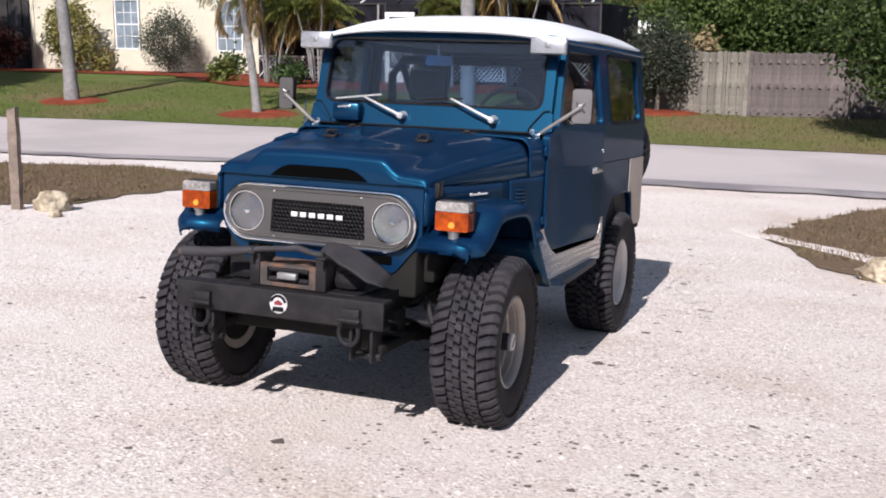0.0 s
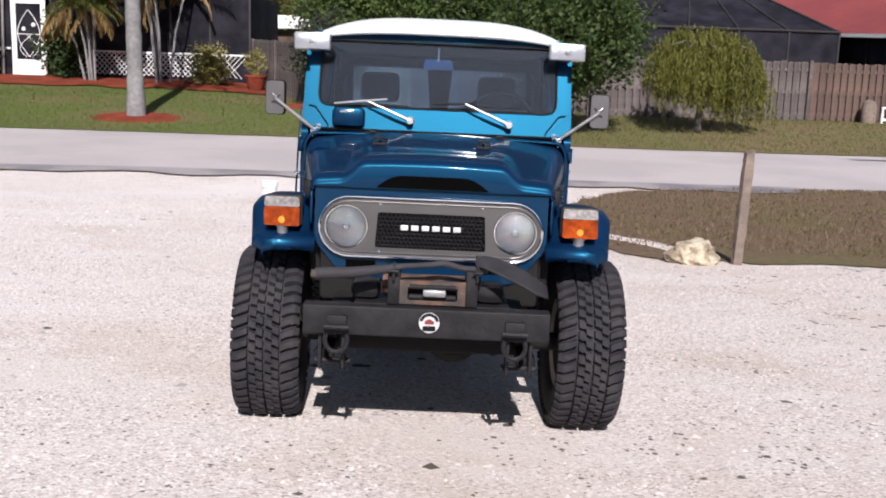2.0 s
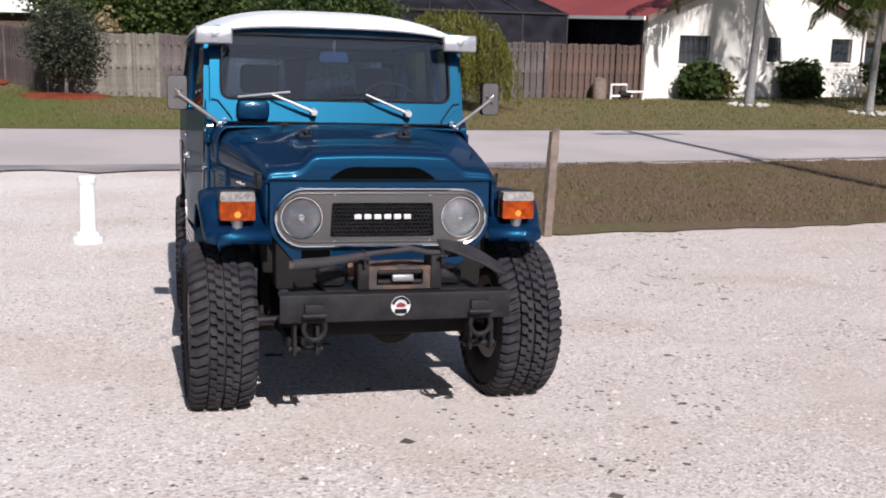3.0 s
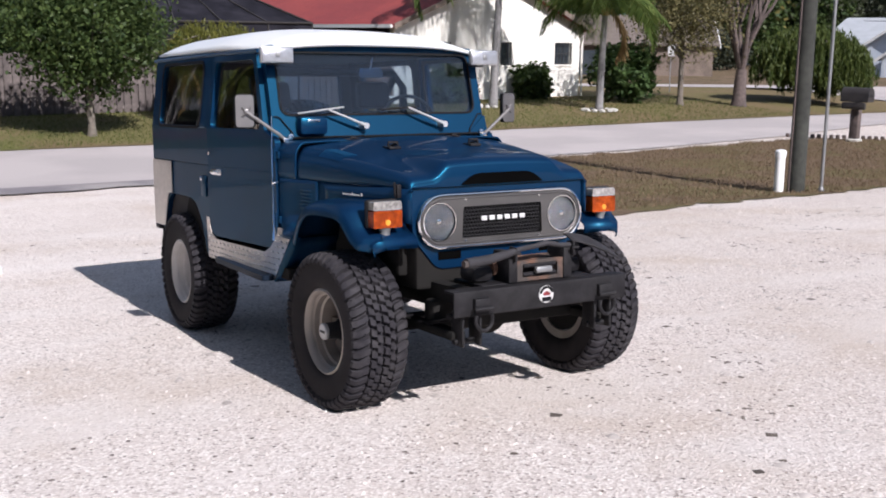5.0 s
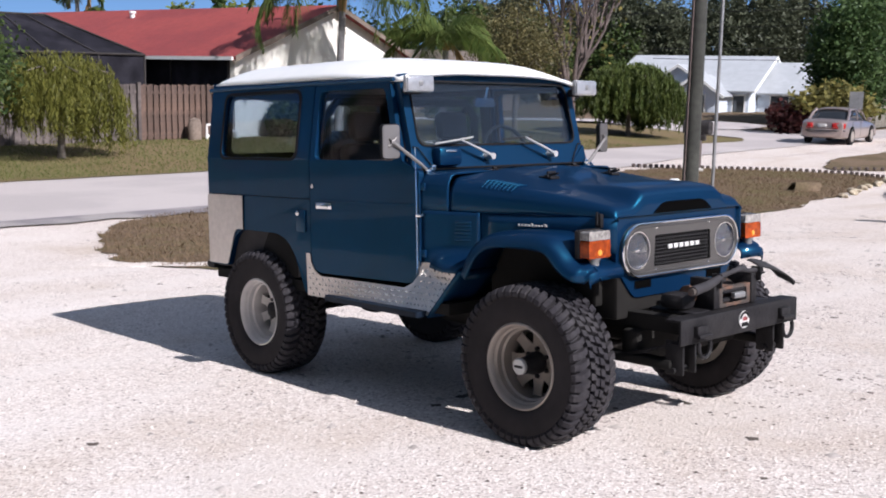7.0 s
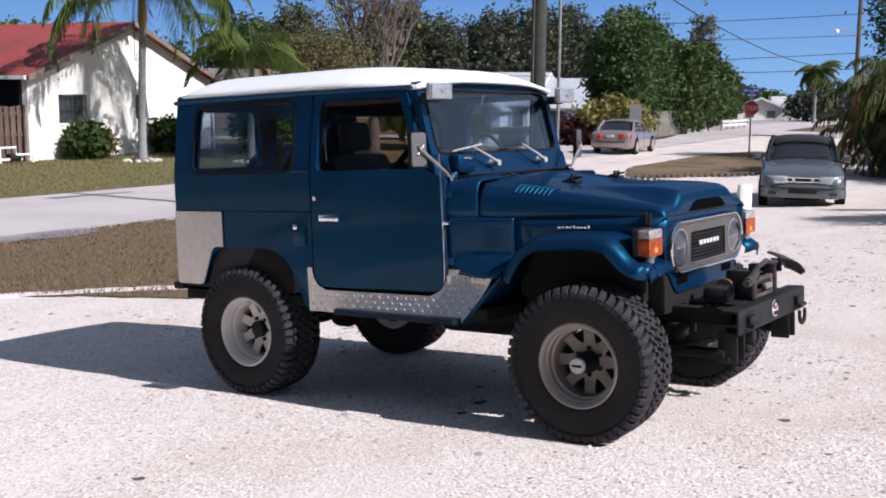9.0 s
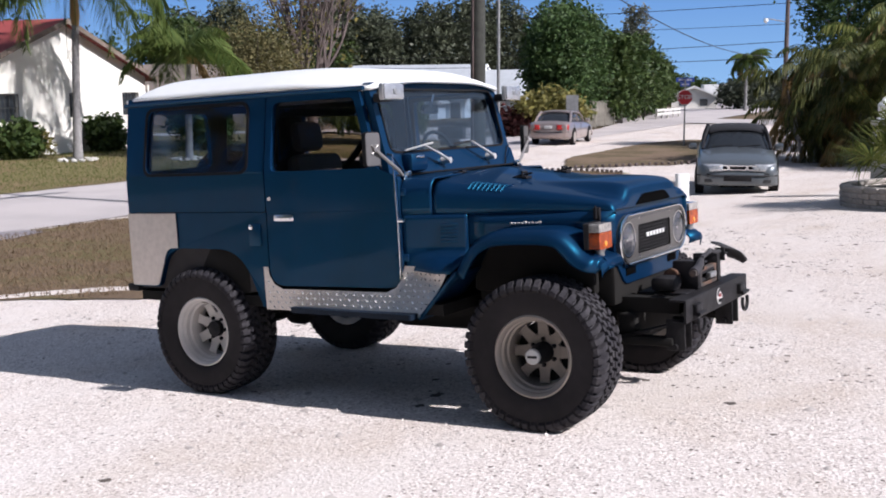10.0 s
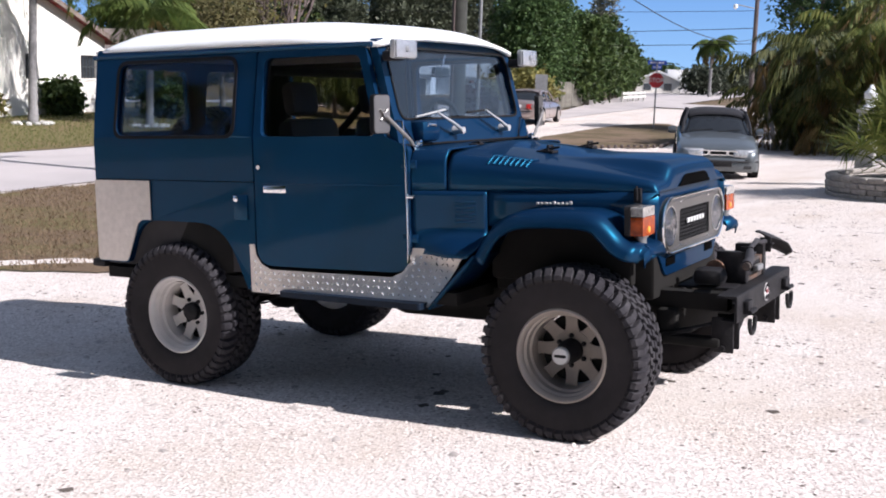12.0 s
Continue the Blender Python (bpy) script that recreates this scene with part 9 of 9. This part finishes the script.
bm = bmesh.new()
lathe(bm, [(0.0, -0.3), (0.16, -0.25), (0.18, 0.3), (0.0, 0.35)], "z", (-0.35, 0, 8.3), 12)
part("transformer", bm, M["grey_metal"], far_pole, "", True)
bm = bmesh.new()
tube(bm, [(0, 0, 6.0), (-0.8, 0.9, 6.2)], 0.03, 6)
part("lamp_arm", bm, M["grey_metal"], far_pole)
bm = bmesh.new()
lathe(bm, [(0.0, -0.25), (0.14, -0.1), (0.12, 0.05), (0.0, 0.1)], "z", (-0.9, 1.0, 6.15), 12)
part("lamp", bm, M["pvc"], far_pole, "", True)


def wire(a, b, sag, r=0.012):
    bm = bmesh.new()
    a, b = Vector(a), Vector(b)
    tube(bm, [a.lerp(b, k / 24) - Vector((0, 0, sag * 4 * (k / 24) * (1 - k / 24))) for k in range(25)], r, 5, False)
    return tagged(part("cable", bm, M["cable"]), "thin black overhead cable", "cable")


wire((10.5, 6.95, 4.75), (60, 14.9, 3.7), 1.05, 0.016)
wire((60, 14.9, 4.3), (60, 45.0, 3.9), 0.2, 0.02)
wire((60, 14.9, 3.4), (60, 45.0, 3.2), 0.2, 0.02)
wire((60, 14.9, 6.5), (58, 60.0, 6.6), 0.3, 0.02)
wire((60, 14.9, 5.3), (58, 60.0, 5.8), 0.3, 0.015)

# ---- distant trees ----
rng = np.random.default_rng(400)


def far_tree_quads(x, y, h, r, size, n):
    z = land(x, y)
    p = clumps(rng, n, (r, r, h * 0.47), (x, y, z + h * 0.53), 16, r * 0.11, 0.5)
    return leaf_quads(rng, p, size, 0.3)


def wood(name, rows, leaf, label, size=0.28, n=170):
    qs, bm = [], bmesh.new()
    for x, y, h, r in rows:
        qs.append(far_tree_quads(x, y, h, r, size, n))
        tube(bm, [(x, y, land(x, y) - 0.2), (x, y, land(x, y) + h * 0.6)], [r * 0.07, r * 0.03], 6, False)
    me = quads_mesh(name, np.concatenate(qs), M[leaf])
    ob = tagged(part(name, me, None), label, "trees", kind="stuff")
    part("trunks", bm, M["bark"], ob)["kind"] = "stuff"
    return ob


rt = random.Random(12)
wood("far_trees", [(-26 + 4.0 * k + rt.uniform(-1, 1), 58 + rt.uniform(0, 10), rt.uniform(5.5, 7.5), rt.uniform(2.6, 3.6)) for k in range(8)], "leaf_dark", "dark belt of trees behind the houses", 0.24, 230)
wood("far_trees", [(4 + 3.4 * k + rt.uniform(-1, 1), 60 + rt.uniform(0, 10), rt.uniform(3.6, 4.6), rt.uniform(2.0, 2.8)) for k in range(9)], "leaf_mid", "low green trees beyond the roofs", 0.2, 230)
wood("far_trees", [(31.8, 62, 6.6, 1.4), (35.6, 62, 7.0, 2.2), (38.5, 64, 5.6, 2.6)], "leaf_light", "pale green trees above the red roof", 0.2, 230)
wood("far_trees", [(41 + 3.0 * k + rt.uniform(-1, 1), 64 - 0.45 * k + rt.uniform(0, 9), rt.uniform(6.5, 9.0), rt.uniform(2.4, 3.4)) for k in range(12)], "leaf_mid", "green belt of trees beyond the street", 0.22, 300)
wood("far_trees", [(30 + 2.6 * k + rt.uniform(-1, 1), 52 + 0.2 * k + rt.uniform(0, 3), rt.uniform(2.2, 3.4), rt.uniform(1.4, 2.0)) for k in range(12)], "leaf_pine", "dark hedge behind the side street", 0.16, 220)
wood("far_trees", [(66 + 2.3 * k + rt.uniform(-1, 1), 68 - 1.9 * k + rt.uniform(0, 6), rt.uniform(8.5, 11.5), rt.uniform(2.4, 3.4)) for k in range(14)], "leaf_haze", "tall dark trees behind the blue house", 0.21, 620)
wood("far_trees", [(46.9 + 2.6 * k + rt.uniform(-0.5, 0.5), 22.4 + 1.05 * k + rt.uniform(0, 1.6), rt.uniform(6.0, 7.2), rt.uniform(1.8, 2.3)) for k in range(5)], "leaf_dark", "large dark trees behind the fence", 0.13, 800)
wood("far_trees", [(56.5 + 2.4 * k + rt.uniform(-0.5, 0.5), 24.0 + 0.66 * k + rt.uniform(0, 1.5), rt.uniform(5.6, 6.8) - 0.14 * k, rt.uniform(1.7, 2.3)) for k in range(12)], "leaf_mid", "dense green trees along the street", 0.18, 300)
wood("far_trees", [(82.0, 33.2, 10.0, 1.6), (84.5, 35, 8.0, 1.3)], "leaf_feather", "tall feathery grey trees beyond the street", 0.16, 230)
wood("far_trees", [(104 + 4 * k, 30.6 - 1.6 * k + rt.uniform(-1, 1), rt.uniform(2.6, 3.6), 2.4) for k in range(5)], "leaf_pine", "dark trees beside the far street", 0.2, 260)
wood("far_trees", [(120 + 6 * k, 44 - 2.5 * k + rt.uniform(-2, 2), rt.uniform(2.8, 4.2), 3.2) for k in range(14)], "leaf_mid", "trees closing the end of the street")
# Mostly unseen ring; nearer and taller to the west to darken the jeep's reflections.
ring = []
for k in range(70):
    a = radians(118 + 246 * k / 70)
    close = smoothstep(radians(137), radians(141), a) * (1 - smoothstep(radians(225), radians(240), a))
    reach = 75 - close * (13 + 33 * smoothstep(radians(153), radians(160), a))
    ring.append((reach * math.cos(a) + rt.uniform(-5, 5), reach * math.sin(a) + rt.uniform(-5, 5), rt.uniform(7, 11) + 11 * close, rt.uniform(3.2, 4.6) + close))
wood("far_trees", ring, "leaf_dark", "added, mostly unseen belt of trees round the neighbourhood that darkens reflections", 0.42, 150)
for at, h, sd in (((24.6, 62), 8.2, 101), ((27.5, 64), 6.0, 102), ((96, 28.0), 5.6, 103)):
    palm("palm", at, h - 1, "distant palm above the roofs", sd, 0.16, 24, 2.5, leaflet=0.7, sag=2.0, up=1.35, low=-0.1, wide=0.13, mat="frond_green")


def conifer(at, h, seed):
    rng_ = np.random.default_rng(seed)
    t = thing("conifer", "tall narrow dark conifer far behind the houses", "tree", pose(at[0], at[1], land(*at)))
    bm = bmesh.new()
    tube(bm, [(0, 0, -0.1), (0, 0, h)], [0.2, 0.03], 8)
    part("trunk", bm, M["bark"], t, smooth=True)
    f = rng_.random(1600) ** 0.7
    z = h * (1 - 0.8 * f)
    r = f * h * 0.16 * (0.7 + 0.3 * np.sin(z * 9)) * rng_.random(1600) ** 0.4
    a = rng_.uniform(0, 6.28, 1600)
    part("crown", quads_mesh("crown", leaf_quads(rng_, np.stack([r * np.cos(a), r * np.sin(a), z], 1), 0.3, 0.5), M["leaf_dark"]), None, t)


conifer((36.9, 66), 9.5, 1)


# ---- loose chips, grass and litter ----
def chips(name, n, area, size, mat, label, seed, flat=0.6, category="gravel", keep=None):
    rng_ = np.random.default_rng(seed)
    pts = []
    while len(pts) < n:
        x, y = rng_.uniform(area[0], area[1]), rng_.uniform(area[2], area[3])
        if y < near_edge(x) - 0.4 and (keep is None or keep(x, y)) and not inside((x, y), LOOPS["r"]) and not inside((x, y), LOOPS["l"]):
            pts.append((x, y, land(x, y)))
    p = np.array(pts)
    s = size * rng_.uniform(0.5, 1.4, (n, 1, 1)) * np.array([1, 1, flat])
    base = np.array([[1, 0, 0], [0, 1, 0], [-1, 0, 0], [0, -1, 0], [0, 0, 1]], float)
    v = base[None] * s * rng_.uniform(0.6, 1.3, (n, 5, 3))
    a = rng_.uniform(0, 6.28, n)
    c, q = np.cos(a)[:, None], np.sin(a)[:, None]
    v = np.stack([v[..., 0] * c - v[..., 1] * q, v[..., 0] * q + v[..., 1] * c, v[..., 2]], -1) + p[:, None]
    idx = np.array([[0, 1, 4], [1, 2, 4], [2, 3, 4], [3, 0, 4]])[None] + 5 * np.arange(n)[:, None, None]
    me = bpy.data.meshes.new(name)
    me.vertices.add(5 * n)
    me.vertices.foreach_set("co", v.astype(np.float32).ravel())
    me.loops.add(12 * n)
    me.loops.foreach_set("vertex_index", idx.astype(np.int32).ravel())
    me.polygons.add(4 * n)
    me.polygons.foreach_set("loop_start", np.arange(0, 12 * n, 3, dtype=np.int32))
    me.update(calc_edges=True)
    return tagged(part(name, me, M[mat]), label, category, kind="stuff")


chips("gravel_chips", 26000, (-7, 9, -4.6, 9), 0.011, "stone_chip", "loose pale gravel chips on the drive", 7)
chips("gravel_chips", 700, (-7, 11, -4, 11), 0.030, "stone_chip", "larger pale stones on the drive", 8, 0.5)
chips("dry_litter", 2600, (-7, 13, -4.6, 10), 0.012, "debris", "scattered dry leaf litter on the gravel", 9, 0.25, "litter", lambda x, y: noise.noise(Vector((x * 0.5, y * 0.5, 2))) > -0.05)

chips("dry_litter", 2600, (0.6, 12, -4.0, 6.5), 0.015, "debris", "clusters of dark leaf litter on the gravel", 19, 0.22, "litter", lambda x, y: noise.noise(Vector((x * 0.8, y * 0.8, 5))) > 0.10 and noise.noise(Vector((x * 4, y * 4, 1))) > 0.12)
chips("dry_litter", 500, (-7, 0.6, -4.0, 8.5), 0.012, "debris", "sparse dark leaf litter on the gravel", 20, 0.22, "litter", lambda x, y: noise.noise(Vector((x * 0.8, y * 0.8, 5))) > 0.12 and noise.noise(Vector((x * 4, y * 4, 1))) > 0.12)
chips("dry_litter", 210, (0.4, 13, -4.0, 6.5), 0.036, "debris", "small clumps of dark leaf litter on the gravel", 29, 0.16, "litter", lambda x, y: noise.noise(Vector((x * 0.8, y * 0.8, 5))) > -0.05)
chips("dry_litter", 60, (-7, 0.4, -4.0, 8.5), 0.030, "debris", "sparse clumps of dark leaf litter on the gravel", 30, 0.16, "litter")


def blades(name, n, test, area, h, mat, label, seed, lift=0.02):
    rng_ = np.random.default_rng(seed)
    pts = []
    while len(pts) < n:
        x, y = rng_.uniform(area[0], area[1]), rng_.uniform(area[2], area[3])
        if test(x, y):
            pts.append((x, y, land(x, y) + lift))
    p = np.array(pts)
    a = rng_.uniform(0, 6.28, n)
    w = np.stack([np.cos(a), np.sin(a), np.zeros(n)], 1) * h * 0.14
    d = np.stack([rng_.normal(size=n) * 0.5, rng_.normal(size=n) * 0.5, np.ones(n)], 1) * h * rng_.uniform(0.5, 1.3, (n, 1))
    q = np.stack([p - w, p + w, p + d * 0.7 + w * 0.6, p + d - w * 0.1], 1)
    return tagged(part(name, quads_mesh(name, q, M[mat]), None), label, "grass", kind="stuff")


blades("grass_blades", 42000, lambda x, y: inside((x, y), LOOPS["r"]), (0.8, 22.5, 6.4, 15), 0.045, "blade_dry", "dry grass blades on the verge", 11)
blades("grass_blades", 14000, lambda x, y: inside((x, y), LOOPS["l"]), (-16, -6, 3.5, 11.2), 0.045, "blade_dry", "dry grass blades beside the drive", 12)
blades("lawn_blades", 60000, lambda x, y: y > far_edge(x) + 0.05, (-26, 26, 16.5, 27.5), 0.06, "blade_green", "short green grass blades on the far lawn", 13, 0.035)
